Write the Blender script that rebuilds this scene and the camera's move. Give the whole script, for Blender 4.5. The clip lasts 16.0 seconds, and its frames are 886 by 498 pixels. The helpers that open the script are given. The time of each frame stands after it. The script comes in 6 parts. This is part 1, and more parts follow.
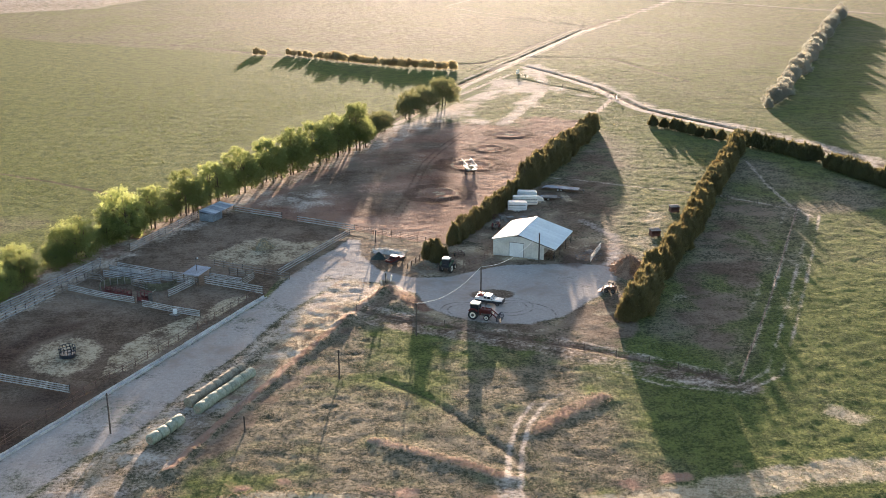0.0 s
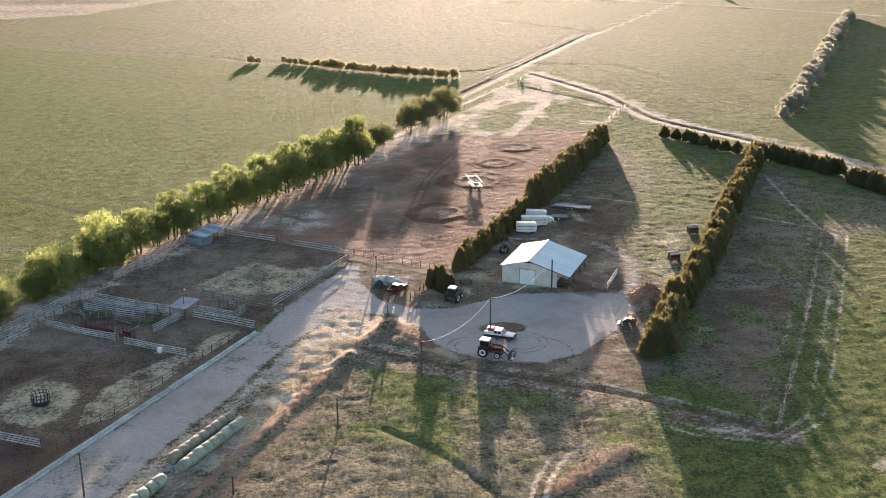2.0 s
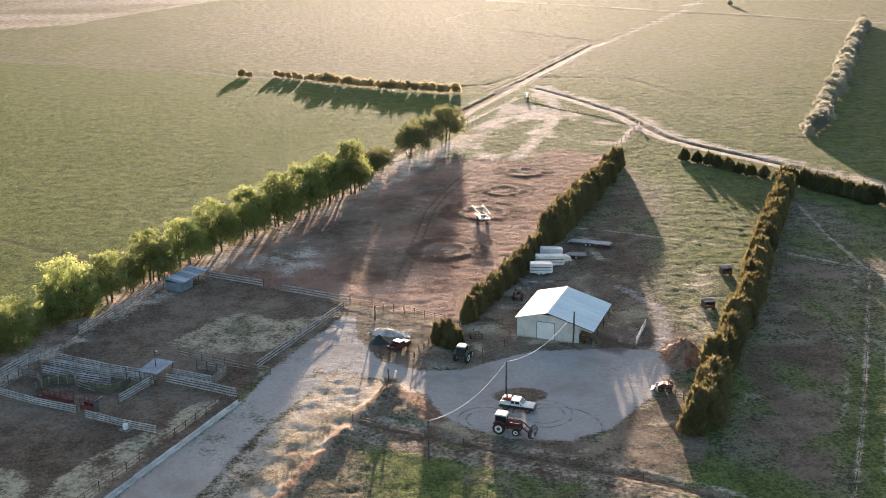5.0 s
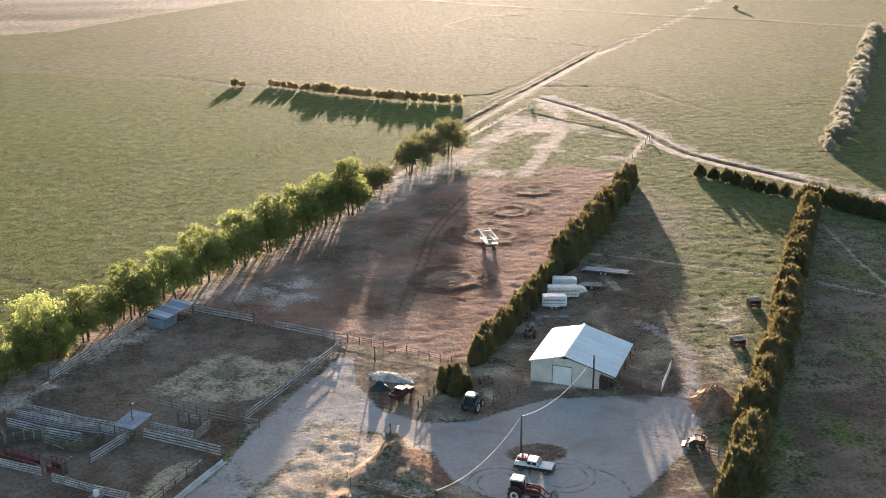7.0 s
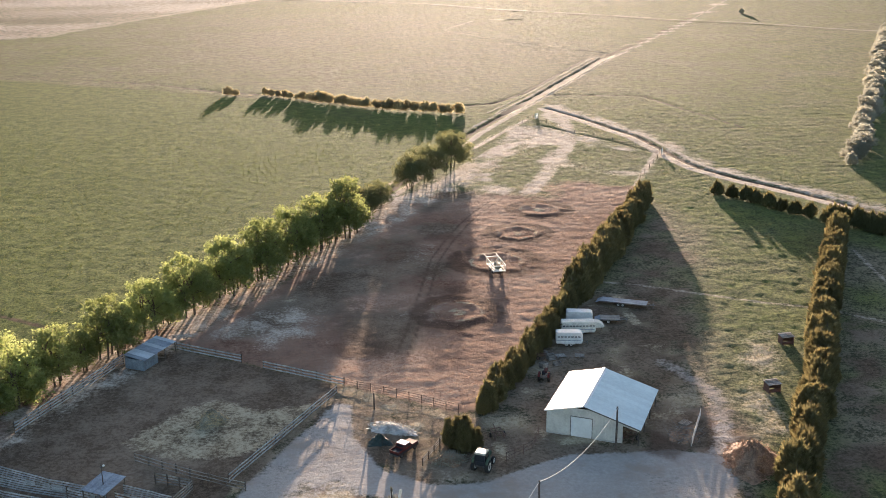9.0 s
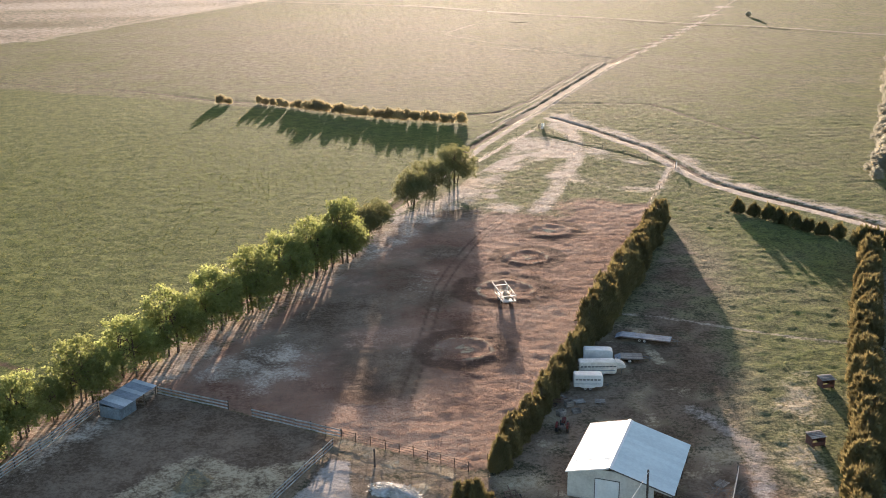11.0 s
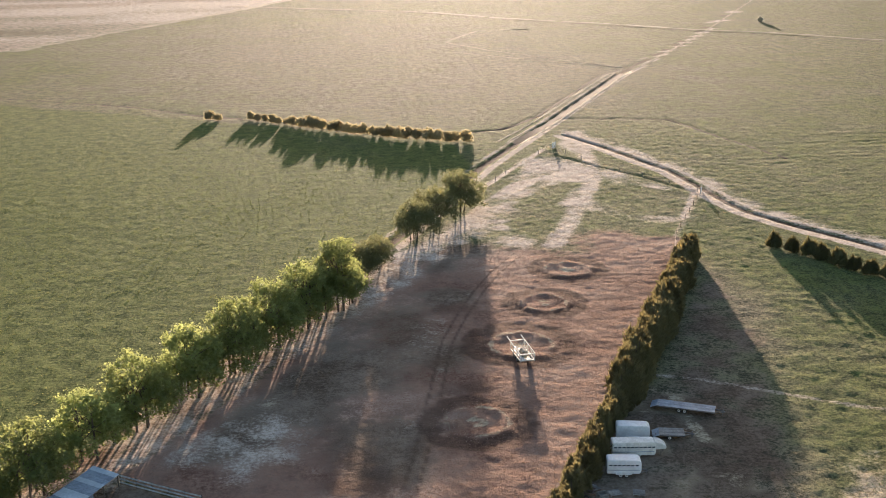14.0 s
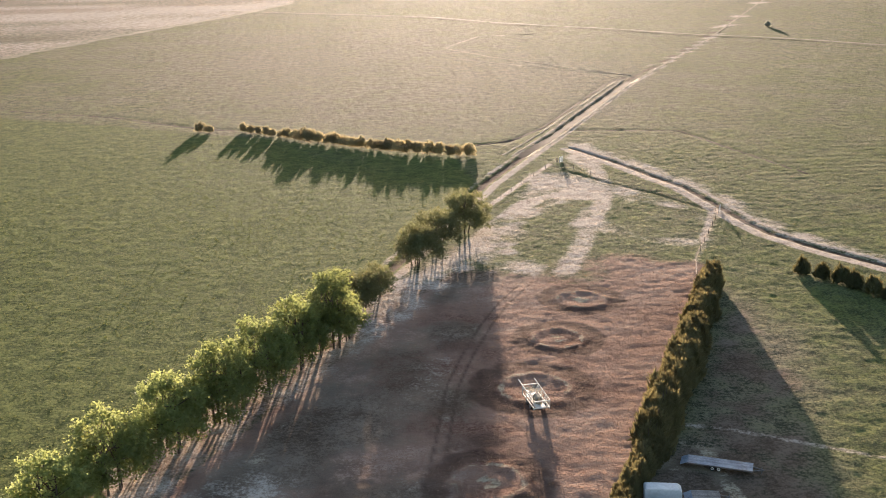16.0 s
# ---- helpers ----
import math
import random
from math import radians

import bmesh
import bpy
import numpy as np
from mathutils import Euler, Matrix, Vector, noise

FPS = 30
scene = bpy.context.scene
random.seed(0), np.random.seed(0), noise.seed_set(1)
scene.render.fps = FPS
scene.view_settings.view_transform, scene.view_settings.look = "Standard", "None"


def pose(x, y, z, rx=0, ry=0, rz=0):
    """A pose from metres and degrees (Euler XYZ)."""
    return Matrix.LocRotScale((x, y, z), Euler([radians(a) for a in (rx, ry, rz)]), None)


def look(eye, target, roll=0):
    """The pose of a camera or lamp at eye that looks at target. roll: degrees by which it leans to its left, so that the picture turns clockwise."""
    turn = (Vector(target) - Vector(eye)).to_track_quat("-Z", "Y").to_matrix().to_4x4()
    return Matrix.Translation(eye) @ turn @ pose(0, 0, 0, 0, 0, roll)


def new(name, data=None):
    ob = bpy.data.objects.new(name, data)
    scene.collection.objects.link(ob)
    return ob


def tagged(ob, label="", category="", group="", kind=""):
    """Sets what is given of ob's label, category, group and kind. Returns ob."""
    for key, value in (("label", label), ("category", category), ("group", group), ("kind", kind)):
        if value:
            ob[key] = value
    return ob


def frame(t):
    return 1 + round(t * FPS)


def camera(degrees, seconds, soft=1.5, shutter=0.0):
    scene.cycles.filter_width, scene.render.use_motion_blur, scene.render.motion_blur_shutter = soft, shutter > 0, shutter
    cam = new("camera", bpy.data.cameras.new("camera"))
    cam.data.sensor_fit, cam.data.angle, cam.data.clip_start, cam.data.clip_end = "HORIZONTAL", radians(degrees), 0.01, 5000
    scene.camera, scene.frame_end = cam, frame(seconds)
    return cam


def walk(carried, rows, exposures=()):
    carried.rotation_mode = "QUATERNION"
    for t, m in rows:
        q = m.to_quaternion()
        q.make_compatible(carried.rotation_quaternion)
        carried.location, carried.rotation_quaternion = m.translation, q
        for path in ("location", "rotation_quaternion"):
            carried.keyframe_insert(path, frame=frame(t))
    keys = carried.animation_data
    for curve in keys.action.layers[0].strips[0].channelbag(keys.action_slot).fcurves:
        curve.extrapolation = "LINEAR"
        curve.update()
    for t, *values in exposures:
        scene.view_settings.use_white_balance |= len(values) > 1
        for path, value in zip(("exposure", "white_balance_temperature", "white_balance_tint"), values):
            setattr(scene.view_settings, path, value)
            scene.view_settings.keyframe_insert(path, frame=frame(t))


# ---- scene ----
cam = camera(44.0, 16.0, soft=0.9)
PATH = [
    (0.0, 0.00, 0.00, 70.00, -5.709, -18.228, -0.033),
    (0.5, -0.03, 3.83, 69.94, -5.769, -18.206, 0.033),
    (1.0, 0.01, 7.68, 69.95, -5.813, -18.184, 0.087),
    (1.5, 0.12, 11.49, 69.93, -5.853, -18.157, 0.145),
    (2.0, 0.20, 15.41, 69.94, -5.881, -18.128, 0.195),
    (2.5, 0.25, 19.38, 69.93, -5.917, -18.105, 0.246),
    (3.0, 0.41, 23.37, 69.97, -5.954, -18.056, 0.283),
    (3.5, 0.54, 27.43, 69.97, -5.972, -18.015, 0.303),
    (4.0, 0.73, 31.49, 69.98, -6.002, -17.974, 0.311),
    (6.5, 1.46, 52.57, 69.96, -6.192, -17.809, 0.413),
    (7.0, 1.59, 56.75, 69.98, -6.223, -17.780, 0.419),
    (7.5, 1.78, 60.94, 69.99, -6.253, -17.766, 0.425),
    (8.0, 1.92, 65.09, 69.98, -6.294, -17.753, 0.438),
    (8.5, 2.04, 69.21, 70.06, -6.329, -17.738, 0.441),
    (9.0, 2.19, 73.32, 70.06, -6.360, -17.722, 0.440),
    (11.5, 2.97, 94.31, 70.05, -6.504, -17.690, 0.487),
    (12.0, 3.21, 98.50, 70.10, -6.519, -17.677, 0.515),
    (12.5, 3.45, 102.66, 70.21, -6.534, -17.674, 0.545),
    (13.0, 3.75, 106.79, 70.37, -6.539, -17.660, 0.559),
    (13.5, 4.00, 110.89, 70.48, -6.549, -17.649, 0.573),
    (14.0, 4.15, 115.04, 70.48, -6.569, -17.627, 0.622),
    (14.5, 4.37, 119.25, 70.48, -6.611, -17.596, 0.652),
    (15.0, 4.61, 123.46, 70.50, -6.638, -17.564, 0.668),
    (15.5, 4.86, 127.63, 70.46, -6.665, -17.540, 0.680),
    (16.0, 5.01, 131.72, 70.31, -6.685, -17.501, 0.697),
]
walk(cam, [(t, pose(x, y, z, 90 + pitch, roll, yaw)) for t, x, y, z, yaw, pitch, roll in PATH], [(0.0, 2.54, 5740, 17), (16.0, 2.22, 5740, 17)])

# ---- light: a low evening sun ahead of the camera and a clear sky ----
SUN_AZ, SUN_EL = 7.5, 4.25         # degrees clockwise from +y, degrees above the horizon
world = bpy.data.worlds.new("sky")
scene.world = world
world.use_nodes = True
wn = world.node_tree
sky = wn.nodes.new("ShaderNodeTexSky")
sky.sky_type = "NISHITA"
sky.sun_disc = False
sky.sun_elevation = radians(SUN_EL)
sky.sun_rotation = radians(SUN_AZ)
sky.dust_density = 1.5
sky.ozone_density = 1.2
wn.links.new(sky.outputs[0], wn.nodes["Background"].inputs[0])
wn.nodes["Background"].inputs[1].default_value = 0.099
sun_data = bpy.data.lights.new("sun", "SUN")
sun_data.energy, sun_data.angle, sun_data.color = 5.3, radians(0.6), (1.0, 0.75, 0.49)
sun = new("sun", sun_data)
az, el = radians(SUN_AZ), radians(SUN_EL)
sun.matrix_world = look((0, 0, 300), (-300 * math.sin(az), -300 * math.cos(az), 300 - 300 * math.tan(el)))


# ---- materials ----
def nodes_of(name):
    m = bpy.data.materials.new(name)
    m.use_nodes = True
    return m, m.node_tree.nodes, m.node_tree.links, m.node_tree.nodes["Principled BSDF"]


def noise_node(n, l, scale, detail=4.0, rough=0.6, coords=None):
    t = n.new("ShaderNodeTexNoise")
    t.inputs["Scale"].default_value, t.inputs["Detail"].default_value, t.inputs["Roughness"].default_value = scale, detail, rough
    if coords is not None:
        l.new(coords, t.inputs["Vector"])
    return t.outputs["Fac"]


def math_node(n, l, op, a, b=0.0, clamp=False):
    t = n.new("ShaderNodeMath")
    t.operation, t.use_clamp = op, clamp
    for i, v in enumerate((a, b)):
        if isinstance(v, (int, float)):
            t.inputs[i].default_value = v
        else:
            l.new(v, t.inputs[i])
    return t.outputs[0]


def mix_node(n, l, fac, a, b, blend="MIX"):
    t = n.new("ShaderNodeMix")
    t.data_type, t.blend_type = "RGBA", blend
    for sock, v in ((t.inputs[0], fac), (t.inputs[6], a), (t.inputs[7], b)):
        if isinstance(v, (int, float)):
            sock.default_value = v
        elif isinstance(v, tuple):
            sock.default_value = (*v, 1.0)
        else:
            l.new(v, sock)
    return t.outputs[2]


def ramp_node(n, l, fac, lo, hi):
    """Smooth step of fac from lo to hi."""
    t = n.new("ShaderNodeMapRange")
    t.interpolation_type = "SMOOTHSTEP"
    t.inputs[1].default_value, t.inputs[2].default_value = lo, hi
    l.new(fac, t.inputs[0])
    return t.outputs[0]


def surface(name, light, dark, grain=6.0, stain=0.6, rough=0.8, metal=0.0, bump=0.3, vary=0.15, spec=0.4):
    """A worn surface: two scales of colour change, some change from piece to piece, fine relief."""
    m, n, l, p = nodes_of(name)
    pos = n.new("ShaderNodeNewGeometry").outputs["Position"]
    fine, broad = noise_node(n, l, grain, 5, 0.65, pos), noise_node(n, l, stain, 3, 0.6, pos)
    fac = math_node(n, l, "ADD", math_node(n, l, "MULTIPLY", fine, 0.5), math_node(n, l, "MULTIPLY", broad, 0.5))
    col = mix_node(n, l, ramp_node(n, l, fac, 0.36, 0.64), dark, light)
    rnd = n.new("ShaderNodeObjectInfo").outputs["Random"]
    gain = math_node(n, l, "ADD", math_node(n, l, "MULTIPLY", rnd, 2 * vary), 1 - vary)
    col = mix_node(n, l, 1.0, col, gain, "MULTIPLY")
    l.new(col, p.inputs["Base Color"])
    p.inputs["Metallic"].default_value = metal
    p.inputs["Specular IOR Level"].default_value = spec
    l.new(math_node(n, l, "ADD", math_node(n, l, "MULTIPLY", broad, 0.2), rough - 0.1, True), p.inputs["Roughness"])
    if bump:
        b = n.new("ShaderNodeBump")
        b.inputs["Strength"].default_value, b.inputs["Distance"].default_value = bump, 0.05
        l.new(fine, b.inputs["Height"])
        l.new(b.outputs[0], p.inputs["Normal"])
    return m


def leaves(name, light, dark, through_light, through_amount=0.45):
    """Leaves: dull upper side, light shining through."""
    m, n, l, p = nodes_of(name)
    geo = n.new("ShaderNodeNewGeometry")
    isl, rnd = geo.outputs["Random Per Island"], n.new("ShaderNodeObjectInfo").outputs["Random"]
    broad = noise_node(n, l, 0.5, 3, 0.6, geo.outputs["Position"])
    fac = math_node(n, l, "ADD", math_node(n, l, "MULTIPLY", isl, 0.6), math_node(n, l, "MULTIPLY", broad, 0.4))
    col = mix_node(n, l, fac, dark, light)
    gain = math_node(n, l, "ADD", math_node(n, l, "MULTIPLY", rnd, 0.5), 0.75)
    col = mix_node(n, l, 1.0, col, gain, "MULTIPLY")
    l.new(col, p.inputs["Base Color"])
    p.inputs["Roughness"].default_value = 0.7
    p.inputs["Specular IOR Level"].default_value = 0.2
    tr = n.new("ShaderNodeBsdfTranslucent")
    l.new(mix_node(n, l, 1.0, mix_node(n, l, fac, tuple(0.7 * c for c in through_light), through_light), gain, "MULTIPLY"), tr.inputs[0])
    mx = n.new("ShaderNodeMixShader")
    mx.inputs[0].default_value = through_amount
    l.new(p.outputs[0], mx.inputs[1])
    l.new(tr.outputs[0], mx.inputs[2])
    l.new(mx.outputs[0], n["Material Output"].inputs[0])
    return m


def ground_material():
    """Grass, straw, red earth, trodden mud, sand and gravel, by the two zone attributes of the sheet; mud and the dark
    layer also carry painted shade.
    """
    m, n, l, p = nodes_of("ground")
    pos = n.new("ShaderNodeNewGeometry").outputs["Position"]
    f0, f1, f2, f3, f4 = (noise_node(n, l, s, d, r, pos) for s, d, r in ((5.5, 4, 0.7), (1.7, 6, 0.72), (0.32, 5, 0.7), (0.06, 4, 0.65), (0.013, 3, 0.65)))

    def zone(attr):
        a = n.new("ShaderNodeAttribute")
        a.attribute_name = attr
        s = n.new("ShaderNodeSeparateColor")
        l.new(a.outputs["Color"], s.inputs[0])
        return (*s.outputs, a.outputs["Alpha"])

    red, mud, gravel, wet_shade = zone("zone_soil")
    sand, straw, lush, _ = zone("zone_cover")
    # uneven edges between one cover and the next
    rag = math_node(n, l, "ADD", math_node(n, l, "MULTIPLY", f1, 0.45), math_node(n, l, "MULTIPLY", f2, 0.55))
    rag = math_node(n, l, "SUBTRACT", rag, 0.5)

    def edge(mask, amount=1.5, lo=0.3, hi=0.7):
        return ramp_node(n, l, math_node(n, l, "ADD", mask, math_node(n, l, "MULTIPLY", rag, amount)), lo, hi)

    def two(a, b, fac, lo=0.43, hi=0.57):
        return mix_node(n, l, ramp_node(n, l, fac, lo, hi), a, b)

    tuft = math_node(n, l, "ADD", math_node(n, l, "MULTIPLY", f1, 0.48), math_node(n, l, "ADD", math_node(n, l, "MULTIPLY", f2, 0.32), math_node(n, l, "MULTIPLY", f0, 0.20)))
    patch = math_node(n, l, "ADD", math_node(n, l, "MULTIPLY", f3, 0.6), math_node(n, l, "MULTIPLY", f4, 0.4))
    green = two(GRASS_DARK, GRASS_LIGHT, tuft)
    dry = two(DRY_DARK, DRY_LIGHT, tuft)
    lushness = math_node(n, l, "ADD", lush, math_node(n, l, "SUBTRACT", math_node(n, l, "MULTIPLY", patch, 1.2), 0.6))
    lushness = math_node(n, l, "ADD", lushness, math_node(n, l, "MULTIPLY", rag, 1.3))
    col = mix_node(n, l, ramp_node(n, l, lushness, 0.1, 0.9), dry, green)
    col = mix_node(n, l, edge(straw), col, two(STRAW_DARK, STRAW_LIGHT, tuft))
    col = mix_node(n, l, edge(red), col, mix_node(n, l, ramp_node(n, l, patch, 0.38, 0.6), two(RED_DARK, RED_LIGHT, tuft), two(RED_PALE, RED_LIGHT, tuft)))
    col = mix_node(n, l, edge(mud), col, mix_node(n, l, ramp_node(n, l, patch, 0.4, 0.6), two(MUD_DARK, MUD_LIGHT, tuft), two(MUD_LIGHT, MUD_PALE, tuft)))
    col = mix_node(n, l, edge(straw, 1.3, 0.75, 1.05), col, two(STRAW_DARK, STRAW_LIGHT, tuft))
    col = mix_node(n, l, edge(sand, 1.6, 0.25, 0.75), col, two(SAND_DARK, SAND_LIGHT, tuft))
    col = mix_node(n, l, edge(gravel, 1.5), col, mix_node(n, l, ramp_node(n, l, tuft, 0.3, 0.75), GRAVEL_DARK, mix_node(n, l, ramp_node(n, l, math_node(n, l, "ADD", math_node(n, l, "MULTIPLY", f3, 0.6), math_node(n, l, "MULTIPLY", f2, 0.4)), 0.47, 0.62), GRAVEL_LIGHT, SAND_DARK)))
    # damp earth and painted shade share this dark layer
    col = mix_node(n, l, math_node(n, l, "MULTIPLY", edge(wet_shade, 1.0), 0.75), col, two(WET_SHADE_DARK, WET_SHADE_LIGHT, tuft))
    # wheel marks turned on the gravel yard
    sx = n.new("ShaderNodeSeparateXYZ")
    l.new(pos, sx.inputs[0])
    marks = None
    for cx, cy, r in WHEEL_RINGS:
        dx, dy = math_node(n, l, "SUBTRACT", sx.outputs[0], cx), math_node(n, l, "SUBTRACT", sx.outputs[1], cy)
        d = math_node(n, l, "SQRT", math_node(n, l, "ADD", math_node(n, l, "MULTIPLY", dx, dx), math_node(n, l, "MULTIPLY", dy, dy)))
        near = math_node(n, l, "ABSOLUTE", math_node(n, l, "SUBTRACT", d, r))
        w = math_node(n, l, "SUBTRACT", 1.0, ramp_node(n, l, near, 0.06, 0.26))
        marks = w if marks is None else math_node(n, l, "MAXIMUM", marks, w)
    worn = ramp_node(n, l, f2, 0.42, 0.55)
    marks = math_node(n, l, "MULTIPLY", math_node(n, l, "MULTIPLY", marks, worn), 0.6)
    col = mix_node(n, l, math_node(n, l, "MULTIPLY", marks, gravel), col, MUD_DARK)
    l.new(col, p.inputs["Base Color"])
    p.inputs["Roughness"].default_value = 1.0
    p.inputs["Specular IOR Level"].default_value = 0.022
    hard = math_node(n, l, "MAXIMUM", gravel, math_node(n, l, "MULTIPLY", mud, 0.7))
    b = n.new("ShaderNodeBump")
    l.new(math_node(n, l, "SUBTRACT", 0.9, math_node(n, l, "MULTIPLY", hard, 0.6)), b.inputs["Strength"])
    b.inputs["Distance"].default_value = 0.38
    l.new(math_node(n, l, "ADD", tuft, math_node(n, l, "MULTIPLY", f2, 0.9)), b.inputs["Height"])
    l.new(b.outputs[0], p.inputs["Normal"])
    return m


GRASS_DARK, GRASS_LIGHT = (0.054, 0.071, 0.023), (0.164, 0.181, 0.056)
DRY_DARK, DRY_LIGHT = (0.060, 0.060, 0.036), (0.275, 0.228, 0.158)
STRAW_DARK, STRAW_LIGHT = (0.27, 0.215, 0.135), (0.47, 0.40, 0.28)
RED_DARK, RED_LIGHT, RED_PALE = (0.135, 0.072, 0.050), (0.285, 0.176, 0.124), (0.38, 0.275, 0.205)
MUD_DARK, MUD_LIGHT, MUD_PALE = (0.076, 0.054, 0.037), (0.170, 0.126, 0.088), (0.262, 0.205, 0.152)
WET_SHADE_DARK, WET_SHADE_LIGHT = (0.040, 0.025, 0.018), (0.098, 0.062, 0.045)
SAND_DARK, SAND_LIGHT = (0.34, 0.27, 0.21), (0.55, 0.47, 0.38)
GRAVEL_DARK, GRAVEL_LIGHT = (0.30, 0.272, 0.245), (0.50, 0.455, 0.410)
WHEEL_RINGS = [(21.2, 177.3, 2.6), (21.2, 177.3, 3.8), (29.6, 178.2, 3.0), (29.6, 178.2, 4.2), (31.0, 174.0, 6.0)]

GROUND = ground_material()
WHITE_BOARD = surface("weathered white paint on boards", (0.50, 0.50, 0.50), (0.24, 0.235, 0.235), 5, 0.8, 0.75, bump=0.2, vary=0.2)
GREY_BOARD = surface("bare grey boards", (0.36, 0.33, 0.29), (0.16, 0.14, 0.12), 6, 0.8, 0.85, vary=0.25)
POST_WOOD = surface("dark weathered post wood", (0.17, 0.13, 0.10), (0.07, 0.055, 0.045), 8, 1.0, 0.9, vary=0.25)
POLE_WOOD = surface("creosoted pole wood", (0.13, 0.10, 0.08), (0.05, 0.04, 0.035), 8, 1.0, 0.85)
RUSTY_PIPE = surface("rusted pipe", (0.20, 0.12, 0.085), (0.08, 0.055, 0.045), 9, 1.0, 0.7, 0.3)
CONCRETE = surface("pale weathered concrete", (0.58, 0.56, 0.53), (0.36, 0.34, 0.32), 5, 0.5, 0.85, vary=0.12)
WALL_METAL = surface("cream painted sheet metal", (0.66, 0.64, 0.58), (0.50, 0.48, 0.43), 3, 0.4, 0.5, 0.0, 0.05, 0.05)
ROOF_METAL = surface("white galvanised roof sheet", (0.70, 0.77, 0.76), (0.60, 0.67, 0.67), 2, 0.25, 0.7, 0.0, 0.05, 0.04)
TIN = surface("dull galvanised tin", (0.30, 0.35, 0.40), (0.16, 0.19, 0.23), 4, 0.6, 0.6, 0.2, 0.1, 0.15)
TIN_LIT = surface("galvanised tin paled for sun stripes", (0.50, 0.56, 0.60), (0.36, 0.41, 0.45), 4, 0.6, 0.5, 0.2, 0.1, 0.1)
DOOR_WHITE = surface("white sheet door paint", (0.80, 0.81, 0.80), (0.70, 0.71, 0.70), 3, 0.5, 0.5, bump=0.03, vary=0.02)
WHITE_PAINT = surface("white vehicle paint", (0.78, 0.78, 0.76), (0.62, 0.62, 0.60), 3, 0.7, 0.35, bump=0.0, vary=0.04, spec=0.5)
BLACK_PAINT = surface("dark blue-black vehicle paint", (0.03, 0.035, 0.045), (0.018, 0.02, 0.025), 3, 0.8, 0.35, bump=0.0, vary=0.1)
RED_PAINT = surface("faded dark red machine paint", (0.15, 0.035, 0.03), (0.075, 0.022, 0.02), 4, 0.8, 0.75, bump=0.05, vary=0.1, spec=0.2)
CHUTE_RED = surface("dark red chute paint", (0.17, 0.045, 0.042), (0.085, 0.028, 0.026), 5, 0.8, 0.6, bump=0.05, vary=0.2)
CAGE_RED = surface("worn red paint", (0.36, 0.075, 0.06), (0.22, 0.05, 0.042), 4, 0.8, 0.5, bump=0.05)
CREAM_PAINT = surface("cream machine paint", (0.62, 0.58, 0.46), (0.42, 0.39, 0.31), 4, 0.8, 0.5, bump=0.03)
GREEN_PAINT = surface("dull green machine paint", (0.06, 0.10, 0.06), (0.035, 0.055, 0.035), 4, 0.8, 0.6, bump=0.03)
RUBBER = surface("black rubber", (0.035, 0.033, 0.032), (0.02, 0.019, 0.018), 9, 1.0, 0.85, bump=0.3)
STEEL = surface("grey steel", (0.22, 0.21, 0.20), (0.10, 0.095, 0.09), 6, 1.0, 0.55, 0.6)
WHITE_STEEL = surface("chalky white painted steel", (0.80, 0.76, 0.68), (0.58, 0.54, 0.46), 5, 1.0, 0.55, bump=0.1)
BALE_WRAP = surface("pale green net wrap on hay", (0.37, 0.40, 0.31), (0.20, 0.22, 0.155), 3, 0.9, 0.7, bump=0.5, vary=0.12)
BALE_HAY = surface("weathered hay", (0.36, 0.32, 0.24), (0.17, 0.145, 0.10), 9, 1.0, 0.95, bump=0.8, vary=0.12)
HAY = surface("loose pale hay", (0.56, 0.43, 0.25), (0.26, 0.19, 0.11), 4, 1.0, 0.95, bump=0.9)
ASH = surface("pale ash and bleached scraps", (0.62, 0.58, 0.54), (0.24, 0.215, 0.19), 2.2, 0.7, 0.95, bump=0.8)
BRUSH = surface("dry brown brush", (0.42, 0.28, 0.18), (0.19, 0.115, 0.075), 4, 0.8, 0.95, bump=0.9)
TANK_PLASTIC = surface("dark green tarpaulin", (0.035, 0.06, 0.05), (0.02, 0.032, 0.028), 4, 1.0, 0.6)
BARK = surface("grey-brown bark", (0.17, 0.13, 0.10), (0.075, 0.058, 0.045), 7, 1.0, 0.95, bump=0.8)
SIDING = surface("dark red-brown siding", (0.19, 0.10, 0.085), (0.10, 0.055, 0.048), 6, 0.8, 0.8)
CABLE = surface("pale cable", (0.72, 0.70, 0.66), (0.58, 0.56, 0.52), 5, 1.0, 0.8, bump=0.0, spec=0.1)
ROPE_GREEN = surface("mossy green boards", (0.15, 0.14, 0.085), (0.07, 0.066, 0.042), 6, 0.8, 0.85, vary=0.2)
LEAF_ELM = leaves("broad green leaves", (0.24, 0.28, 0.10), (0.155, 0.19, 0.07), (0.37, 0.41, 0.14), 0.52)
LEAF_ROUND = leaves("olive elm leaves", (0.215, 0.225, 0.105), (0.14, 0.15, 0.07), (0.27, 0.27, 0.12), 0.42)
LEAF_CEDAR = leaves("cedar foliage", (0.225, 0.195, 0.092), (0.115, 0.104, 0.05), (0.30, 0.25, 0.11), 0.3)
LEAF_CEDAR_DARK = leaves("dark cedar foliage", (0.13, 0.13, 0.065), (0.07, 0.075, 0.038), (0.26, 0.22, 0.09), 0.32)
LEAF_GREY = leaves("silvery grey-green leaves", (0.44, 0.44, 0.37), (0.36, 0.36, 0.30), (0.40, 0.39, 0.32), 0.52)
LEAF_SHRUB = leaves("olive shrub leaves", (0.31, 0.28, 0.165), (0.22, 0.20, 0.12), (0.50, 0.43, 0.25), 0.55)
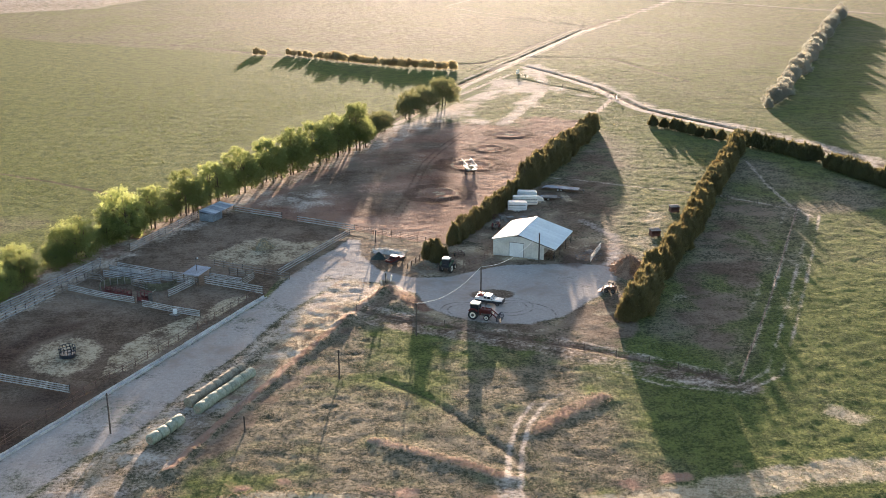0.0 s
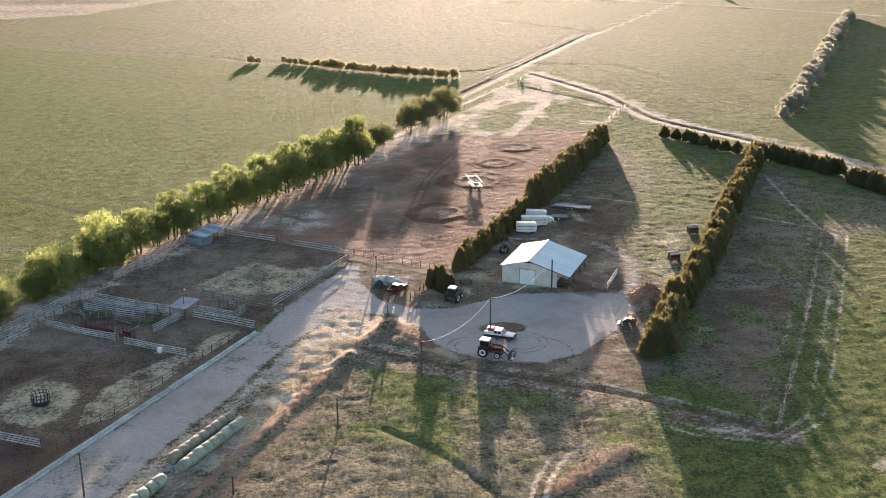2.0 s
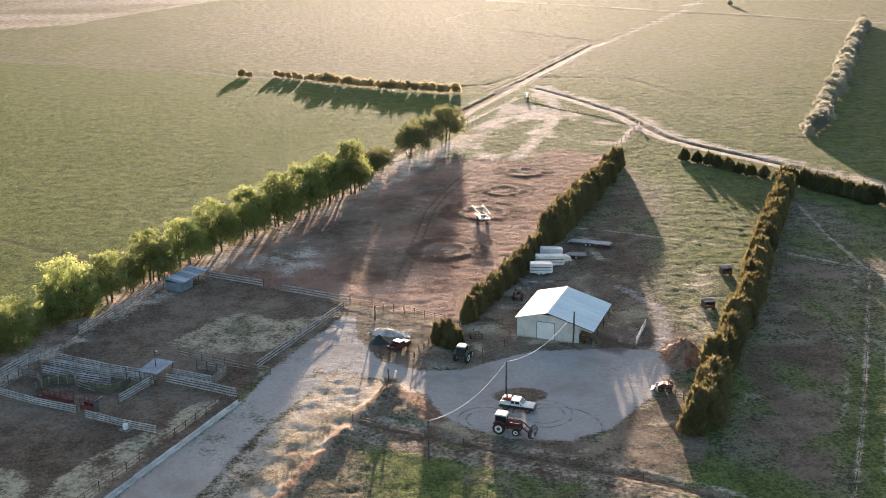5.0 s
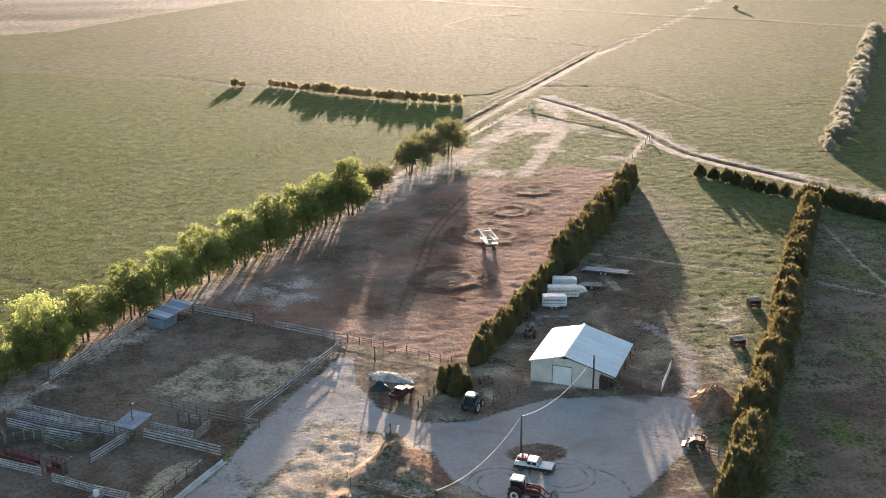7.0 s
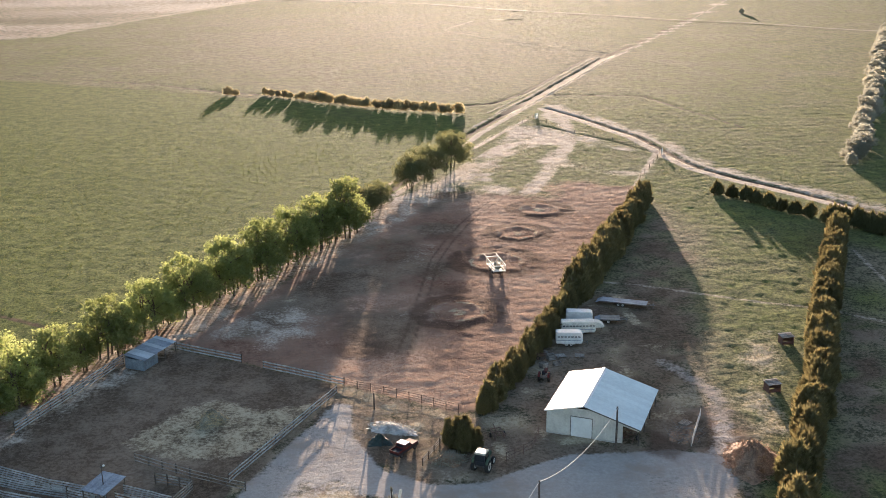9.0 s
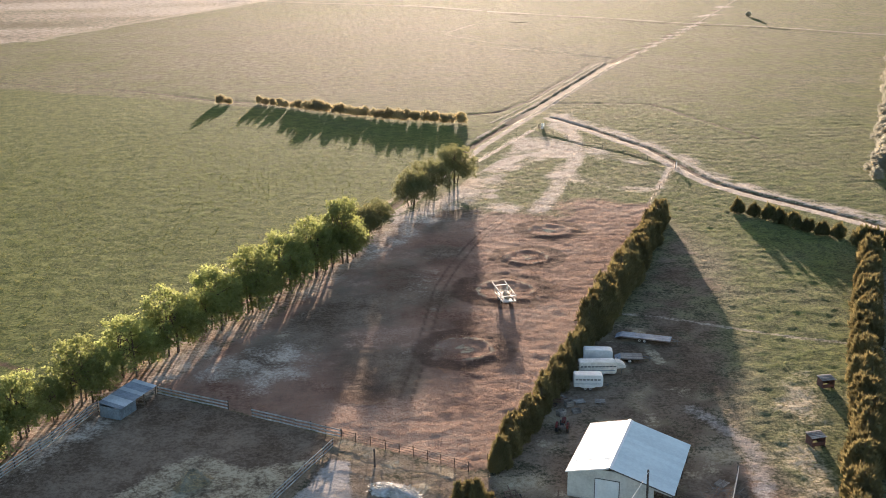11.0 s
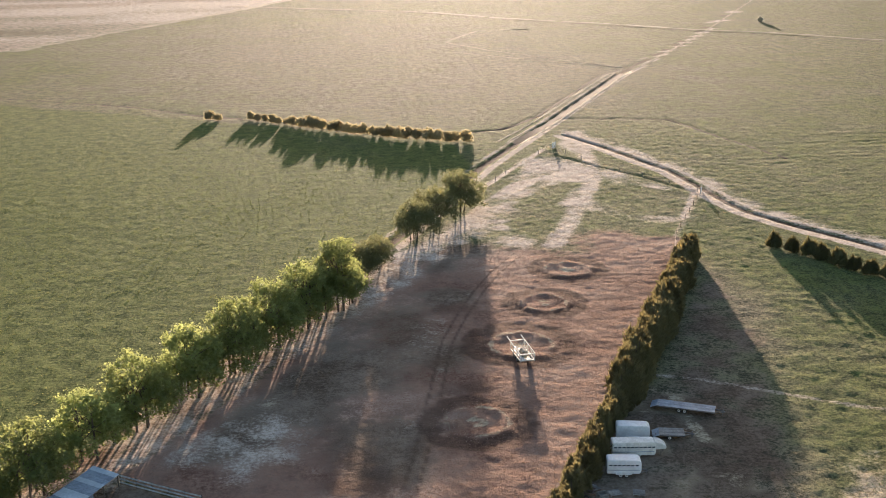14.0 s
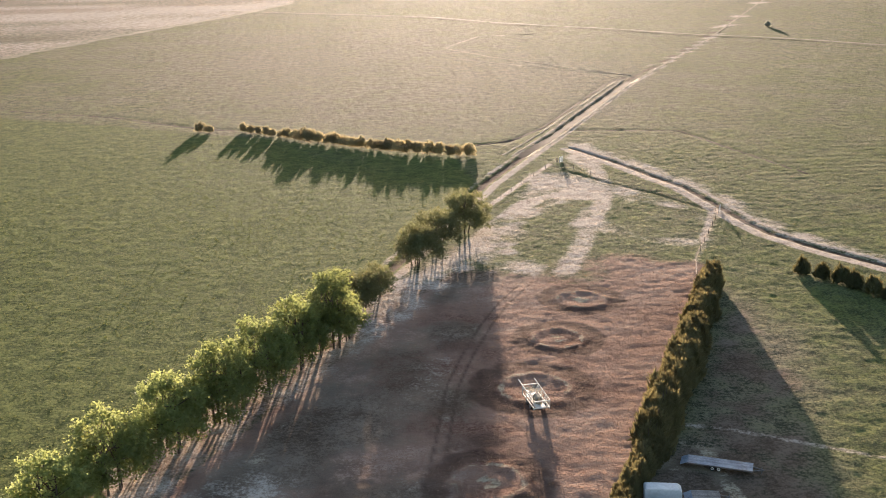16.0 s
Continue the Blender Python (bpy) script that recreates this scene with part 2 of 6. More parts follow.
BLADE_MEADOW = leaves("sunlit meadow blades", (0.255, 0.268, 0.084), (0.15, 0.168, 0.054), (0.30, 0.315, 0.105), 0.48)
BLADE = leaves("grass blades", (0.162, 0.190, 0.098), (0.088, 0.112, 0.058), (0.215, 0.238, 0.115), 0.4)
BLADE_DRY = leaves("dry grass blades", (0.38, 0.32, 0.22), (0.18, 0.15, 0.10), (0.36, 0.30, 0.20), 0.4)
BLADE_WEED = leaves("dead brown weeds", (0.42, 0.33, 0.23), (0.23, 0.175, 0.12), (0.44, 0.34, 0.23), 0.45)
BLADE_RING = leaves("trampled litter", (0.52, 0.40, 0.31), (0.30, 0.20, 0.15), (0.46, 0.33, 0.25), 0.4)
BLADE_SOIL = leaves("brown stubble", (0.30, 0.20, 0.145), (0.13, 0.085, 0.062), (0.30, 0.20, 0.14), 0.3)
m, n, l, p = nodes_of("dark window glass")
p.inputs["Base Color"].default_value, p.inputs["Roughness"].default_value = (0.02, 0.025, 0.03, 1), 0.06
p.inputs["Specular IOR Level"].default_value = 0.7
GLASS = m


# ---- the shape of the land ----
class Lattice:
    """Smooth noise on a lattice, for arrays of places."""

    def __init__(self, seed):
        self.table = np.random.RandomState(seed).rand(256, 256)

    def at(self, x, y, size):
        u, v = np.asarray(x) / size, np.asarray(y) / size
        i, j = np.floor(u).astype(int), np.floor(v).astype(int)
        a, b = u - i, v - j
        a, b = a * a * (3 - 2 * a), b * b * (3 - 2 * b)
        t = self.table
        i0, i1, j0, j1 = i % 256, (i + 1) % 256, j % 256, (j + 1) % 256
        return (t[i0, j0] * (1 - a) + t[i1, j0] * a) * (1 - b) + (t[i0, j1] * (1 - a) + t[i1, j1] * a) * b - 0.5


LAT = [Lattice(s) for s in range(6)]


def away(x, y, pts, closed=False):
    """Distance from places to a line of points."""
    best = np.full(np.shape(x), 1e9)
    ring = list(pts) + ([pts[0]] if closed else [])
    for (ax, ay), (bx, by) in zip(ring, ring[1:]):
        dx, dy = bx - ax, by - ay
        s = np.clip(((x - ax) * dx + (y - ay) * dy) / (dx * dx + dy * dy), 0, 1)
        best = np.minimum(best, np.hypot(x - ax - s * dx, y - ay - s * dy))
    return best


def step(v, lo, hi):
    s = np.clip((v - lo) / (hi - lo), 0, 1)
    return s * s * (3 - 2 * s)


def area(x, y, pts, soft=1.5):
    """1 inside the outline, 0 outside, with a soft edge."""
    inside = np.zeros(np.shape(x), bool)
    for (ax, ay), (bx, by) in zip(pts, list(pts[1:]) + [pts[0]]):
        if ay != by:
            inside ^= ((ay > y) != (by > y)) & (x < (bx - ax) * (y - ay) / (by - ay) + ax)
    d = away(x, y, pts, True)
    return step(np.where(inside, d, -d), -soft, soft)


def strip(x, y, pts, width, soft=0.6):
    return 1 - step(away(x, y, pts), width / 2 - soft, width / 2 + soft)


def shifted(pts, d):
    """The line moved d metres to its right."""
    out = []
    for k, (px, py) in enumerate(pts):
        (ax, ay), (bx, by) = pts[max(0, k - 1)], pts[min(len(pts) - 1, k + 1)]
        s = math.hypot(bx - ax, by - ay)
        out.append((px + d * (by - ay) / s, py - d * (bx - ax) / s))
    return out


TREE_LINE = [(-66, 182), (-53.5, 210), (-45, 226), (-26.5, 258), (-14, 281), (1, 304), (13, 322), (24, 341), (36, 356), (44, 373)]
PADDOCK = [(-24, 245), (-9, 271), (6, 297), (19, 320), (34, 346), (44, 362), (58, 368), (72, 352), (82, 336), (78, 320), (63, 288), (49, 260), (37, 238), (26, 217), (20, 214), (3.6, 226), (-9, 234)]
CORRAL = [(-59, 184), (-42, 216), (-31, 238), (-23, 243.5), (3.6, 225.5), (-11, 198), (-13.5, 188.5), (-44, 132), (-52, 120), (-75, 140)]
ROAD = [(-128, -30), (-45.5, 129), (-13, 187.5), (-9.5, 198), (2, 220), (4.5, 219), (4.6, 209), (8, 199.5), (14, 195), (14, 188), (7, 192), (0, 194), (-6, 184), (-10, 177), (-16.5, 161), (-23, 149), (-27.5, 137), (-34, 129), (-39, 119), (-110, -22)]
YARD = [(5, 199), (9.4, 197), (15, 194.5), (21, 195), (27, 198), (33, 200.5), (40, 200), (47, 200), (53, 197), (52, 190), (49, 184), (44, 179), (38, 172.5), (32, 169.5), (23.5, 171), (19, 174.5), (15.5, 179), (14, 186), (10, 191), (5, 194)]
BEHIND_BARN = [(29, 205), (24, 212), (36, 234), (48, 258), (62, 262), (62, 240), (52, 222), (50, 205), (42, 199)]
BERM = [(9.2, 189), (3.7, 180), (-4, 164.5), (-9.8, 152), (-14.2, 143), (-22, 126)]
VERGE = [(-60, 78), (-39, 119), (-34, 129), (-27.5, 137), (-23, 149), (-16.5, 161), (-10, 177), (-6, 184), (0, 194), (9, 190), (4, 180), (-4, 164.5), (-10, 152), (-14.5, 143), (-22, 126), (-32, 108), (-45, 78)]
LIT_DRY_BANK = [(-1.5, 200), (-4.5, 186), (-6, 179.4), (-7.2, 172.8), (-9.6, 167.4), (-14, 157), (-19, 146), (-13.4, 144.6), (-9, 153.9), (-6.2, 160), (-2.9, 167.2), (1.3, 175.8), (5.6, 182.4), (8.6, 190)]
BERM_ARM = [(9.2, 189), (14.5, 178.5)]
DITCH_LINE = [(3, 179), (12.6, 173.3), (27.4, 165), (38.8, 159), (47.7, 152.7), (59, 144.3)]
EAST_FENCE = [(59, 144.3), (65, 155.4), (75.3, 174.4), (100.7, 224.2), (104.6, 232)]
EAST_TRACK = [(107, 228), (95.5, 204.6), (82.6, 179.4), (72.2, 159.3), (65.3, 146.7), (58, 141.5), (48, 145), (38.9, 153.5)]
TRAIL = [(110.2, 279.3), (106.5, 255), (104.6, 235.3), (106, 226)]
NORTH_ROAD = [(-66, 186), (-44, 230), (-26, 262), (-12, 285), (4, 312), (19.8, 344), (48.4, 409), (78.6, 466), (131, 567), (209, 698), (268, 807), (330, 920)]
EAST_ROAD = [(80, 447), (88.6, 424.6), (93.3, 409), (97.6, 396.2), (99.6, 380.1), (101, 364), (103, 353.6), (108.6, 341.4), (116.7, 328.7), (128, 308), (145, 270), (160, 225)]
CROSS_ROAD = [(-60, 930), (80, 853), (123, 801), (181, 755), (215, 718), (255, 693), (289, 656), (340, 610), (430, 540)]
BARE_FIELD = [(-149, 695), (-109, 783), (-53, 886), (-9, 986), (60, 1500), (-1500, 1500), (-1500, 500), (-400, 560)]
FIELD_SEAM = [(-300, 650), (-110.8, 546.8), (-66.6, 524), (-34.9, 497.7), (-22, 492)]
WEST_DITCH = [(-130, 312), (-86.2, 284.2), (-71, 274.3), (-64.8, 269.5), (-56.5, 263), (-44, 254)]
CURVE_A = [(48.4, 456), (63, 460), (78, 480), (120, 562), (134, 580)]
CURVE_B = [(84, 474), (119.6, 468), (126.5, 437), (135, 405)]
CURVE_C = [(137, 584), (90, 650), (70, 690), (96, 740), (128, 740)]
LAWN_PATH = [(50, 268), (60.5, 264), (70, 258), (78, 253), (90, 247), (104, 233)]
SAND_TOP = [(43, 372), (49.7, 384), (53.8, 390.3), (63.9, 397), (70, 404), (76.8, 406), (76.6, 393), (73.7, 387), (68.7, 388), (61.5, 391), (55.3, 382.5), (48, 376.5)]
JUNCTION = [(74, 428), (78, 446), (81, 455), (87.6, 453), (87, 432), (86, 426.9), (79.6, 417)]
TURF = [(59.7, 383.3), (68, 387), (64.5, 374.1), (57, 362), (49.4, 365.5)], [(77, 381), (93.6, 375), (86, 353), (74.3, 356.6), (72.5, 370)]
GAP_STRIP = [(4, 300), (11, 314), (18.5, 331), (25, 337), (34, 349), (42, 366)]
RINGS = [(24.4, 254.4, 6.2), (43.4, 300.5, 5.6), (51.8, 318.4, 5.8), (35.6, 281.5, 7.0)]
HAY_AT = (-15.3, 215.6)
PADDOCK_RUTS = [(44, 330), (37, 318), (32.3, 307.9), (27.3, 295.2), (23.5, 284), (19.9, 267), (15.9, 247.7), (13, 236)]
HAY_LITTER = [(-29, 211), (-24, 217), (-19.6, 222.5), (-14, 225), (-9, 220.5), (2, 221.5), (-2, 214), (-7, 206), (-13, 203.5), (-19, 204), (-25, 207)]
FEEDER_LITTER = [(-50, 161), (-49, 169), (-45, 173), (-40, 171.5), (-36.5, 166), (-37.4, 159), (-41.5, 154.8), (-46.2, 156.2)]
BUNK_LITTER = [(-37, 154), (-37, 164), (-32.5, 172.6), (-26, 180), (-20, 188), (-15, 189.5), (-18, 183), (-24, 171.5), (-31, 158)]
DITCH = [(6, 150), (12.4, 143.2), (17.1, 134.7), (21.3, 126.3), (23, 121)]
SOUTH_TRACK = [(18, 104), (20.2, 115), (22.2, 126.5), (24.6, 134), (28.4, 141), (33.3, 145.4), (39, 149)]
BANK_WEST = [(4, 131), (8, 128.4), (13.7, 124.8), (20.5, 119.5)]
BANK_EAST = [(26, 132), (31, 136.8), (37, 140.7)]
SOUTH_ROAD = [(120, 117), (68, 117.5), (55, 116.4), (40, 113), (20, 110), (-10, 117), (-30, 113)]
EAST_STRAW = [(66, 133), (69, 137), (74, 131), (70, 128)]


def lay(x, y):
    """Height of the land and its covers: red earth, mud, gravel, sand, straw, lushness, and damp with painted shade."""
    x, y = np.asarray(x, float), np.asarray(y, float)
    red = area(x, y, PADDOCK, 3.0) * (1 - 0.8 * step(y + 26 * LAT[2].at(x, y, 11), 318, 352) * step(x, 20, 36))
    mud = area(x, y, CORRAL, 0.8)
    mud = np.maximum(mud, np.maximum((0.56 + 0.6 * LAT[2].at(x, y, 4)) * area(x, y, BEHIND_BARN, 4.0), 0.66 * area(x, y, [(24, 198), (29, 206), (33, 205), (44, 199.5), (45, 197.5), (38, 199.5), (30, 198)], 1.0)))
    mud = np.maximum(mud, 0.85 * area(x, y, [(43, 199), (47, 212), (53, 211), (55, 200)], 1.5))
    yard = area(x, y, YARD, 1.2)
    road = area(x, y, ROAD, 1.0)
    gravel = np.maximum(yard * (0.92 + 0.5 * LAT[3].at(x, y, 7)), road * (0.74 + 0.4 * LAT[3].at(x, y, 5)))
    gravel = gravel * (1 - 0.8 * step(3.6 - np.hypot((x - 27.5) / 1.5, y - 184.3), 0, 1.5))
    gravel = np.maximum(gravel, 0.55 * strip(x, y, [(49, 194), (53.5, 200), (56, 207), (58, 217), (54, 228)], 4, 2))
    verge = area(x, y, VERGE, 1.5)
    gravel = np.maximum(gravel, (0.26 + 0.7 * LAT[3].at(x, y, 4.5) + 0.3 * LAT[1].at(x, y, 1.6)) * verge)
    trunk_strip = strip(x, y, shifted(TREE_LINE, 4.5), 12, 3)
    berm = np.maximum(1 - step(away(x, y, BERM), 0.1, 1.9), 0.3 * (1 - step(away(x, y, BERM_ARM), 0.2, 2.4)))
    ditch = strip(x, y, DITCH, 1.2, 0.6)
    line_low = strip(x, y, DITCH_LINE, 1.6, 0.8)
    bank = np.maximum(1 - step(away(x, y, BANK_WEST), 0.2, 2.2), 1 - step(away(x, y, BANK_EAST), 0.3, 3.5))
    straw = np.maximum.reduce([0.42 * berm, (0.55 + 0.5 * LAT[1].at(x, y, 1.7)) * (1 - step(away(x, y, BERM_ARM), 0.4, 3.6)), 0.62 * bank, 0.5 * strip(x, y, [(97.5, 371), (80.5, 338), (75.4, 322.8), (59.2, 288.2), (45.2, 260.2), (22.5, 217)], 2.0, 0.9), (0.5 + 0.5 * LAT[3].at(x, y, 3.0)) * area(x, y, VERGE, 1.5),
                               0.95 * area(x, y, HAY_LITTER, 2.5), 0.95 * area(x, y, FEEDER_LITTER, 2.0), (0.92 + 0.4 * LAT[2].at(x, y, 3)) * area(x, y, BUNK_LITTER, 1.0),
                               (0.5 + 0.5 * LAT[3].at(x, y, 4)) * area(x, y, [(56, 196), (60, 215), (68, 240), (78, 240), (70, 215), (64, 200)], 6), 0.62 * area(x, y, [(45, 168), (52, 184), (56, 194), (49, 176)], 2),
                               0.62 * area(x, y, EAST_STRAW, 2.0), (0.5 + 0.9 * LAT[3].at(x, y, 5)) * area(x, y, [(-18, 250), (-8, 246), (2, 252), (6, 268), (0, 276), (-8, 266)], 3), (0.3 + 0.6 * LAT[2].at(x, y, 9) + 0.4 * LAT[1].at(x, y, 2.2)) * area(x, y, [(12, 226), (22, 216), (48, 260), (76, 320), (70, 350), (50, 340), (30, 290)], 8), (0.8 + 0.6 * LAT[2].at(x, y, 2.5)) * strip(x, y, SOUTH_ROAD, 6, 2.0), (0.42 + 0.5 * LAT[1].at(x, y, 1.9)) * area(x, y, [(6, 222), (5.4, 209), (9, 199.5), (15, 196), (24, 198), (18, 214)], 1.2)])
    sand = np.maximum.reduce([(0.3 + 0.5 * LAT[2].at(x, y, 3.5) + 0.25 * step(y, 178, 190)) * verge, (0.52 + 0.5 * LAT[3].at(x, y, 3)) * trunk_strip, 0.85 * strip(x, y, shifted(NORTH_ROAD, 2.6), 2.4, 1.0) * (y > 335), (0.5 + 0.5 * LAT[3].at(x, y, 6)) * strip(x, y, shifted(NORTH_ROAD, -2.8), 1.8, 0.8) * (y > 335), 0.9 * strip(x, y, shifted(EAST_ROAD, 2.5), 3.4, 1.2),
                              0.7 * strip(x, y, shifted(EAST_ROAD, -2.6), 2.2, 1.0), (0.86 + 0.5 * LAT[3].at(x, y, 4)) * area(x, y, SAND_TOP, 2.0), (0.82 + 0.5 * LAT[3].at(x, y, 5)) * area(x, y, JUNCTION, 4.0), (0.36 + 0.9 * LAT[3].at(x, y, 9)) * area(x, y, [(42, 362), (58, 366), (72, 352), (84, 342), (96, 366), (88, 395), (72, 420), (60, 420)], 5), (0.5 + 0.5 * LAT[3].at(x, y, 5)) * strip(x, y, shifted(EAST_ROAD, -3.0), 9, 3),
                              0.8 * strip(x, y, GAP_STRIP, 5.0, 2.0) * (y > 318), 
                              0.55 * strip(x, y, LAWN_PATH, 1.4, 0.6), 0.55 * strip(x, y, TRAIL, 1.3, 0.6), 0.74 * (1 - 0.6 * step(y, 134, 145)) * np.maximum(strip(x, y, shifted(SOUTH_TRACK, 0.85), 0.9, 0.4), strip(x, y, shifted(SOUTH_TRACK, -0.85), 0.9, 0.4)),
                              0.6 * area(x, y, [(18, 110), (18, 119), (21.5, 120), (22, 110)], 1.2), (0.46 + 0.3 * LAT[3].at(x, y, 8)) * strip(x, y, shifted(DITCH_LINE, 2.4), 1.0, 0.5), (0.42 + 0.3 * LAT[2].at(x, y, 8)) * strip(x, y, shifted(DITCH_LINE, -1.9), 1.4, 0.8), (0.42 + 0.3 * LAT[2].at(x, y, 6)) * strip(x, y, shifted(DITCH_LINE, 4.4), 1.0, 0.5), 0.32 * strip(x, y, shifted(DITCH_LINE, 1.8), 9, 3),
                              (0.52 + 0.3 * LAT[3].at(x, y, 9)) * strip(x, y, EAST_FENCE, 1.1, 0.5), (0.5 + 0.5 * LAT[3].at(x, y, 9)) * np.maximum(strip(x, y, shifted(EAST_TRACK, 1.1), 0.9, 0.4), strip(x, y, shifted(EAST_TRACK, -1.1), 0.9, 0.4)), (0.36 + 0.4 * LAT[2].at(x, y, 9)) * strip(x, y, shifted(EAST_FENCE, -2.5), 1.4, 0.8), (0.22 + 0.3 * LAT[2].at(x, y, 9)) * strip(x, y, shifted(EAST_FENCE, 3.0), 6, 2.5),
                              0.5 * strip(x, y, shifted(ROAD[8:19], -1.5), 4, 2), (0.45 + 0.5 * LAT[3].at(x * 0.35, y, 30)) * area(x, y, BARE_FIELD, 6)])
    sand = np.maximum(sand, (0.66 + 0.3 * LAT[2].at(x, y, 5)) * strip(x, y, [(80, 418), (77, 396), (71, 380), (64.5, 363.2), (57.2, 345), (52, 334)], 5.5, 2.0))
    turf = np.maximum(area(x, y, TURF[0], 2.5), area(x, y, TURF[1], 3.0))
    sand = sand * (1 - 0.9 * turf)
    sand = np.maximum(sand, (0.5 + 0.9 * LAT[3].at(x, y, 5)) * area(x, y, [(38, 349), (44, 352), (50, 338), (46, 331), (40, 338)], 3))
    sand = np.maximum(sand, 0.75 * strip(x, y, [(45, 385.6), (56.5, 406.1), (69, 427)], 1.8, 0.8))
    sand = np.maximum(sand, 0.7 * strip(x, y, [(97, 374), (93, 365), (86, 350)], 2.0, 0.9))
    # ditches, ruts and seams; the ditches' shade goes into their colour
    dark_line = np.maximum.reduce([strip(x, y, shifted(NORTH_ROAD, -0.4), 2.6, 0.8) * (y > 330), strip(x, y, EAST_ROAD, 2.0, 0.8), 0.7 * strip(x, y, [(71, 419.8), (79.4, 404.2), (88.2, 391.2), (96.6, 373.3)], 1.3, 0.6), 0.8 * strip(x, y, WEST_DITCH, 2.0, 0.9), 0.8 * strip(x, y, FIELD_SEAM, 3.0, 1.2), 0.8 * strip(x, y, CURVE_A, 2.2, 0.9),
                                   0.8 * strip(x, y, CURVE_B, 2.0, 0.9), 0.8 * line_low, 0.7 * ditch, 0 * x])
    mud = np.maximum(mud, 0.62 * dark_line)
    mud = np.maximum(mud, (0.45 + 0.4 * LAT[2].at(x, y, 4)) * verge)
    mud = np.maximum(mud, 0.8 * step(3.6 - np.hypot((x - 27.5) / 1.5, y - 184.3), 0, 1.5))
    red = np.maximum(red, (0.42 + 0.5 * LAT[2].at(x * 0.4, y, 60)) * area(x, y, BARE_FIELD, 6))
    mud = np.maximum(mud, 0.5 * area(x, y, BARE_FIELD, 6))
    red = np.maximum(red, 0.6 * area(x, y, [(46, 205), (48, 214), (56, 212), (58, 200), (54, 190), (50, 196)], 2))
    red = np.maximum(red, 0.62 * trunk_strip * (y < 330))
    red = np.maximum(red, 0.85 * (1 - step(away(x, y, shifted(BERM, 0.4)), 0.1, 1.5)))
    red = np.maximum(red, 0.8 * (1 - step(away(x, y, BERM_ARM), 0.4, 3.6)))
    red = np.maximum(red, np.maximum(0.6 * bank, (0.34 + 0.9 * LAT[3].at(x, y, 2.5)) * strip(x, y, shifted(SOUTH_ROAD, 4.5), 3.4, 1.5)))
    lane = strip(x, y, shifted(BERM, -2.6), 3.4, 1.0) * (y > 128)
    mud = np.maximum(mud, (0.62 + 0.6 * LAT[2].at(x, y, 2.5) + 0.3 * LAT[3].at(x, y, 9)) * np.maximum(lane, strip(x, y, shifted(DITCH_LINE, 1.6), 8, 2.5)))
    mud = np.maximum(mud, (0.62 + 0.7 * LAT[2].at(x, y, 3.5)) * area(x, y, [(14, 177), (23, 170), (32, 168), (45, 178), (52, 188), (50, 165), (45, 157), (10, 175)], 2))
    red = np.maximum(red, 0.75 * strip(x, y, [(-46, 217), (-62, 188), (-76, 160)], 8, 2.5))
    # green meadow west of the tree line and north; drier south and round the yard
    lush = 0.62 + 0.0 * x
    lush = lush - 0.35 * step(-y, -180, -164)
    lush = np.maximum(lush, 0.95 * area(x, y, [(-600, 150), (-66, 182), (-26, 258), (36, 360), (48, 395), (45, 445), (-34, 492), (-300, 640), (-600, 640)], 4))
    lush = lush + (0.9 * LAT[2].at(x, y, 15) + 0.8 * LAT[3].at(x, y, 6) + 0.6 * LAT[1].at(x, y, 2.4) - 0.05) * (y < 172)
    lush = lush + (np.maximum(lush, 0.86) - lush) * step(x + 10 * LAT[2].at(x, y, 13), 34, 52) * step(-y, -200, -180)
    lawn = 1 - step(away(x, y, [(60, 250), (105, 330)]), 12, 34)
    lush = lush * (1 - lawn) + 0.66 * lawn
    # far grass paled by colour, in place of haze toward the sun
    lush = lush - 0.10 * step(y, 440, 520) - 0.2 * area(x, y, [(10, 420), (140, 560), (80, 800), (-100, 760), (-60, 560)], 60)
    lush = lush - 0.35 * area(x, y, [(-90, 215), (-62, 236), (-66, 248), (-95, 236)], 4)
    # grass greyed here: the long hedge's shade is put into the cover
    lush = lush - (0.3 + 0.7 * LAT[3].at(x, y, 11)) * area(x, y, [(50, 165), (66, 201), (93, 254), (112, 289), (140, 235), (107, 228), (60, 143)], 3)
    # less green here, standing for the windbreak's shade on the lawn
    lush = lush - 0.3 * area(x, y, [(25, 212), (49, 258), (80, 320), (86, 305), (74, 262), (60, 215), (50, 190)], 6)
    lush = lush - 0.6 * area(x, y, [(-34, 120), (-20, 150), (-8, 180), (2, 195), (13, 188), (14, 178), (6, 178), (-3, 164), (-12, 143), (-22, 122)], 2)
    around = area(x, y, [(-12, 197), (3, 225), (20, 214), (26, 212), (33, 206), (29, 199), (15, 195), (4, 198)], 1.5)
    mud = np.maximum(mud, (0.66 + 0.5 * LAT[2].at(x, y, 5)) * around * (1 - gravel))
    lush = np.where(around > 0.5, 0.25, lush)
    # sparse dirt and grass, greyed further to paint the windbreak's shade
    thin = area(x, y, [(27, 212), (50, 258), (70, 300), (80, 318), (84, 300), (72, 262), (60, 225), (52, 205)], 5)
    mud = np.maximum(mud, (0.48 + 0.6 * LAT[2].at(x, y, 5) + 0.3 * LAT[1].at(x, y, 2)) * thin)
    bare = area(x, y, [(-12, 196), (3, 226), (21, 215), (40, 247), (52, 262), (60, 258), (57, 236), (58, 218), (60, 204), (54, 188), (47, 166), (30, 165), (12, 173), (14, 186)], 3)
    mud = np.maximum(mud, (0.55 + 0.5 * LAT[2].at(x, y, 6) + 0.3 * LAT[1].at(x, y, 2)) * bare)
    lush = lush - 0.45 * bare
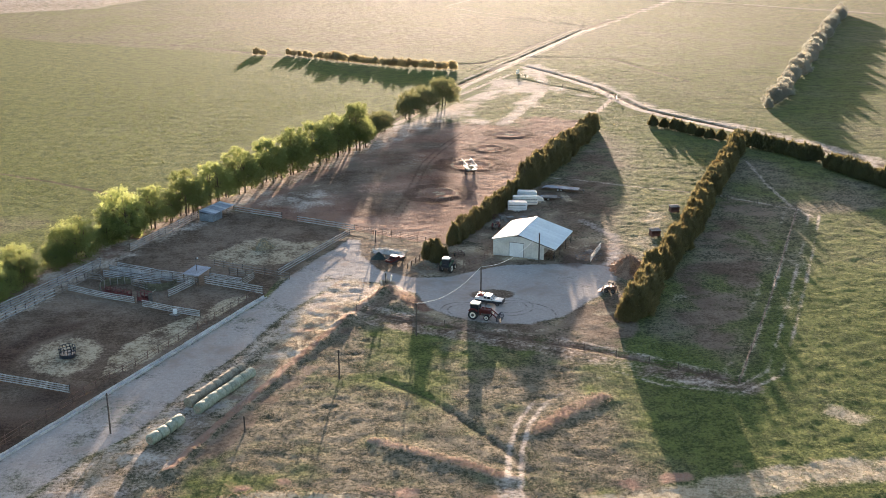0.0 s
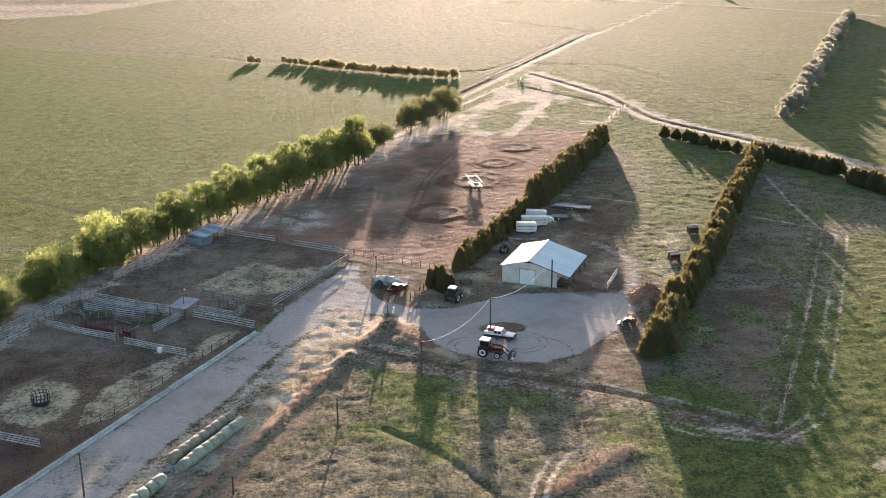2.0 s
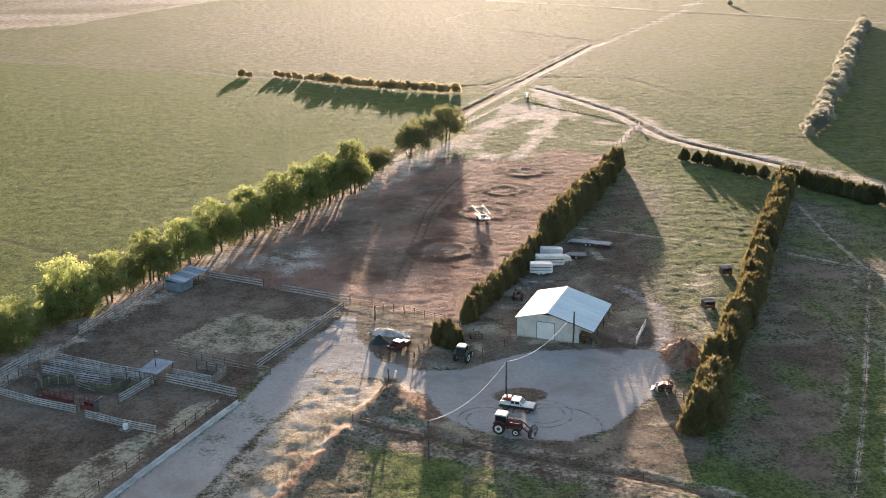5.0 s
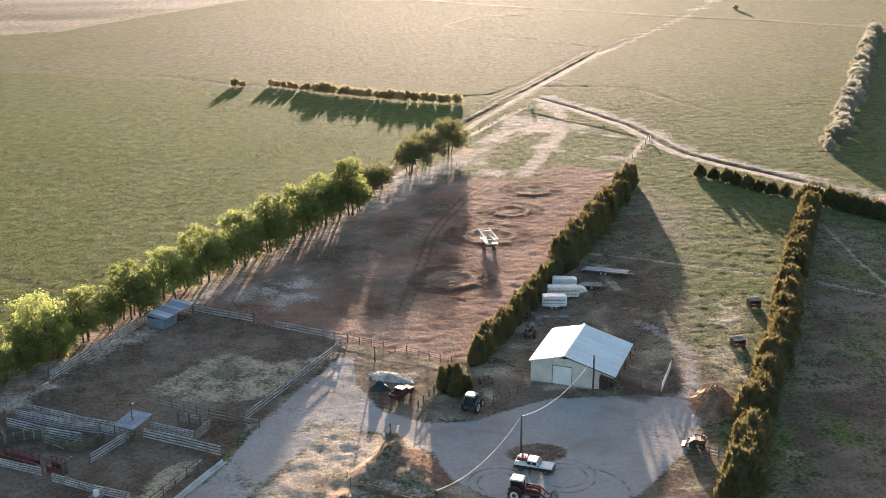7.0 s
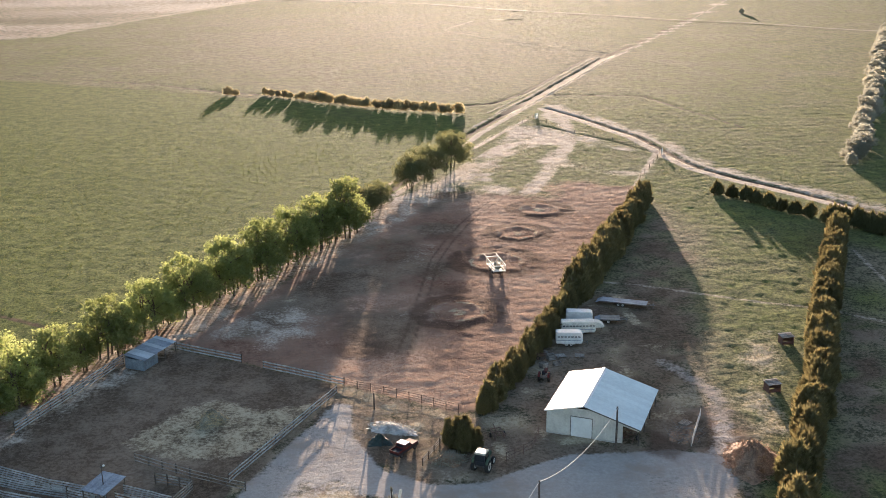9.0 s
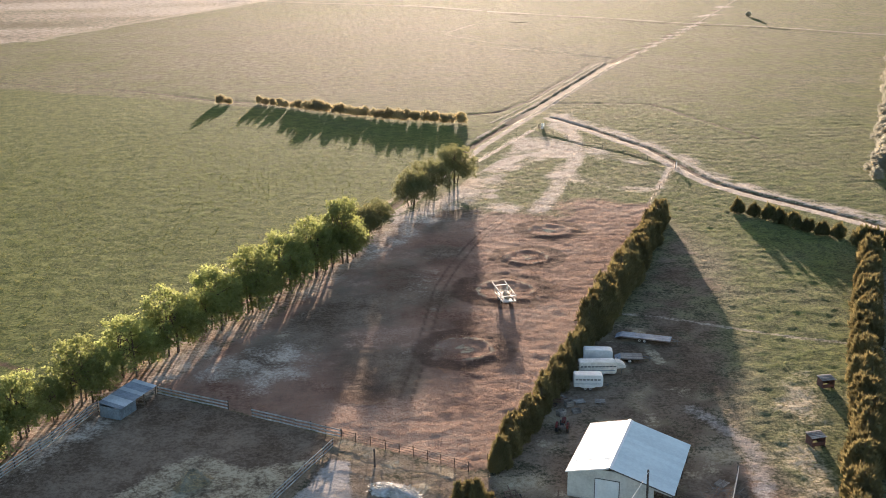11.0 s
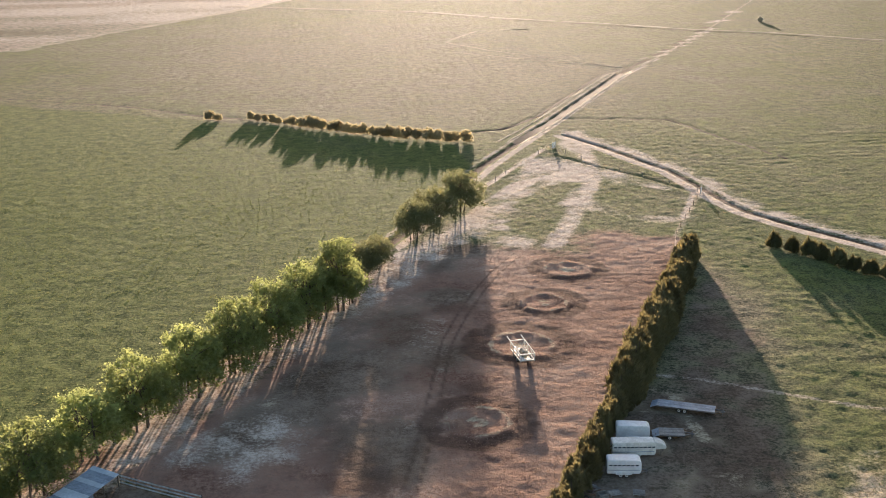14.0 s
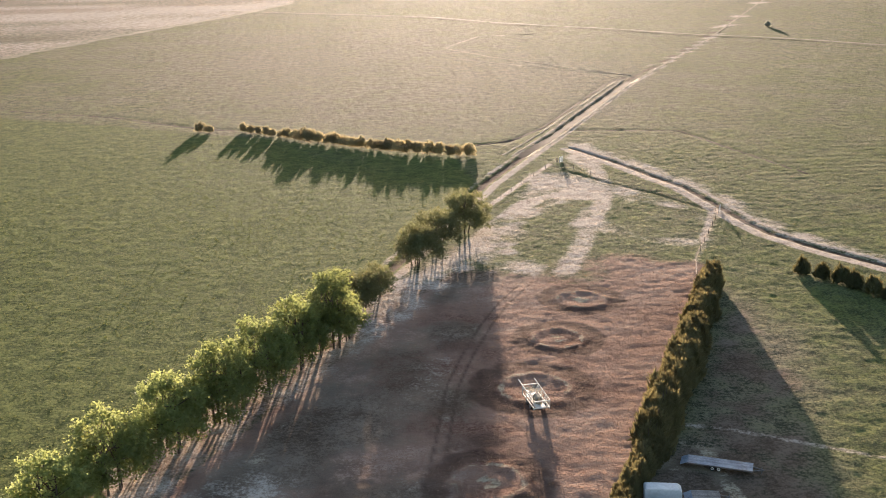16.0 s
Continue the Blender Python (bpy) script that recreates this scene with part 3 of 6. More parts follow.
    straw = np.maximum(straw, (0.5 + 1.2 * LAT[3].at(x, y, 3.4)) * bare * (1 - gravel))
    sand = np.maximum(sand, (0.36 + 0.7 * LAT[3].at(x, y, 3)) * np.maximum(area(x, y, [(58.6, 178), (60.6, 185), (63.4, 185), (62.4, 178)], 1.5), area(x, y, [(61, 188), (61.8, 191), (67, 188), (66.6, 186)], 1.2)))
    z = 0.05 * LAT[0].at(x, y, 3.1) + 0.14 * LAT[2].at(x, y, 31)
    tuft = 0.8 * LAT[1].at(x, y, 1.3) + 0.6 * LAT[4].at(x, y, 0.9)
    rough_grass = (1 - np.maximum.reduce([gravel, 0.6 * mud, 0.55 * red, 0.6 * sand]))
    meadow = area(x, y, [(-600, 150), (-66, 182), (-26, 258), (36, 360), (48, 395), (45, 445), (-34, 492), (-300, 640), (-600, 640)], 4)
    z = z * (1 - 0.7 * gravel) + 0.17 * tuft * rough_grass * (1 - 0.55 * meadow)
    z = z + 0.13 * np.clip(red, 0, 1) * LAT[4].at(0.6 * x + 0.2 * y, y, 0.95) + 0.05 * np.clip(red, 0, 1) * LAT[1].at(0.5 * x, y, 2.3)
    z = z + 0.30 * verge * (1 - gravel) * LAT[1].at(x + 0.5 * y, y - 0.5 * x, 2.1)
    z = z + 0.75 * area(x, y, [(8.4, 190.6), (3.4, 181.2), (6.4, 179.9), (13.4, 176.4), (11.6, 186)], 2.4) * (0.8 + 0.6 * LAT[1].at(x, y, 1.6))
    z = z + (0.28 + 0.5 * step(y, 158, 182)) * berm * (0.9 + 1.2 * LAT[1].at(x, y, 1.7)) + 0.22 * bank - 0.24 * ditch - 0.25 * line_low - 0.3 * dark_line * (y > 300)
    ring = 0 * x
    for cx, cy, r in RINGS:
        d = np.hypot(x - cx, y - cy)
        d = d * (1 + 0.08 * LAT[2].at(x, y, 4.0) + 0.06 * LAT[1].at(x, y, 1.5))
        ridge = np.exp(-((d - 0.74 * r) / (0.15 * r)) ** 2)
        z = z + 0.15 * ridge * (1 + 0.9 * LAT[4].at(x, y, 0.9)) + 0.1 * np.exp(-(d / (0.62 * r)) ** 4) * LAT[1].at(x, y, 1.2)
        red = np.maximum(red, 1.2 * np.exp(-((d - 0.95 * r) / (0.5 * r)) ** 4))
        ring = np.maximum.reduce([ring, (1.5 + 0.9 * LAT[1].at(x, y, 1.6)) * np.exp(-((d - 1.12 * r) / (0.4 * r)) ** 4), (0.5 + 1.2 * LAT[1].at(x, y, 1.4)) * np.exp(-((d - 0.47 * r) / (0.16 * r)) ** 2)])
        straw = np.maximum(straw, (0.95 + 0.7 * LAT[1].at(x, y, 1.1)) * np.maximum(np.exp(-(d / (0.38 * r)) ** 4), ridge))
    # dark layer: damp mud and dark soil, with painted tree shade in the paddock
    wet_shade = np.maximum.reduce([0.75 * dark_line, 0.46 * ring, 0.75 * area(x, y, [(-60, 160), (-50, 177), (-41, 180), (-44, 171), (-49, 166), (-50, 158)], 3.5), 0.5 * area(x, y, [(-34, 150), (-30, 162), (-26, 168), (-30, 170), (-40, 158)], 3),
                             0.45 * area(x, y, [(12, 262), (14, 246), (3, 240), (-6, 250), (4, 268)], 5), 0.6 * area(x, y, [(44, 210), (50, 200), (46, 196), (42, 199)], 2), (0.12 + 0.6 * LAT[3].at(x, y, 6) + 0.25 * step(-y, -196, -165) + 0.35 * step(-y, -160, -145)) * area(x, y, CORRAL, 2)])
    # muddy ground, darkened as well to stand for the long hedge's shade
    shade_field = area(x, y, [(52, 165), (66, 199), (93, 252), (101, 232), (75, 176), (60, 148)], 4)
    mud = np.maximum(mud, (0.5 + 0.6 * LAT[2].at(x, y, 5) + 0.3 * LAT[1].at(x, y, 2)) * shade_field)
    wet_shade = np.maximum(wet_shade, (0.3 + 0.5 * LAT[2].at(x, y, 8)) * shade_field)
    # grey mud and dark streaks here paint the elm row's shade
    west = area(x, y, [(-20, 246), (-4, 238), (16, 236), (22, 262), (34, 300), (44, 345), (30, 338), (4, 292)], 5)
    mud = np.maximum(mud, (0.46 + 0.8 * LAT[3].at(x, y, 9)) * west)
    # pale streaks put sunlit dust haze into the soil colour
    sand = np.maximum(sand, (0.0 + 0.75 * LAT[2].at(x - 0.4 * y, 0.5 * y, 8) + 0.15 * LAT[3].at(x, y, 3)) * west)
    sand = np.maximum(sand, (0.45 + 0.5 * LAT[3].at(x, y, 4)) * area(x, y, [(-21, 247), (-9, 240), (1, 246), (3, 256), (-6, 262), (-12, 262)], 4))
    wet_shade = np.maximum(wet_shade, (0.1 + 1.0 * LAT[2].at(x - 0.4 * y, 0.5 * y, 6)) * west)
    wet_shade = wet_shade * (1 - 0.8 * np.clip(straw, 0, 1) * area(x, y, CORRAL, 2))
    ruts = np.maximum(*[strip(x, y, shifted(PADDOCK_RUTS, o), 0.9, 0.45) for o in (-0.9, 0.9)])
    wet_shade = np.maximum(wet_shade, 0.6 * ruts)
    # dark brown soil and the round elms' shade, both put into the colour
    wet_shade = np.maximum(wet_shade, (0.42 + 0.7 * LAT[2].at(x, y, 7)) * area(x, y, [(-4, 234), (12, 232), (20, 244), (31, 262), (30, 276), (20, 268), (8, 262), (2, 250)], 6))
    # dry straw, spread over the verge's sunlit strip to carry its brightness
    lit_dry_bank = area(x, y, LIT_DRY_BANK, 1.6)
    mud, wet_shade = mud * (1 - 0.85 * lit_dry_bank), wet_shade * (1 - lit_dry_bank)
    gravel = gravel * (1 - lit_dry_bank * np.clip(0.62 + 0.9 * LAT[3].at(x, y, 4.0) - 0.5 * step(y, 186, 194), 0, 1))
    straw = np.maximum(straw, (0.88 + 0.7 * LAT[1].at(x, y, 1.9) + 0.4 * LAT[3].at(x, y, 7)) * lit_dry_bank)
    red = np.maximum(red, (0.5 + 0.8 * LAT[2].at(x, y, 2.6)) * lit_dry_bank)
    return z, red, mud, gravel, sand, straw, lush, wet_shade


LAND = {}


def land(x, y):
    """The same layers, read off the finished sheet."""
    xs, ys, layers = LAND["x"], LAND["y"], LAND["layers"]
    i, j = np.clip(np.searchsorted(xs, x) - 1, 0, len(xs) - 2), np.clip(np.searchsorted(ys, y) - 1, 0, len(ys) - 2)
    a, b = (x - xs[i]) / (xs[i + 1] - xs[i]), (y - ys[j]) / (ys[j + 1] - ys[j])
    return (layers[:, j, i] * (1 - a) + layers[:, j, i + 1] * a) * (1 - b) + (layers[:, j + 1, i] * (1 - a) + layers[:, j + 1, i + 1] * a) * b


def gz(x, y):
    return float(land(np.array([x]), np.array([y]))[0][0])


def spread(lo, hi, fine, reach_lo, reach_hi, grow=1.12):
    """Coordinates: even from lo to hi, then wider and wider apart out to the reaches."""
    core, left, right, d = list(np.arange(lo, hi, fine)), [], [], fine
    a, b = lo, core[-1]
    while a > reach_lo:
        d *= grow
        a -= d
        left.append(a)
    d = fine
    while b < reach_hi:
        d = min(d * grow, 400)
        b += d
        right.append(b)
    return np.array(left[::-1] + core + right)


def mesh_of(name, verts, faces, material, smooth=False):
    me = bpy.data.meshes.new(name)
    me.from_pydata(verts, [], faces)
    me.materials.append(material)
    if smooth:
        me.polygons.foreach_set("use_smooth", [True] * len(me.polygons))
    me.update()
    return me


def fast_mesh(name, verts, faces, material, smooth=False):
    """A mesh from arrays of places and of faces that all have the same number of corners."""
    verts, faces = np.asarray(verts, np.float32), np.asarray(faces, np.int32)
    k = faces.shape[1]
    me = bpy.data.meshes.new(name)
    me.vertices.add(len(verts))
    me.vertices.foreach_set("co", verts.ravel())
    me.loops.add(faces.size)
    me.loops.foreach_set("vertex_index", faces.ravel())
    me.polygons.add(len(faces))
    me.polygons.foreach_set("loop_start", np.arange(0, faces.size, k, dtype=np.int32))
    if smooth:
        me.polygons.foreach_set("use_smooth", np.ones(len(faces), bool))
    me.materials.append(material)
    me.update(calc_edges=True)
    return me


def build_ground():
    xs = spread(-68, 118, 0.6, -3200, 3200, 1.09)
    ys = spread(108, 430, 0.62, -1500, 4500, 1.025)
    X, Y = np.meshgrid(xs, ys)
    z, red, mud, gravel, sand, straw, lush, wet_shade = lay(X, Y)
    flat = step(np.hypot(X, Y - 250), 500, 900)
    Z = z * (1 - flat)
    LAND.update(x=xs, y=ys, layers=np.stack([Z, red, mud, gravel, sand, straw, lush, wet_shade]))
    nx, ny = len(xs), len(ys)
    idx = np.arange(nx * ny).reshape(ny, nx)
    faces = np.stack([idx[:-1, :-1], idx[:-1, 1:], idx[1:, 1:], idx[1:, :-1]], -1).reshape(-1, 4)
    me = fast_mesh("ground", np.stack([X, Y, Z], -1).reshape(-1, 3), faces, GROUND, True)
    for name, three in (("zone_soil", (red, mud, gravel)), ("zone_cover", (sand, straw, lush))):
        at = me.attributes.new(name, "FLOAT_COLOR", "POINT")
        at.data.foreach_set("color", np.clip(np.stack([*three, wet_shade], -1), 0, 1).astype(np.float32).ravel())
    return tagged(new("ground", me), "green meadow, dry grass, red earth and gravel of a farm", "ground", kind="structure")


build_ground()


def track(pts, width, material, label, wander=0.3, step_m=3.0, name="track"):
    """A worn track of uneven width lying on the land."""
    r = random.Random(len(pts) + int(width * 10))
    line = []
    for (ax, ay), (bx, by) in zip(pts, pts[1:]):
        k = max(1, int(math.hypot(bx - ax, by - ay) / step_m))
        line += [(ax + (bx - ax) * i / k, ay + (by - ay) * i / k) for i in range(k)]
    line.append(pts[-1])
    for _ in range(4):
        line = [line[0]] + [((a[0] + 2 * b[0] + c[0]) / 4, (a[1] + 2 * b[1] + c[1]) / 4) for a, b, c in zip(line, line[1:], line[2:])] + [line[-1]]
    left, right = shifted(line, -width / 2), shifted(line, width / 2)
    xy = np.array([[(1 - f) * a + f * b for a, b in zip(p, q)] for p, q in zip(left, right) for f in (0, 0.5, 1)])
    xy += np.array([[r.uniform(-wander, wander), r.uniform(-wander, wander)] for _ in xy])
    z = lay(xy[:, 0], xy[:, 1])[0]
    z = z * (1 - step(np.hypot(xy[:, 0], xy[:, 1] - 250), 500, 900)) + np.tile([0.0, 0.1, 0.0], len(line))
    faces = [(3 * k + j, 3 * k + j + 1, 3 * k + j + 4, 3 * k + j + 3) for k in range(len(line) - 1) for j in (0, 1)]
    me = mesh_of(name, np.column_stack([xy, z]).tolist(), faces, material, True)
    return tagged(new(name, me), label, "track", kind="structure")


TRACK_SAND = surface("pale track sand", (0.32, 0.27, 0.19), (0.15, 0.135, 0.09), 0.8, 0.12, 0.95, bump=0.4, spec=0.05)
TRACK_DARK = surface("dark bare earth and ditch shade", (0.13, 0.10, 0.075), (0.07, 0.055, 0.042), 0.8, 0.12, 0.95, bump=0.4, spec=0.05)
FAR_NORTH = [(62, 438), (78.6, 466), (131, 567), (209, 698), (268, 807), (330, 920)]
track(shifted(FAR_NORTH, 2.5), 1.3, TRACK_SAND, "pale sandy track running north through the meadow", 0.5)
# dark ribbon laid along the ditch, with the ditch's shade in its colour
track(shifted(FAR_NORTH[:3], 0.2), 3.0, TRACK_DARK, "shallow ditch beside the sandy track, its shade in the colour", 0.25)
track(shifted(FAR_NORTH[:3], -2.4), 1.2, TRACK_SAND, "pale crumbled edge of the dark ditch", 0.4)
track(shifted(FAR_NORTH[:3], -5.0), 1.0, TRACK_SAND, "thin pale wheel track in the meadow")
track(CROSS_ROAD, 4.0, TRACK_SAND, "pale dirt road across the far meadow", 0.8, 8.0)
track(shifted(CROSS_ROAD, 7.0), 1.6, TRACK_DARK, "dark fence strip beside the far dirt road", 0.5, 8.0)
track(CURVE_C, 1.5, TRACK_SAND, "faint curved wheel track in the far meadow", 0.5)
track([(137, 584), (120, 600), (96, 622), (70, 650)], 1.4, TRACK_SAND, "faint wheel track in the far meadow", 0.5)
track([(-149, 693), (-109, 781), (-53, 884), (-9, 984)], 6.0, TRACK_SAND, "pale sandy edge of the bare field", 1.5, 8.0)
track(CURVE_A, 1.1, TRACK_DARK, "dark curved wheel rut in the meadow", 0.3)
track(CURVE_B, 1.0, TRACK_DARK, "dark curved wheel rut in the meadow", 0.3)
track(FIELD_SEAM, 1.6, TRACK_DARK, "dark seam between two meadows", 0.4)


# ---- helpers for things ----
def thing(name, x, y, turn, label, category, group="", z=None):
    """An Empty on the land that parents the parts of one thing; its x axis points along turn degrees."""
    ob = new(name)
    ob.empty_display_size = 0.3
    ob.matrix_world = pose(x, y, gz(x, y) if z is None else z, 0, 0, turn)
    return tagged(ob, label, category, group)


def part(name, bm, material, parent, label="", smooth=False):
    me = bpy.data.meshes.new(name)
    bmesh.ops.recalc_face_normals(bm, faces=bm.faces)
    bm.to_mesh(me)
    bm.free()
    me.materials.append(material)
    if smooth:
        me.polygons.foreach_set("use_smooth", [True] * len(me.polygons))
    ob = new(name, me)
    ob.parent = parent
    return tagged(ob, label) if label else ob


def shared(name, me, parent, m, label=""):
    ob = new(name, me)
    ob.parent = parent
    ob.matrix_local = m
    return tagged(ob, label) if label else ob


def box(bm, size, at, bevel=0.02, turn=None):
    made = bmesh.ops.create_cube(bm, size=1.0)["verts"]
    bmesh.ops.scale(bm, vec=size, verts=made)
    if bevel:
        edges = list({e for v in made for e in v.link_edges})
        made = list({v for f in bmesh.ops.bevel(bm, geom=edges, offset=bevel, segments=1, affect="EDGES")["faces"] for v in f.verts} | {v for v in made if v.is_valid})
    if turn is not None:
        bmesh.ops.transform(bm, matrix=turn, verts=made)
    bmesh.ops.translate(bm, vec=at, verts=made)


def boxes(*rows, bevel=0.02):
    bm = bmesh.new()
    for size, at in rows:
        box(bm, size, at, bevel)
    return bm


def tube(bm, pts, radii, n=7, caps=True):
    rings = []
    for k, c in enumerate(pts):
        c = Vector(c)
        d = (Vector(pts[min(k + 1, len(pts) - 1)]) - Vector(pts[max(0, k - 1)])).normalized()
        side = d.cross(Vector((0, 1, 0.13)) if abs(d.y) < 0.9 else Vector((1, 0, 0))).normalized()
        up = side.cross(d)
        rings.append([bm.verts.new(c + radii[k] * (math.cos(2 * math.pi * i / n) * side + math.sin(2 * math.pi * i / n) * up)) for i in range(n)])
    for a, b in zip(rings, rings[1:]):
        for i in range(n):
            bm.faces.new((a[i], a[(i + 1) % n], b[(i + 1) % n], b[i]))
    if caps:
        bm.faces.new(rings[0][::-1])
        bm.faces.new(rings[-1])


def outline(pts, width, bevel=0.04, y=0.0):
    """A side outline in x and z, drawn out to a width along y, with rounded edges."""
    bm = bmesh.new()
    a = [bm.verts.new((px, y - width / 2, pz)) for px, pz in pts]
    b = [bm.verts.new((px, y + width / 2, pz)) for px, pz in pts]
    bm.faces.new(a)
    bm.faces.new(b[::-1])
    for i in range(len(pts)):
        j = (i + 1) % len(pts)
        bm.faces.new((a[i], b[i], b[j], a[j]))
    if bevel:
        bmesh.ops.bevel(bm, geom=list(bm.edges), offset=bevel, segments=2, affect="EDGES", clamp_overlap=True)
    return bm


def lathe(profile, n=20, axis="Y"):
    """Rings of (radius, offset along the axis)."""
    bm, rings = bmesh.new(), []
    for r, o in profile:
        ring = []
        for i in range(n):
            c, s = r * math.cos(2 * math.pi * i / n), r * math.sin(2 * math.pi * i / n)
            ring.append(bm.verts.new({"Y": (c, o, s), "Z": (c, s, o), "X": (o, c, s)}[axis]))
        rings.append(ring)
    for a, b in zip(rings, rings[1:]):
        for i in range(n):
            bm.faces.new((a[i], a[(i + 1) % n], b[(i + 1) % n], b[i]))
    for ring in (rings[0][::-1], rings[-1]):
        bm.faces.new(ring)
    return bm


UNIT = {}


def beam(name, material, parent, a, b, wide, deep, label=""):
    """A straight board or bar from a to b, in the parent's space; wide is its width, deep its height. Alike bars share one mesh."""
    if material.name not in UNIT:
        bm = bmesh.new()
        box(bm, (1, 1, 1), (0, 0, 0), 0.06)
        me = bpy.data.meshes.new("bar")
        bm.to_mesh(me)
        bm.free()
        me.materials.append(material)
        UNIT[material.name] = me
    a, b = Vector(a), Vector(b)
    d = b - a
    turn = d.to_track_quat("X", "Z").to_matrix().to_4x4()
    return shared(name, UNIT[material.name], parent, Matrix.Translation((a + b) / 2) @ turn @ Matrix.Diagonal((d.length, wide, deep, 1)), label)


def wheel(parent, x, y, r, width, rim_material, name="wheel"):
    """A wheel standing on the land, with its tyre and rim; its axle along y."""
    w = width / 2
    bm = lathe([(0.62 * r, -0.8 * w), (0.93 * r, -w), (r, -0.6 * w), (r, 0.6 * w), (0.93 * r, w), (0.62 * r, 0.8 * w)], 20)
    hub = part(name, lathe([(0.16 * r, -0.95 * w), (0.16 * r, 0.95 * w)], 10), STEEL, parent)
    hub.matrix_local = pose(x, y, r)
    part("tyre", bm, RUBBER, hub, "black rubber tyre")
    part("rim", lathe([(0.2 * r, -0.78 * w), (0.6 * r, -0.86 * w), (0.66 * r, -0.7 * w), (0.66 * r, 0.7 * w), (0.6 * r, 0.86 * w), (0.2 * r, 0.78 * w)], 16), rim_material, hub)
    return hub


# ---- trees ----
def quads(centres, normals, sizes, rng, lengthen=1.0):
    """Small leaf-shaped faces at the centres, set square to the normals."""
    k = len(centres)
    ref = rng.normal(size=(k, 3))
    a = np.cross(normals, ref)
    a /= np.linalg.norm(a, axis=1)[:, None] + 1e-9
    b = np.cross(normals, a)
    s = sizes[:, None]
    bend = normals * s * 0.22
    v = np.stack([centres - a * s * lengthen - bend, centres + b * s * 0.62, centres + a * s * lengthen - bend, centres - b * s * 0.62], 1).reshape(-1, 3)
    return v, np.arange(4 * k).reshape(-1, 4)


def broad_tree(seed, height, radius, base, count, leaf, size=0.34, lobes=9, stems=2, spread=0.35):
    """Trunk with limbs, and a crown of leaf clumps in uneven lobes with gaps. Returns the two meshes."""
    rng = np.random.RandomState(seed)
    mid = base + (height - base) * 0.55
    tops = []
    for k in range(lobes):
        a, h = 2.4 * k + rng.rand(), (k + 0.6) / lobes
        rr = radius * (0.66 - 0.5 * max(0, h - 0.45)) * (0.55 + 0.6 * rng.rand()) * (0.35 if k == lobes - 1 else 1)
        lobe_r = radius * (0.50 - 0.14 * h) * (0.7 + 0.5 * rng.rand()) * (10 / lobes) ** 0.25
        tops.append((np.array([rr * math.cos(a), rr * math.sin(a), base + lobe_r * 0.6 + (height - base - 1.5 * lobe_r) * h]), lobe_r))
    c, nrm, sz = [], [], []
    share = np.array([r ** 2 for _, r in tops])
    share = (share / share.sum() * count).astype(int)
    for (o, r), k in zip(tops, share):
        d = rng.normal(size=(k, 3))
        d /= np.linalg.norm(d, axis=1)[:, None]
        d[:, 2] = np.where(d[:, 2] < -0.5, -d[:, 2], d[:, 2])
        # leaves gather in twigs' ends: clumps round some dozens of points of the lobe
        hubs = rng.normal(size=(15, 3))
        hubs /= np.linalg.norm(hubs, axis=1)[:, None]
        pick = hubs[rng.randint(0, 15, k)] + 0.24 * rng.normal(size=(k, 3))
        q = o + r * pick * (0.55 + 0.45 * rng.rand(k, 1)) * np.array([1, 1, 0.95])
        c.append(q)
        nrm.append(d)
        sz.append(size * (0.6 + 0.8 * rng.rand(k)))
    c, nrm, sz = np.concatenate(c), np.concatenate(nrm), np.concatenate(sz)
    keep = c[:, 2] > 0.3
    v, f = quads(c[keep], nrm[keep], sz[keep], rng)
    crown = fast_mesh("crown", v, f, leaf)
    bm = bmesh.new()
    for s in range(stems):
        a = 2 * math.pi * s / stems + rng.rand()
        off = spread * (0.6 + 0.6 * rng.rand())
        foot = Vector((off * math.cos(a), off * math.sin(a), -0.25))
        head = Vector((0.25 * radius * math.cos(a), 0.25 * radius * math.sin(a), mid))
        tube(bm, [foot, foot.lerp(head, 0.4) + Vector((0.1, 0.05, 0)), head, head + Vector((0.2, 0.1, 0.3 * (height - mid)))], [0.011 * height + 0.03, 0.010 * height, 0.007 * height, 0.03], 7)
        for o, r in tops[s::stems]:
            start = foot.lerp(head, 0.45 + 0.4 * rng.rand())
            end = Vector(o)
            tube(bm, [start, start.lerp(end, 0.5) + Vector((0, 0, 0.15 * r)), end], [0.009 * height, 0.006 * height, 0.02], 5)
    trunk = bpy.data.meshes.new("trunk")
    bm.to_mesh(trunk)
    bm.free()
    trunk.materials.append(BARK)
    return trunk, crown


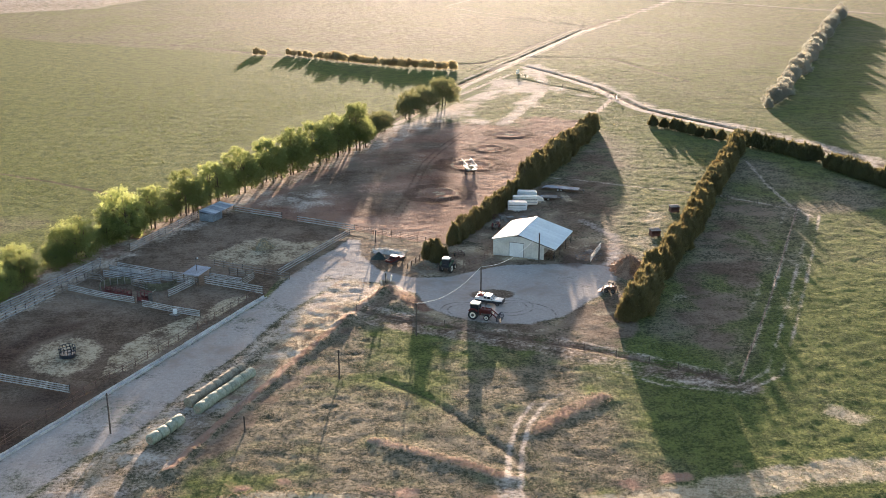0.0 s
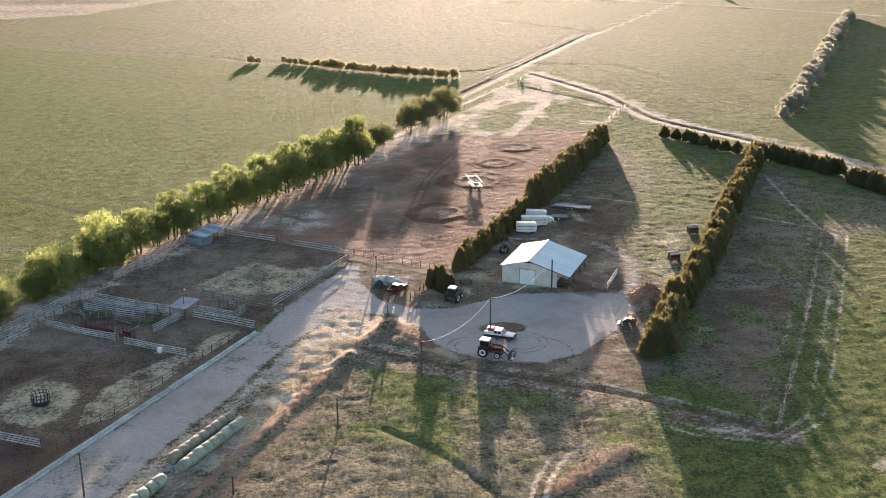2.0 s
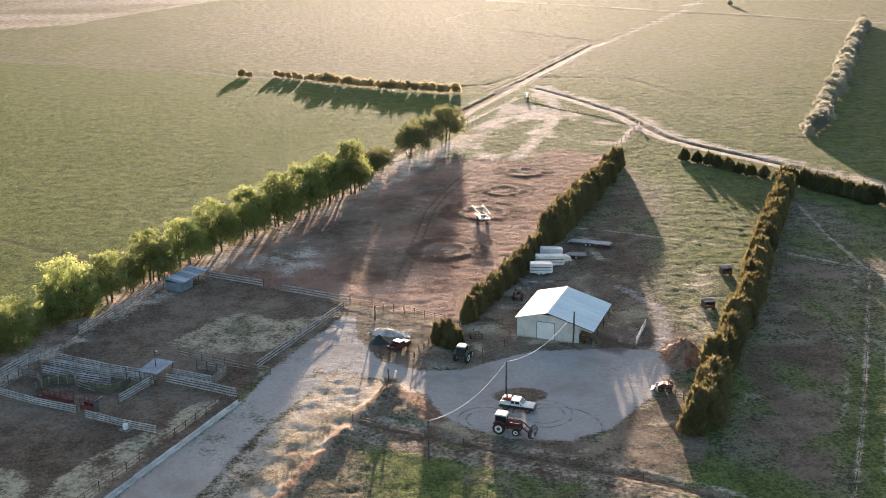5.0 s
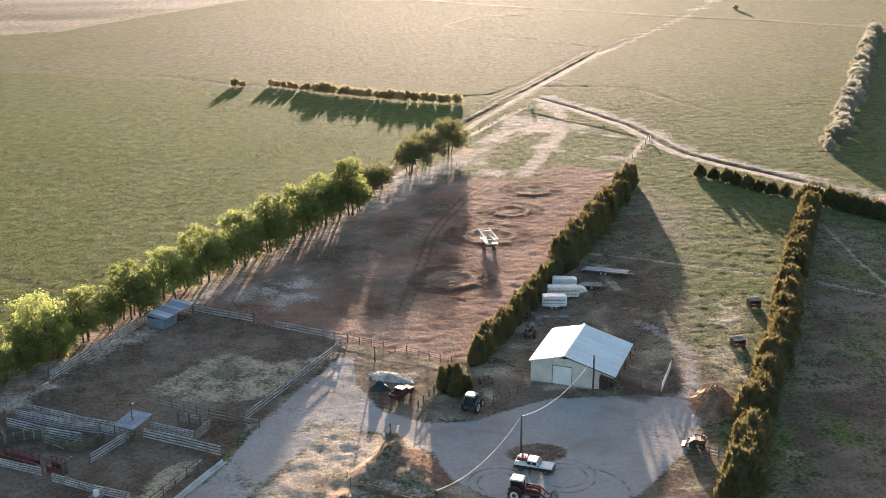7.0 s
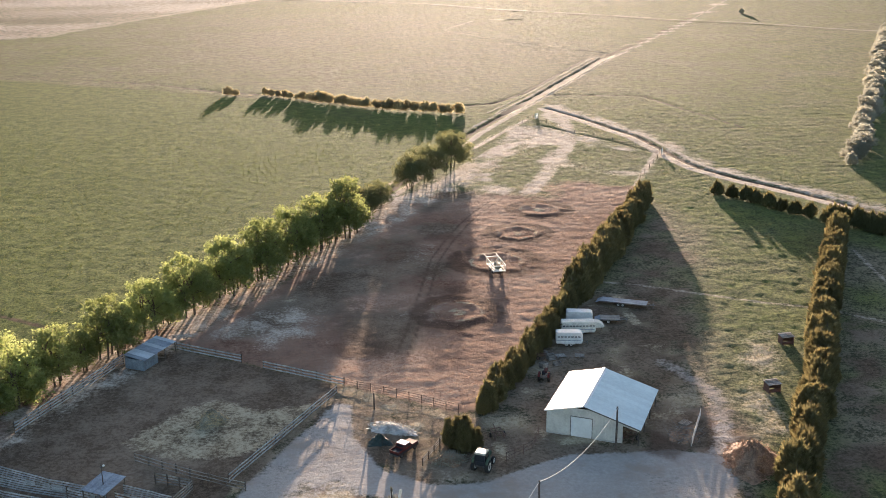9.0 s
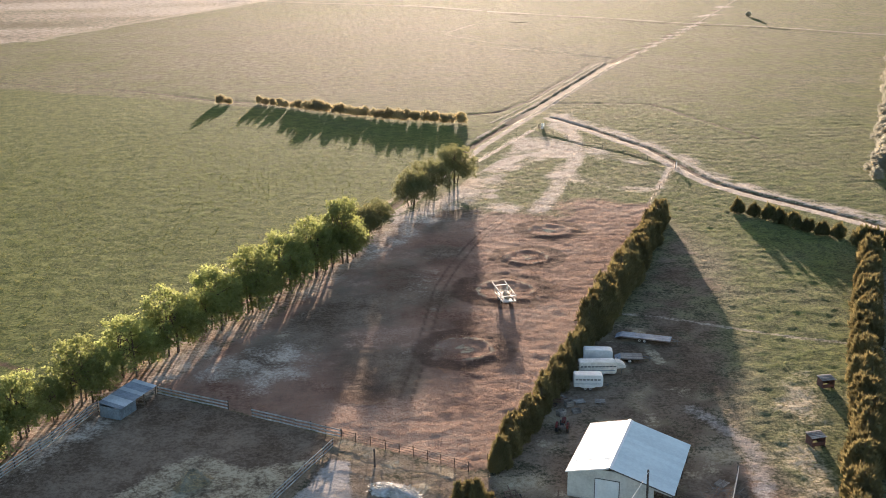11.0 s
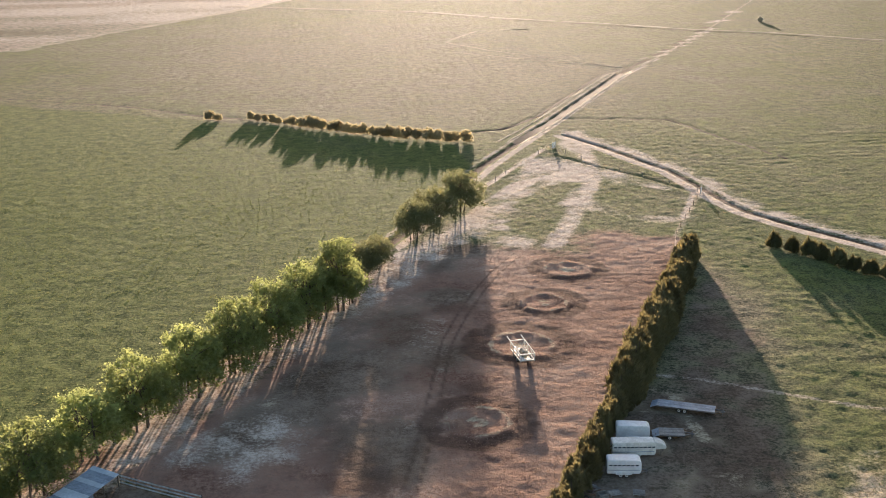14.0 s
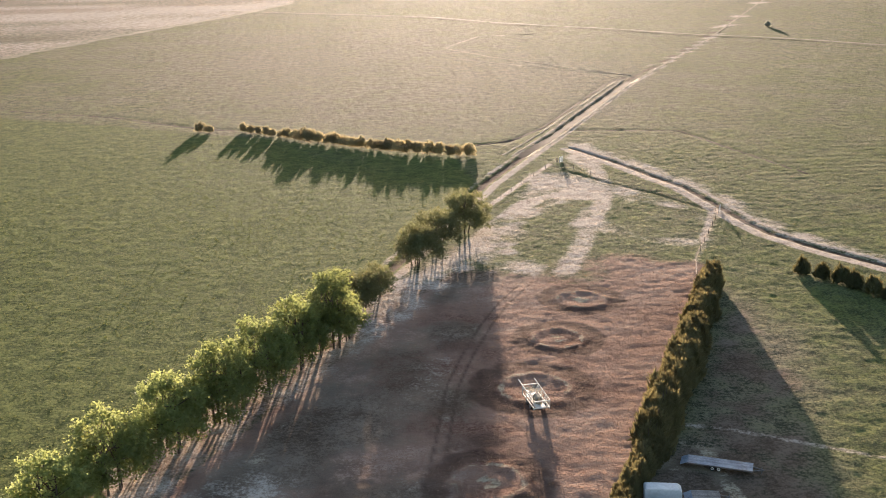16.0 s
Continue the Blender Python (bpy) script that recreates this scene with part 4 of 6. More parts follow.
def cedar(seed, height, radius, count, leaf, lean_out=0.42, spray=1.0):
    """A bushy cedar, clad to the ground in upswept sprays of uneven length."""
    rng = np.random.RandomState(seed)
    h = rng.rand(count) ** 0.8
    a = 2 * math.pi * rng.rand(count)
    # several leaders of uneven height stand together in one bush
    n_lead = 9
    lead = rng.randint(0, n_lead, count)
    la, lr = 2 * math.pi * rng.rand(n_lead), 0.72 * radius * np.sqrt(rng.rand(n_lead))
    lh = 1.0 - 0.34 * (lr / radius) - 0.36 * rng.rand(n_lead)
    wave = 0.52 + 0.2 * np.sin(2 * a - 9 * h + lead) * np.sin(5 * h + 2.0 * lead)
    prof = np.where(h < 0.18, 0.78 + 1.2 * h, (1.0 - (np.maximum(h - 0.18, 0) / 0.82) ** 1.6))
    r = radius * np.maximum(prof, 0.03) * wave * (0.62 + 0.42 * rng.rand(count))
    base = np.stack([r * np.cos(a) + (lr * np.cos(la))[lead], r * np.sin(a) + (lr * np.sin(la))[lead], 0.1 + h * height * 0.93 * lh[lead]], 1)
    out = np.stack([np.cos(a), np.sin(a), np.zeros(count)], 1)
    d = out * lean_out * (0.4 + rng.rand(count, 1)) + np.array([0, 0, 1.0]) + 0.42 * rng.normal(size=(count, 3))
    d /= np.linalg.norm(d, axis=1)[:, None]
    length = spray * (0.34 + 0.9 * rng.rand(count) ** 1.6)[:, None] * (0.8 + 0.06 * height)
    side = np.cross(d, out + 0.4 * rng.normal(size=(count, 3)))
    side /= np.linalg.norm(side, axis=1)[:, None] + 1e-9
    other = np.cross(d, side)
    w = 0.17 * length
    v = np.stack([base - side * w, base + side * w, base + d * length, base - other * w, base + other * w, base + d * length * 0.92], 1).reshape(-1, 3)
    k = np.arange(count)[:, None] * 6
    f = np.concatenate([k + np.array([0, 1, 2]), k + np.array([3, 4, 5])], 1).reshape(-1, 3)
    crown = fast_mesh("crown", v, f, leaf)
    bm = bmesh.new()
    tube(bm, [(0, 0, -0.2), (0.03, 0, 0.4 * height), (0, 0.02, 0.9 * height)], [0.03 * height, 0.02 * height, 0.02], 7)
    trunk = bpy.data.meshes.new("trunk")
    bm.to_mesh(trunk)
    bm.free()
    trunk.materials.append(BARK)
    return trunk, crown


def plant(kind, name, x, y, size, turn, label, category, group="", wide=1.0):
    """Stands one tree on the land: kind is a pair of meshes, trunk and crown."""
    ob = thing(name, x, y, 0, label, category, group)
    ob.matrix_world = pose(x, y, gz(x, y) - 0.05, 0, 0, turn) @ Matrix.Diagonal((size * wide, size * wide, size, 1))
    for nm, me in zip(("trunk", "crown"), kind):
        o = new(nm, me)
        o.parent = ob
    return ob


def along(pts, gap, jitter, rng):
    """Places every gap metres along a line."""
    out, rest = [], 0.0
    for (ax, ay), (bx, by) in zip(pts, pts[1:]):
        s = math.hypot(bx - ax, by - ay)
        d = rest
        while d < s:
            f = d / s
            out.append((ax + f * (bx - ax) + rng.uniform(-jitter, jitter), ay + f * (by - ay) + rng.uniform(-jitter, jitter)))
            d += gap
        rest = d - s
    return out


rng = random.Random(4)
ELMS = [broad_tree(s, 10, 4.2, 1.2, 9500, LEAF_ELM, 0.15, 22, 5, spread=1.3) for s in (1, 2, 3, 4)]
LOW_ELMS = [broad_tree(s, 10, 4.9, 0.1, 12500, LEAF_ELM, 0.135, 24, 5, spread=1.3) for s in (5, 6)]
ROUND = [broad_tree(s, 9, 5.0, 1.5, 12500, LEAF_ROUND, 0.15, 24, 4, spread=0.9) for s in (11, 12, 13)]
CEDARS = [cedar(s, 5.5, 1.8, 3300, LEAF_CEDAR, 0.36, 0.86) for s in (21, 22, 23, 24)]
DARK_CEDARS = [cedar(s, 3.6, 1.6, 1100, LEAF_CEDAR_DARK) for s in (31, 32, 33)]
SILVER = [broad_tree(s, 6, 3.4, 0.3, 9500, LEAF_GREY, 0.15, 12, 3) for s in (41, 42, 43)]
SHRUBS = [broad_tree(s, 3.6, 2.1, 0.4, 2600, LEAF_SHRUB, 0.17, 9, 3) for s in (51, 52, 53)]

# the tall row west of the corrals: places, heights
ROW = [(-62, 190, 7.0), (-58.5, 197, 8.0), (-60.5, 201, 7.0), (-53.5, 209.5, 9.6), (-51.5, 212, 8.6), (-47.2, 221.5, 9.6), (-45, 225, 11.0), (-42.4, 228.5, 10.4), (-40.3, 232, 9.4),
       (-37, 236.5, 8.6), (-34, 241.5, 10.3), (-31.5, 245.5, 9.2), (-28.5, 251, 9.8), (-26, 255.5, 9.2), (-23.3, 259.5, 11.0), (-20.8, 264, 10.2), (-17.2, 268.5, 11.4), (-14.5, 272.5, 10.6),
       (-11, 277.5, 11.8), (-8.4, 282, 10.8), (-5.4, 286.5, 11.6), (-3, 290.5, 12.3), (-0.4, 294.5, 11.6), (2.6, 298.5, 12.8), (5.6, 302.5, 13.4), (7.6, 305.5, 12.0)]
for k, (x, y, h) in enumerate(ROW):
    full = k % 2 == 0
    plant(LOW_ELMS[k % 2] if y < 227 else ELMS[k % 4 if full else (k + 1) % 4], "elm_tree", x, y, h / 10 * (1.04 if full else 0.8), 67 * k, "tall green elm in the row beside the corrals" if full else "smaller green elm between taller elms of the row", "tree", "elm row", (h / 10) ** -0.35 * (1.2 if full else 1.0))
for k, (x, y, h) in enumerate([(-64, 187, 4.6), (-60, 194, 4.8), (-55, 207, 5.2), (-49.4, 217, 5.0), (-46, 222.5, 5.2), (-43.5, 227, 5.0)]):
    plant(LOW_ELMS[k % 2], "elm_bush", x, y, h / 10, 50 * k, "young bushy elm growing under taller elms", "tree", "elm row", 1.25)
for k, (x, y, h) in enumerate([(11.4, 320.0, 7.4), (14.4, 325.5, 6.8), (23.4, 343, 9.2), (28.9, 352.5, 9.4), (36.4, 364.5, 10.2)]):
    plant(ROUND[k % 3], "elm_tree", x, y, h / 9, 80 * k, "round-topped elm with bare trunks at the row's end", "tree", "elm row end", 1.12)
for k, (x, y) in enumerate([(17.6, 205.3), (18.4, 204.4), (19.3, 204.6), (20.4, 203.6), (19.2, 203.2)] + along([(23.6, 214.8), (47.2, 259.2), (61.2, 287.2), (78.0, 322.0)], 0.95, 0.75, rng)):
    h = rng.uniform(1.2, 1.42) if 258 < y < 294 else rng.uniform(0.86, 1.2) if y > 256 else rng.uniform(0.62, 0.94) if y > 208 else rng.uniform(0.72, 0.95)
    plant(CEDARS[k % 4], "cedar", x, y, h, rng.uniform(0, 360), "bushy olive-green cedar in the windbreak", "cedar", "paddock windbreak", rng.uniform(0.75, 1.0))
for k, (x, y) in enumerate(along([(49.5, 169.5), (57, 184.5), (66, 201.5), (77.5, 222.5), (93, 254), (111, 289)], 1.05, 1.0, rng)):
    plant(CEDARS[(k + 1) % 4], "cedar", x, y, rng.uniform(0.68, 1.26), rng.uniform(0, 360), "bushy yellow-green cedar in the long hedge", "cedar", "long hedge", rng.uniform(0.78, 1.05))
for k, (x, y) in enumerate([(98, 326.5), (100.7, 323), (102.8, 320), (104.2, 317), (105.8, 313), (107.6, 309.8), (109.6, 306.6), (112.2, 304.4)]):
    plant(DARK_CEDARS[k % 3], "cedar", x, y, rng.uniform(0.85, 1.08), rng.uniform(0, 360), "small dark cedar standing by itself in a line", "cedar", "small cedars", 1.0)
for k, (x, y) in enumerate(along([(114.2, 298.5), (120, 293), (124.7, 284.5), (129, 276)], 2.0, 0.4, rng) + along([(130, 268.5), (135, 250), (142, 228), (150, 205)], 2.0, 0.4, rng)):
    plant(DARK_CEDARS[k % 3], "cedar", x, y, rng.uniform(1.1, 1.4), rng.uniform(0, 360), "dark cedar in a dense hedge beside the track", "cedar", "east hedge", 1.05)
for k, (x, y) in enumerate(along([(144.5, 350.5), (152, 362), (160.6, 378), (173.3, 401), (200.4, 448.6), (232, 508.6), (275, 586), (300, 631)], 7.5, 1.2, rng)):
    h = 0.62 if k == 0 else rng.uniform(0.85, 1.2)
    plant(SILVER[k % 3], "olive_tree", x, y, h, rng.uniform(0, 360), "pale silvery grey-green tree in a field row", "tree", "silvery trees")
for k, (x, y) in enumerate(along([(-19, 489.5), (-1.2, 473.3), (9.2, 464.7), (25.7, 452), (51, 440)], 3.2, 0.5, rng)):
    plant(SHRUBS[k % 3], "shrub", x, y, (0.72 if k < 6 else 1.0) * rng.uniform(0.88, 1.2), rng.uniform(0, 360), "olive-green shrub in a low meadow hedge", "shrub", "meadow hedge")
for x, y, s in ((-33.4, 491.5, 0.95), (-30.4, 490.5, 0.7)):
    plant(SHRUBS[1], "shrub", x, y, s, 40 * s, "dark lone shrub in the meadow", "shrub")
plant(SILVER[0], "tree", 264.7, 747.4, 0.6, 30, "small lone tree far off in the meadow", "tree")


# ---- fences ----
def board_fence(pts, label, high=1.5, rails=4, gap=2.4, board=0.19, material=WHITE_BOARD, post_material=POST_WOOD, name="fence", group="board fences", post=0.13, proud=0.12, lowest=0.28):
    """Posts with boards nailed to one side, each of them a part."""
    x0, y0 = pts[0]
    ob = thing(name, x0, y0, 0, label, "fence", group)
    z0 = ob.matrix_world.translation.z
    places = []
    for (ax, ay), (bx, by) in zip(pts, pts[1:]):
        k = max(1, round(math.hypot(bx - ax, by - ay) / gap))
        places += [(ax + (bx - ax) * i / k, ay + (by - ay) * i / k) for i in range(k)]
    places.append(pts[-1])
    feet = []
    for x, y in places:
        z = gz(x, y) - z0
        lean = rng.uniform(-0.03, 0.03)
        beam("post", post_material, ob, (x - x0, y - y0, z - 0.3), (x - x0 + lean, y - y0 + lean, z + high + proud + rng.uniform(-0.05, 0.08)), post, post)
        feet.append(Vector((x - x0, y - y0, z)))
    for a, b in zip(feet, feet[1:]):
        d = (b - a).normalized()
        off = Vector((d.y, -d.x, 0)) * (post / 2 + 0.025)
        for r in range(rails):
            h = lowest + (high - lowest - board / 2) * r / max(1, rails - 1)
            sag = Vector((0, 0, rng.uniform(-0.025, 0.025)))
            beam("rail", material, ob, a + off - d * 0.03 + Vector((0, 0, h)) + sag, b + off + d * 0.03 + Vector((0, 0, h)) - sag, 0.04, board)
    return ob


board_fence([(-72, 158), (-58.6, 184), (-46.2, 207.4)], "whitewashed board fence along the corral's far edge", 1.7, 4)
board_fence([(-42, 215.8), (-31, 238.4)], "whitewashed board fence leading to the tin shed", 1.7, 4)
board_fence([(-60, 174), (-53.6, 187), (-51.2, 191.2)], "whitewashed board fence inside the corral", 1.5, 3)
board_fence([(-51.2, 191.2), (-49.4, 194.8), (-45.6, 203.8)], "thin grey pipe fence of an alley", 1.4, 3, board=0.06, material=GREY_BOARD)
board_fence([(-23.2, 243.2), (-12.4, 236.6)], "pale board fence between corral and paddock", 1.35, 3)
board_fence([(-8.8, 233.8), (3.6, 225.7)], "pale board fence between corral and paddock", 1.35, 3)
board_fence([(-11.6, 198.4), (-4.9, 210.3), (2.4, 223.2)], "pale board fence beside the drive", 1.35, 3)
board_fence([(3.6, 225.4), (9.4, 221.6), (14.7, 218.2), (19.6, 214.4)], "rusted pipe fence along the paddock", 1.4, 4, 2.0, 0.05, RUSTY_PIPE, RUSTY_PIPE, group="pipe fences", post=0.08)
board_fence([(-42.4, 204.6), (-33.6, 199.4), (-26.2, 195.9)], "blue-white board fence of the working alley", 1.7, 5, 2.2)
board_fence([(-43.6, 203.0), (-37.1, 199.5), (-31.1, 197.0)], "blue-white board fence of the working alley", 1.7, 5, 2.2)
board_fence([(-44.4, 201.0), (-38.5, 197.4), (-32.9, 194.8)], "blue-white board fence of the working alley", 1.5, 4, 2.2)
board_fence([(-31, 197.1), (-26.6, 194.6)], "blue-white board fence end beside the small tin roof", 1.5, 4, 2.0)
board_fence([(-30.8, 188.6), (-27.1, 194.4)], "whitewashed board wing fence in the corral", 1.5, 4, 2.0)
board_fence([(-24.9, 195.2), (-18.8, 191.6), (-13.9, 188.6)], "blue-white board fence to the feed bunk", 1.6, 4, 2.2)
board_fence([(-24.2, 197.0), (-20.6, 195.0), (-17.9, 193.4)], "blue-grey panel fence of a small pen", 1.6, 5, 1.8)
board_fence([(-17.9, 193.4), (-16.0, 197.2), (-20.8, 199.5)], "grey panel fence of a small pen", 1.5, 4, 1.8, material=GREY_BOARD)
board_fence([(-49.3, 193.8), (-42.5, 189.4), (-36.2, 186.0)], "pale board fence across the corral", 1.35, 4, 2.2)
board_fence([(-34.6, 184.4), (-28.9, 180.9), (-24.0, 178.4)], "pale board fence across the corral", 1.35, 4, 2.2)
board_fence([(-47.2, 200.2), (-44.6, 198.9), (-43.2, 196.4)], "grey board fence of an alley corner", 1.3, 3, 1.8, material=GREY_BOARD)
board_fence([(-24.2, 205.6), (-16.6, 200.4), (-9.4, 196.2)], "bare grey wooden fence beside the hay", 1.3, 3, 2.4, 0.12, GREY_BOARD, group="pipe fences")
board_fence([(-60, 159.5), (-51, 155.2), (-45.3, 152.6), (-39.6, 149.8)], "whitewashed board fence across the lower corral", 1.4, 4)
board_fence([(-52, 121), (-36.1, 151.2), (-30.2, 161.3), (-23.8, 172.8), (-15.4, 187.6)], "rusted pipe fence behind the feed bunk", 1.35, 3, 2.6, 0.06, RUSTY_PIPE, RUSTY_PIPE, group="pipe fences", post=0.09)
board_fence(shifted(DITCH_LINE, 0.4), "thin wire fence on weathered posts along the ditch", 1.1, 3, 5.0, 0.025, RUSTY_PIPE, POST_WOOD, group="wire fences", post=0.11, proud=0.1)
board_fence(EAST_FENCE, "thin wire fence on weathered posts round the east field", 1.1, 3, 6.0, 0.025, RUSTY_PIPE, POST_WOOD, group="wire fences", post=0.11, proud=0.1)
board_fence([(104.6, 232), (97.4, 237.4), (86, 246)], "thin wire fence on weathered posts across the east field", 1.1, 3, 6.0, 0.025, RUSTY_PIPE, POST_WOOD, group="wire fences", post=0.11, proud=0.1)
board_fence([(97.5, 371), (92.3, 361), (80.5, 338), (75.6, 322.8), (59.4, 288.2), (45.4, 260.2), (22.5, 217)], "thin wire fence with pale grass along the windbreak", 1.1, 3, 6.0, 0.02, RUSTY_PIPE, POST_WOOD, group="wire fences", post=0.09, proud=0.05)
board_fence([(97.5, 371), (98.6, 373.4)], "short white gate at the paddock corner", 1.5, 4, 2.6, 0.22, DOOR_WHITE, WHITE_BOARD, name="gate", group="gates")
board_fence([(41.5, 378), (45.4, 385.6), (56.9, 406.1), (71.5, 430)], "thin wire fence on weathered posts beside the track", 1.1, 3, 9.0, 0.025, RUSTY_PIPE, GREY_BOARD, group="wire fences", post=0.09, proud=0.1)
board_fence([(71.5, 428.6), (79.8, 404.2), (88.6, 391.2), (97.5, 373)], "thin wire fence on weathered posts beside the track", 1.1, 3, 9.0, 0.025, RUSTY_PIPE, GREY_BOARD, group="wire fences", post=0.09, proud=0.1)
board_fence([(24, 199.5), (28, 202.5), (29.5, 206)], "rusted pipe fence in front of the barn", 1.3, 3, 1.8, 0.06, RUSTY_PIPE, RUSTY_PIPE, group="pipe fences", post=0.08)
board_fence([(49.2, 200.6), (53.3, 209.0)], "bare white board wall standing beside the barn yard", 1.3, 5, 2.3, 0.17, WHITE_STEEL, GREY_BOARD, lowest=0.15)

board_fence([(49.7, 180.9), (51.7, 179.4), (53.0, 182.2)], "small weathered board pen beside the brush heap", 1.2, 3, 1.5, 0.14, GREY_BOARD, group="small pens")
board_fence([(17.0, 208.0), (15.9, 205.1), (13.1, 199.8)], "broken grey board fence in dead weeds", 1.0, 3, 2.2, 0.12, GREY_BOARD, group="small pens")


def curved_pen(cx, cy, r, a0, a1, label):
    """A curved wing of mossy boards on posts."""
    pts = [(cx + r * math.cos(radians(a0 + (a1 - a0) * k / 7)), cy + r * math.sin(radians(a0 + (a1 - a0) * k / 7))) for k in range(8)]
    board_fence(pts, label, 1.4, 5, 1.6, 0.24, ROPE_GREEN, GREY_BOARD, group="curved wings", lowest=0.16)


curved_pen(-40.2, 193.2, 3.4, 60, 215, "mossy curved board wing of the sorting pen")
curved_pen(-33.2, 195.6, 3.2, 205, 345, "mossy curved board wing of the sorting pen")
board_fence([(-38.2, 195.4), (-35.0, 193.0)], "grey straight board wing of the sorting pen", 1.3, 3, 1.8, material=GREY_BOARD)


def feed_bunk():
    """A long concrete trough along the road, cast in lengths."""
    a, b = Vector((-51, 118.6, 0)), Vector((-13.4, 187.0, 0))
    d = (b - a).normalized()
    turn = math.degrees(math.atan2(d.y, d.x))
    ob = thing("feed_bunk", a.x, a.y, turn, "long pale concrete feed bunk along the gravel road", "feed trough", z=0.0)
    total, unit = (b - a).length, 3.0
    bm = outline([(0, 0), (0, 0.5), (0.09, 0.52), (0.16, 0.2), (0.55, 0.2), (0.62, 0.34), (0.72, 0.34), (0.72, 0)], unit - 0.03, 0.0)
    bmesh.ops.rotate(bm, cent=(0, 0, 0), matrix=Matrix.Rotation(radians(-90), 3, "Z"), verts=bm.verts)
    me = bpy.data.meshes.new("trough")
    bmesh.ops.recalc_face_normals(bm, faces=bm.faces)
    bm.to_mesh(me)
    bm.free()
    me.materials.append(CONCRETE)
    for k in range(int(total / unit)):
        s = (k + 0.5) * unit
        q = a + d * s
        shared("trough", me, ob, pose(s, 0.36, gz(q.x, q.y) - 0.04, 0, 0, rng.uniform(-0.3, 0.3)))


feed_bunk()


# ---- the barn ----
def barn():
    """Gabled metal barn with a lean-to along one side."""
    U, W = Vector((0.450, 0.893, 0)), Vector((0.893, -0.450, 0))   # along the ridge, across it
    ob = thing("barn", 30.85, 207.1, math.degrees(math.atan2(W.y, W.x)), "cream metal barn with a white roof and open lean-to", "barn", z=0.0)
    # in the barn's own space x runs across, y along the ridge
    L, ridge_x, wall_x, lean_x = 13.1, 5.1, 9.6, 12.75
    eave, ridge, low = 3.45, 4.75, 2.55
    fall = (ridge - low) / (lean_x - ridge_x)

    def top(x):
        return eave + (ridge - eave) * x / ridge_x if x < ridge_x else ridge - (x - ridge_x) * fall

    def panel(me_name, parent, x0, x1, z0, y, deep=0.06):
        """One upright sheet of a gable wall, cut along the roof, with two ribs."""
        bm = bmesh.new()
        h = [top(x) - 0.1 for x in (x0, x1)]
        xs = [(x0, h[0]), (x1, h[1])]
        f = [bm.verts.new((xs[0][0], y, z0)), bm.verts.new((xs[1][0], y, z0)), bm.verts.new((xs[1][0], y, xs[1][1])), bm.verts.new((xs[0][0], y, xs[0][1]))]
        face = bm.faces.new(f)
        ext = bmesh.ops.extrude_face_region(bm, geom=[face])["geom"]
        bmesh.ops.translate(bm, vec=(0, deep, 0), verts=[v for v in ext if isinstance(v, bmesh.types.BMVert)])
        for rx in (x0 + 0.06, (x0 + x1) / 2):
            box(bm, (0.05, 0.03, min(h) - z0 - 0.02), (rx, y - 0.013 if y < 1 else y + deep + 0.013, (z0 + min(h)) / 2), 0.0)
        return part(me_name, bm, WALL_METAL, parent)

    front = part("front_wall", boxes(((wall_x, 0.1, 0.28), (wall_x / 2, 0.06, 0.10))), CONCRETE, ob, "cream sheet gable wall on a concrete footing")
    back = part("back_wall", boxes(((wall_x, 0.1, 0.28), (wall_x / 2, L - 0.06, 0.10))), CONCRETE, ob)
    d0, d1, dh = 3.4, 6.4, 2.85
    edges = [0, 0.86, 1.72, 2.58, d0, d1, 7.31, 8.17, 9.03, wall_x]
    for x0, x1 in zip(edges, edges[1:]):
        panel("wall_panel", front, x0 + 0.004, x1 - 0.004, dh + 0.06 if x0 == d0 else 0.24, 0.0)
    for k in range(11):
        panel("wall_panel", back, wall_x * k / 11 + 0.004, wall_x * (k + 1) / 11 - 0.004, 0.24, L - 0.06)
    for x, h, nm in ((0.03, eave - 0.08, "west_wall"), (wall_x - 0.03, top(wall_x) - 0.1, "east_wall")):
        side = part(nm, boxes(((0.1, L - 0.16, 0.28), (x, L / 2, 0.10))), CONCRETE, ob)
        bm = boxes(((0.05, 0.83, h - 0.24), (0, 0, (h + 0.24) / 2)), ((0.09, 0.05, h - 0.26), (0, -0.3, (h + 0.24) / 2)), ((0.09, 0.05, h - 0.26), (0, 0.1, (h + 0.24) / 2)), bevel=0.0)
        first = part("wall_panel", bm, WALL_METAL, side)
        for k in range(16):
            o = first if k == 0 else shared("wall_panel", first.data, side, Matrix())
            o.matrix_local = pose(x, 0.5 + k * (L - 1.0) / 15, 0)
    # lower sheet, tin-coloured, on the gable's west end
    part("wainscot", boxes(((d0 - 0.15, 0.03, 0.95), (d0 / 2 - 0.05, -0.035, 0.72)), *[((d0 - 0.15, 0.05, 0.04), (d0 / 2 - 0.05, -0.05, 0.3 + 0.2 * k)) for k in range(5)], bevel=0.0), WALL_METAL, front, "weathered lower metal sheet")
    door = part("door", boxes(((d1 - d0 - 0.08, 0.06, dh), ((d0 + d1) / 2, -0.035, dh / 2 + 0.1))), DOOR_WHITE, ob, "white sliding sheet door, closed")
    for k in range(7):
        beam("rib", DOOR_WHITE, door, (d0 + 0.15 + k * 0.45, -0.075, 0.14), (d0 + 0.15 + k * 0.45, -0.075, dh + 0.05), 0.03, 0.04)
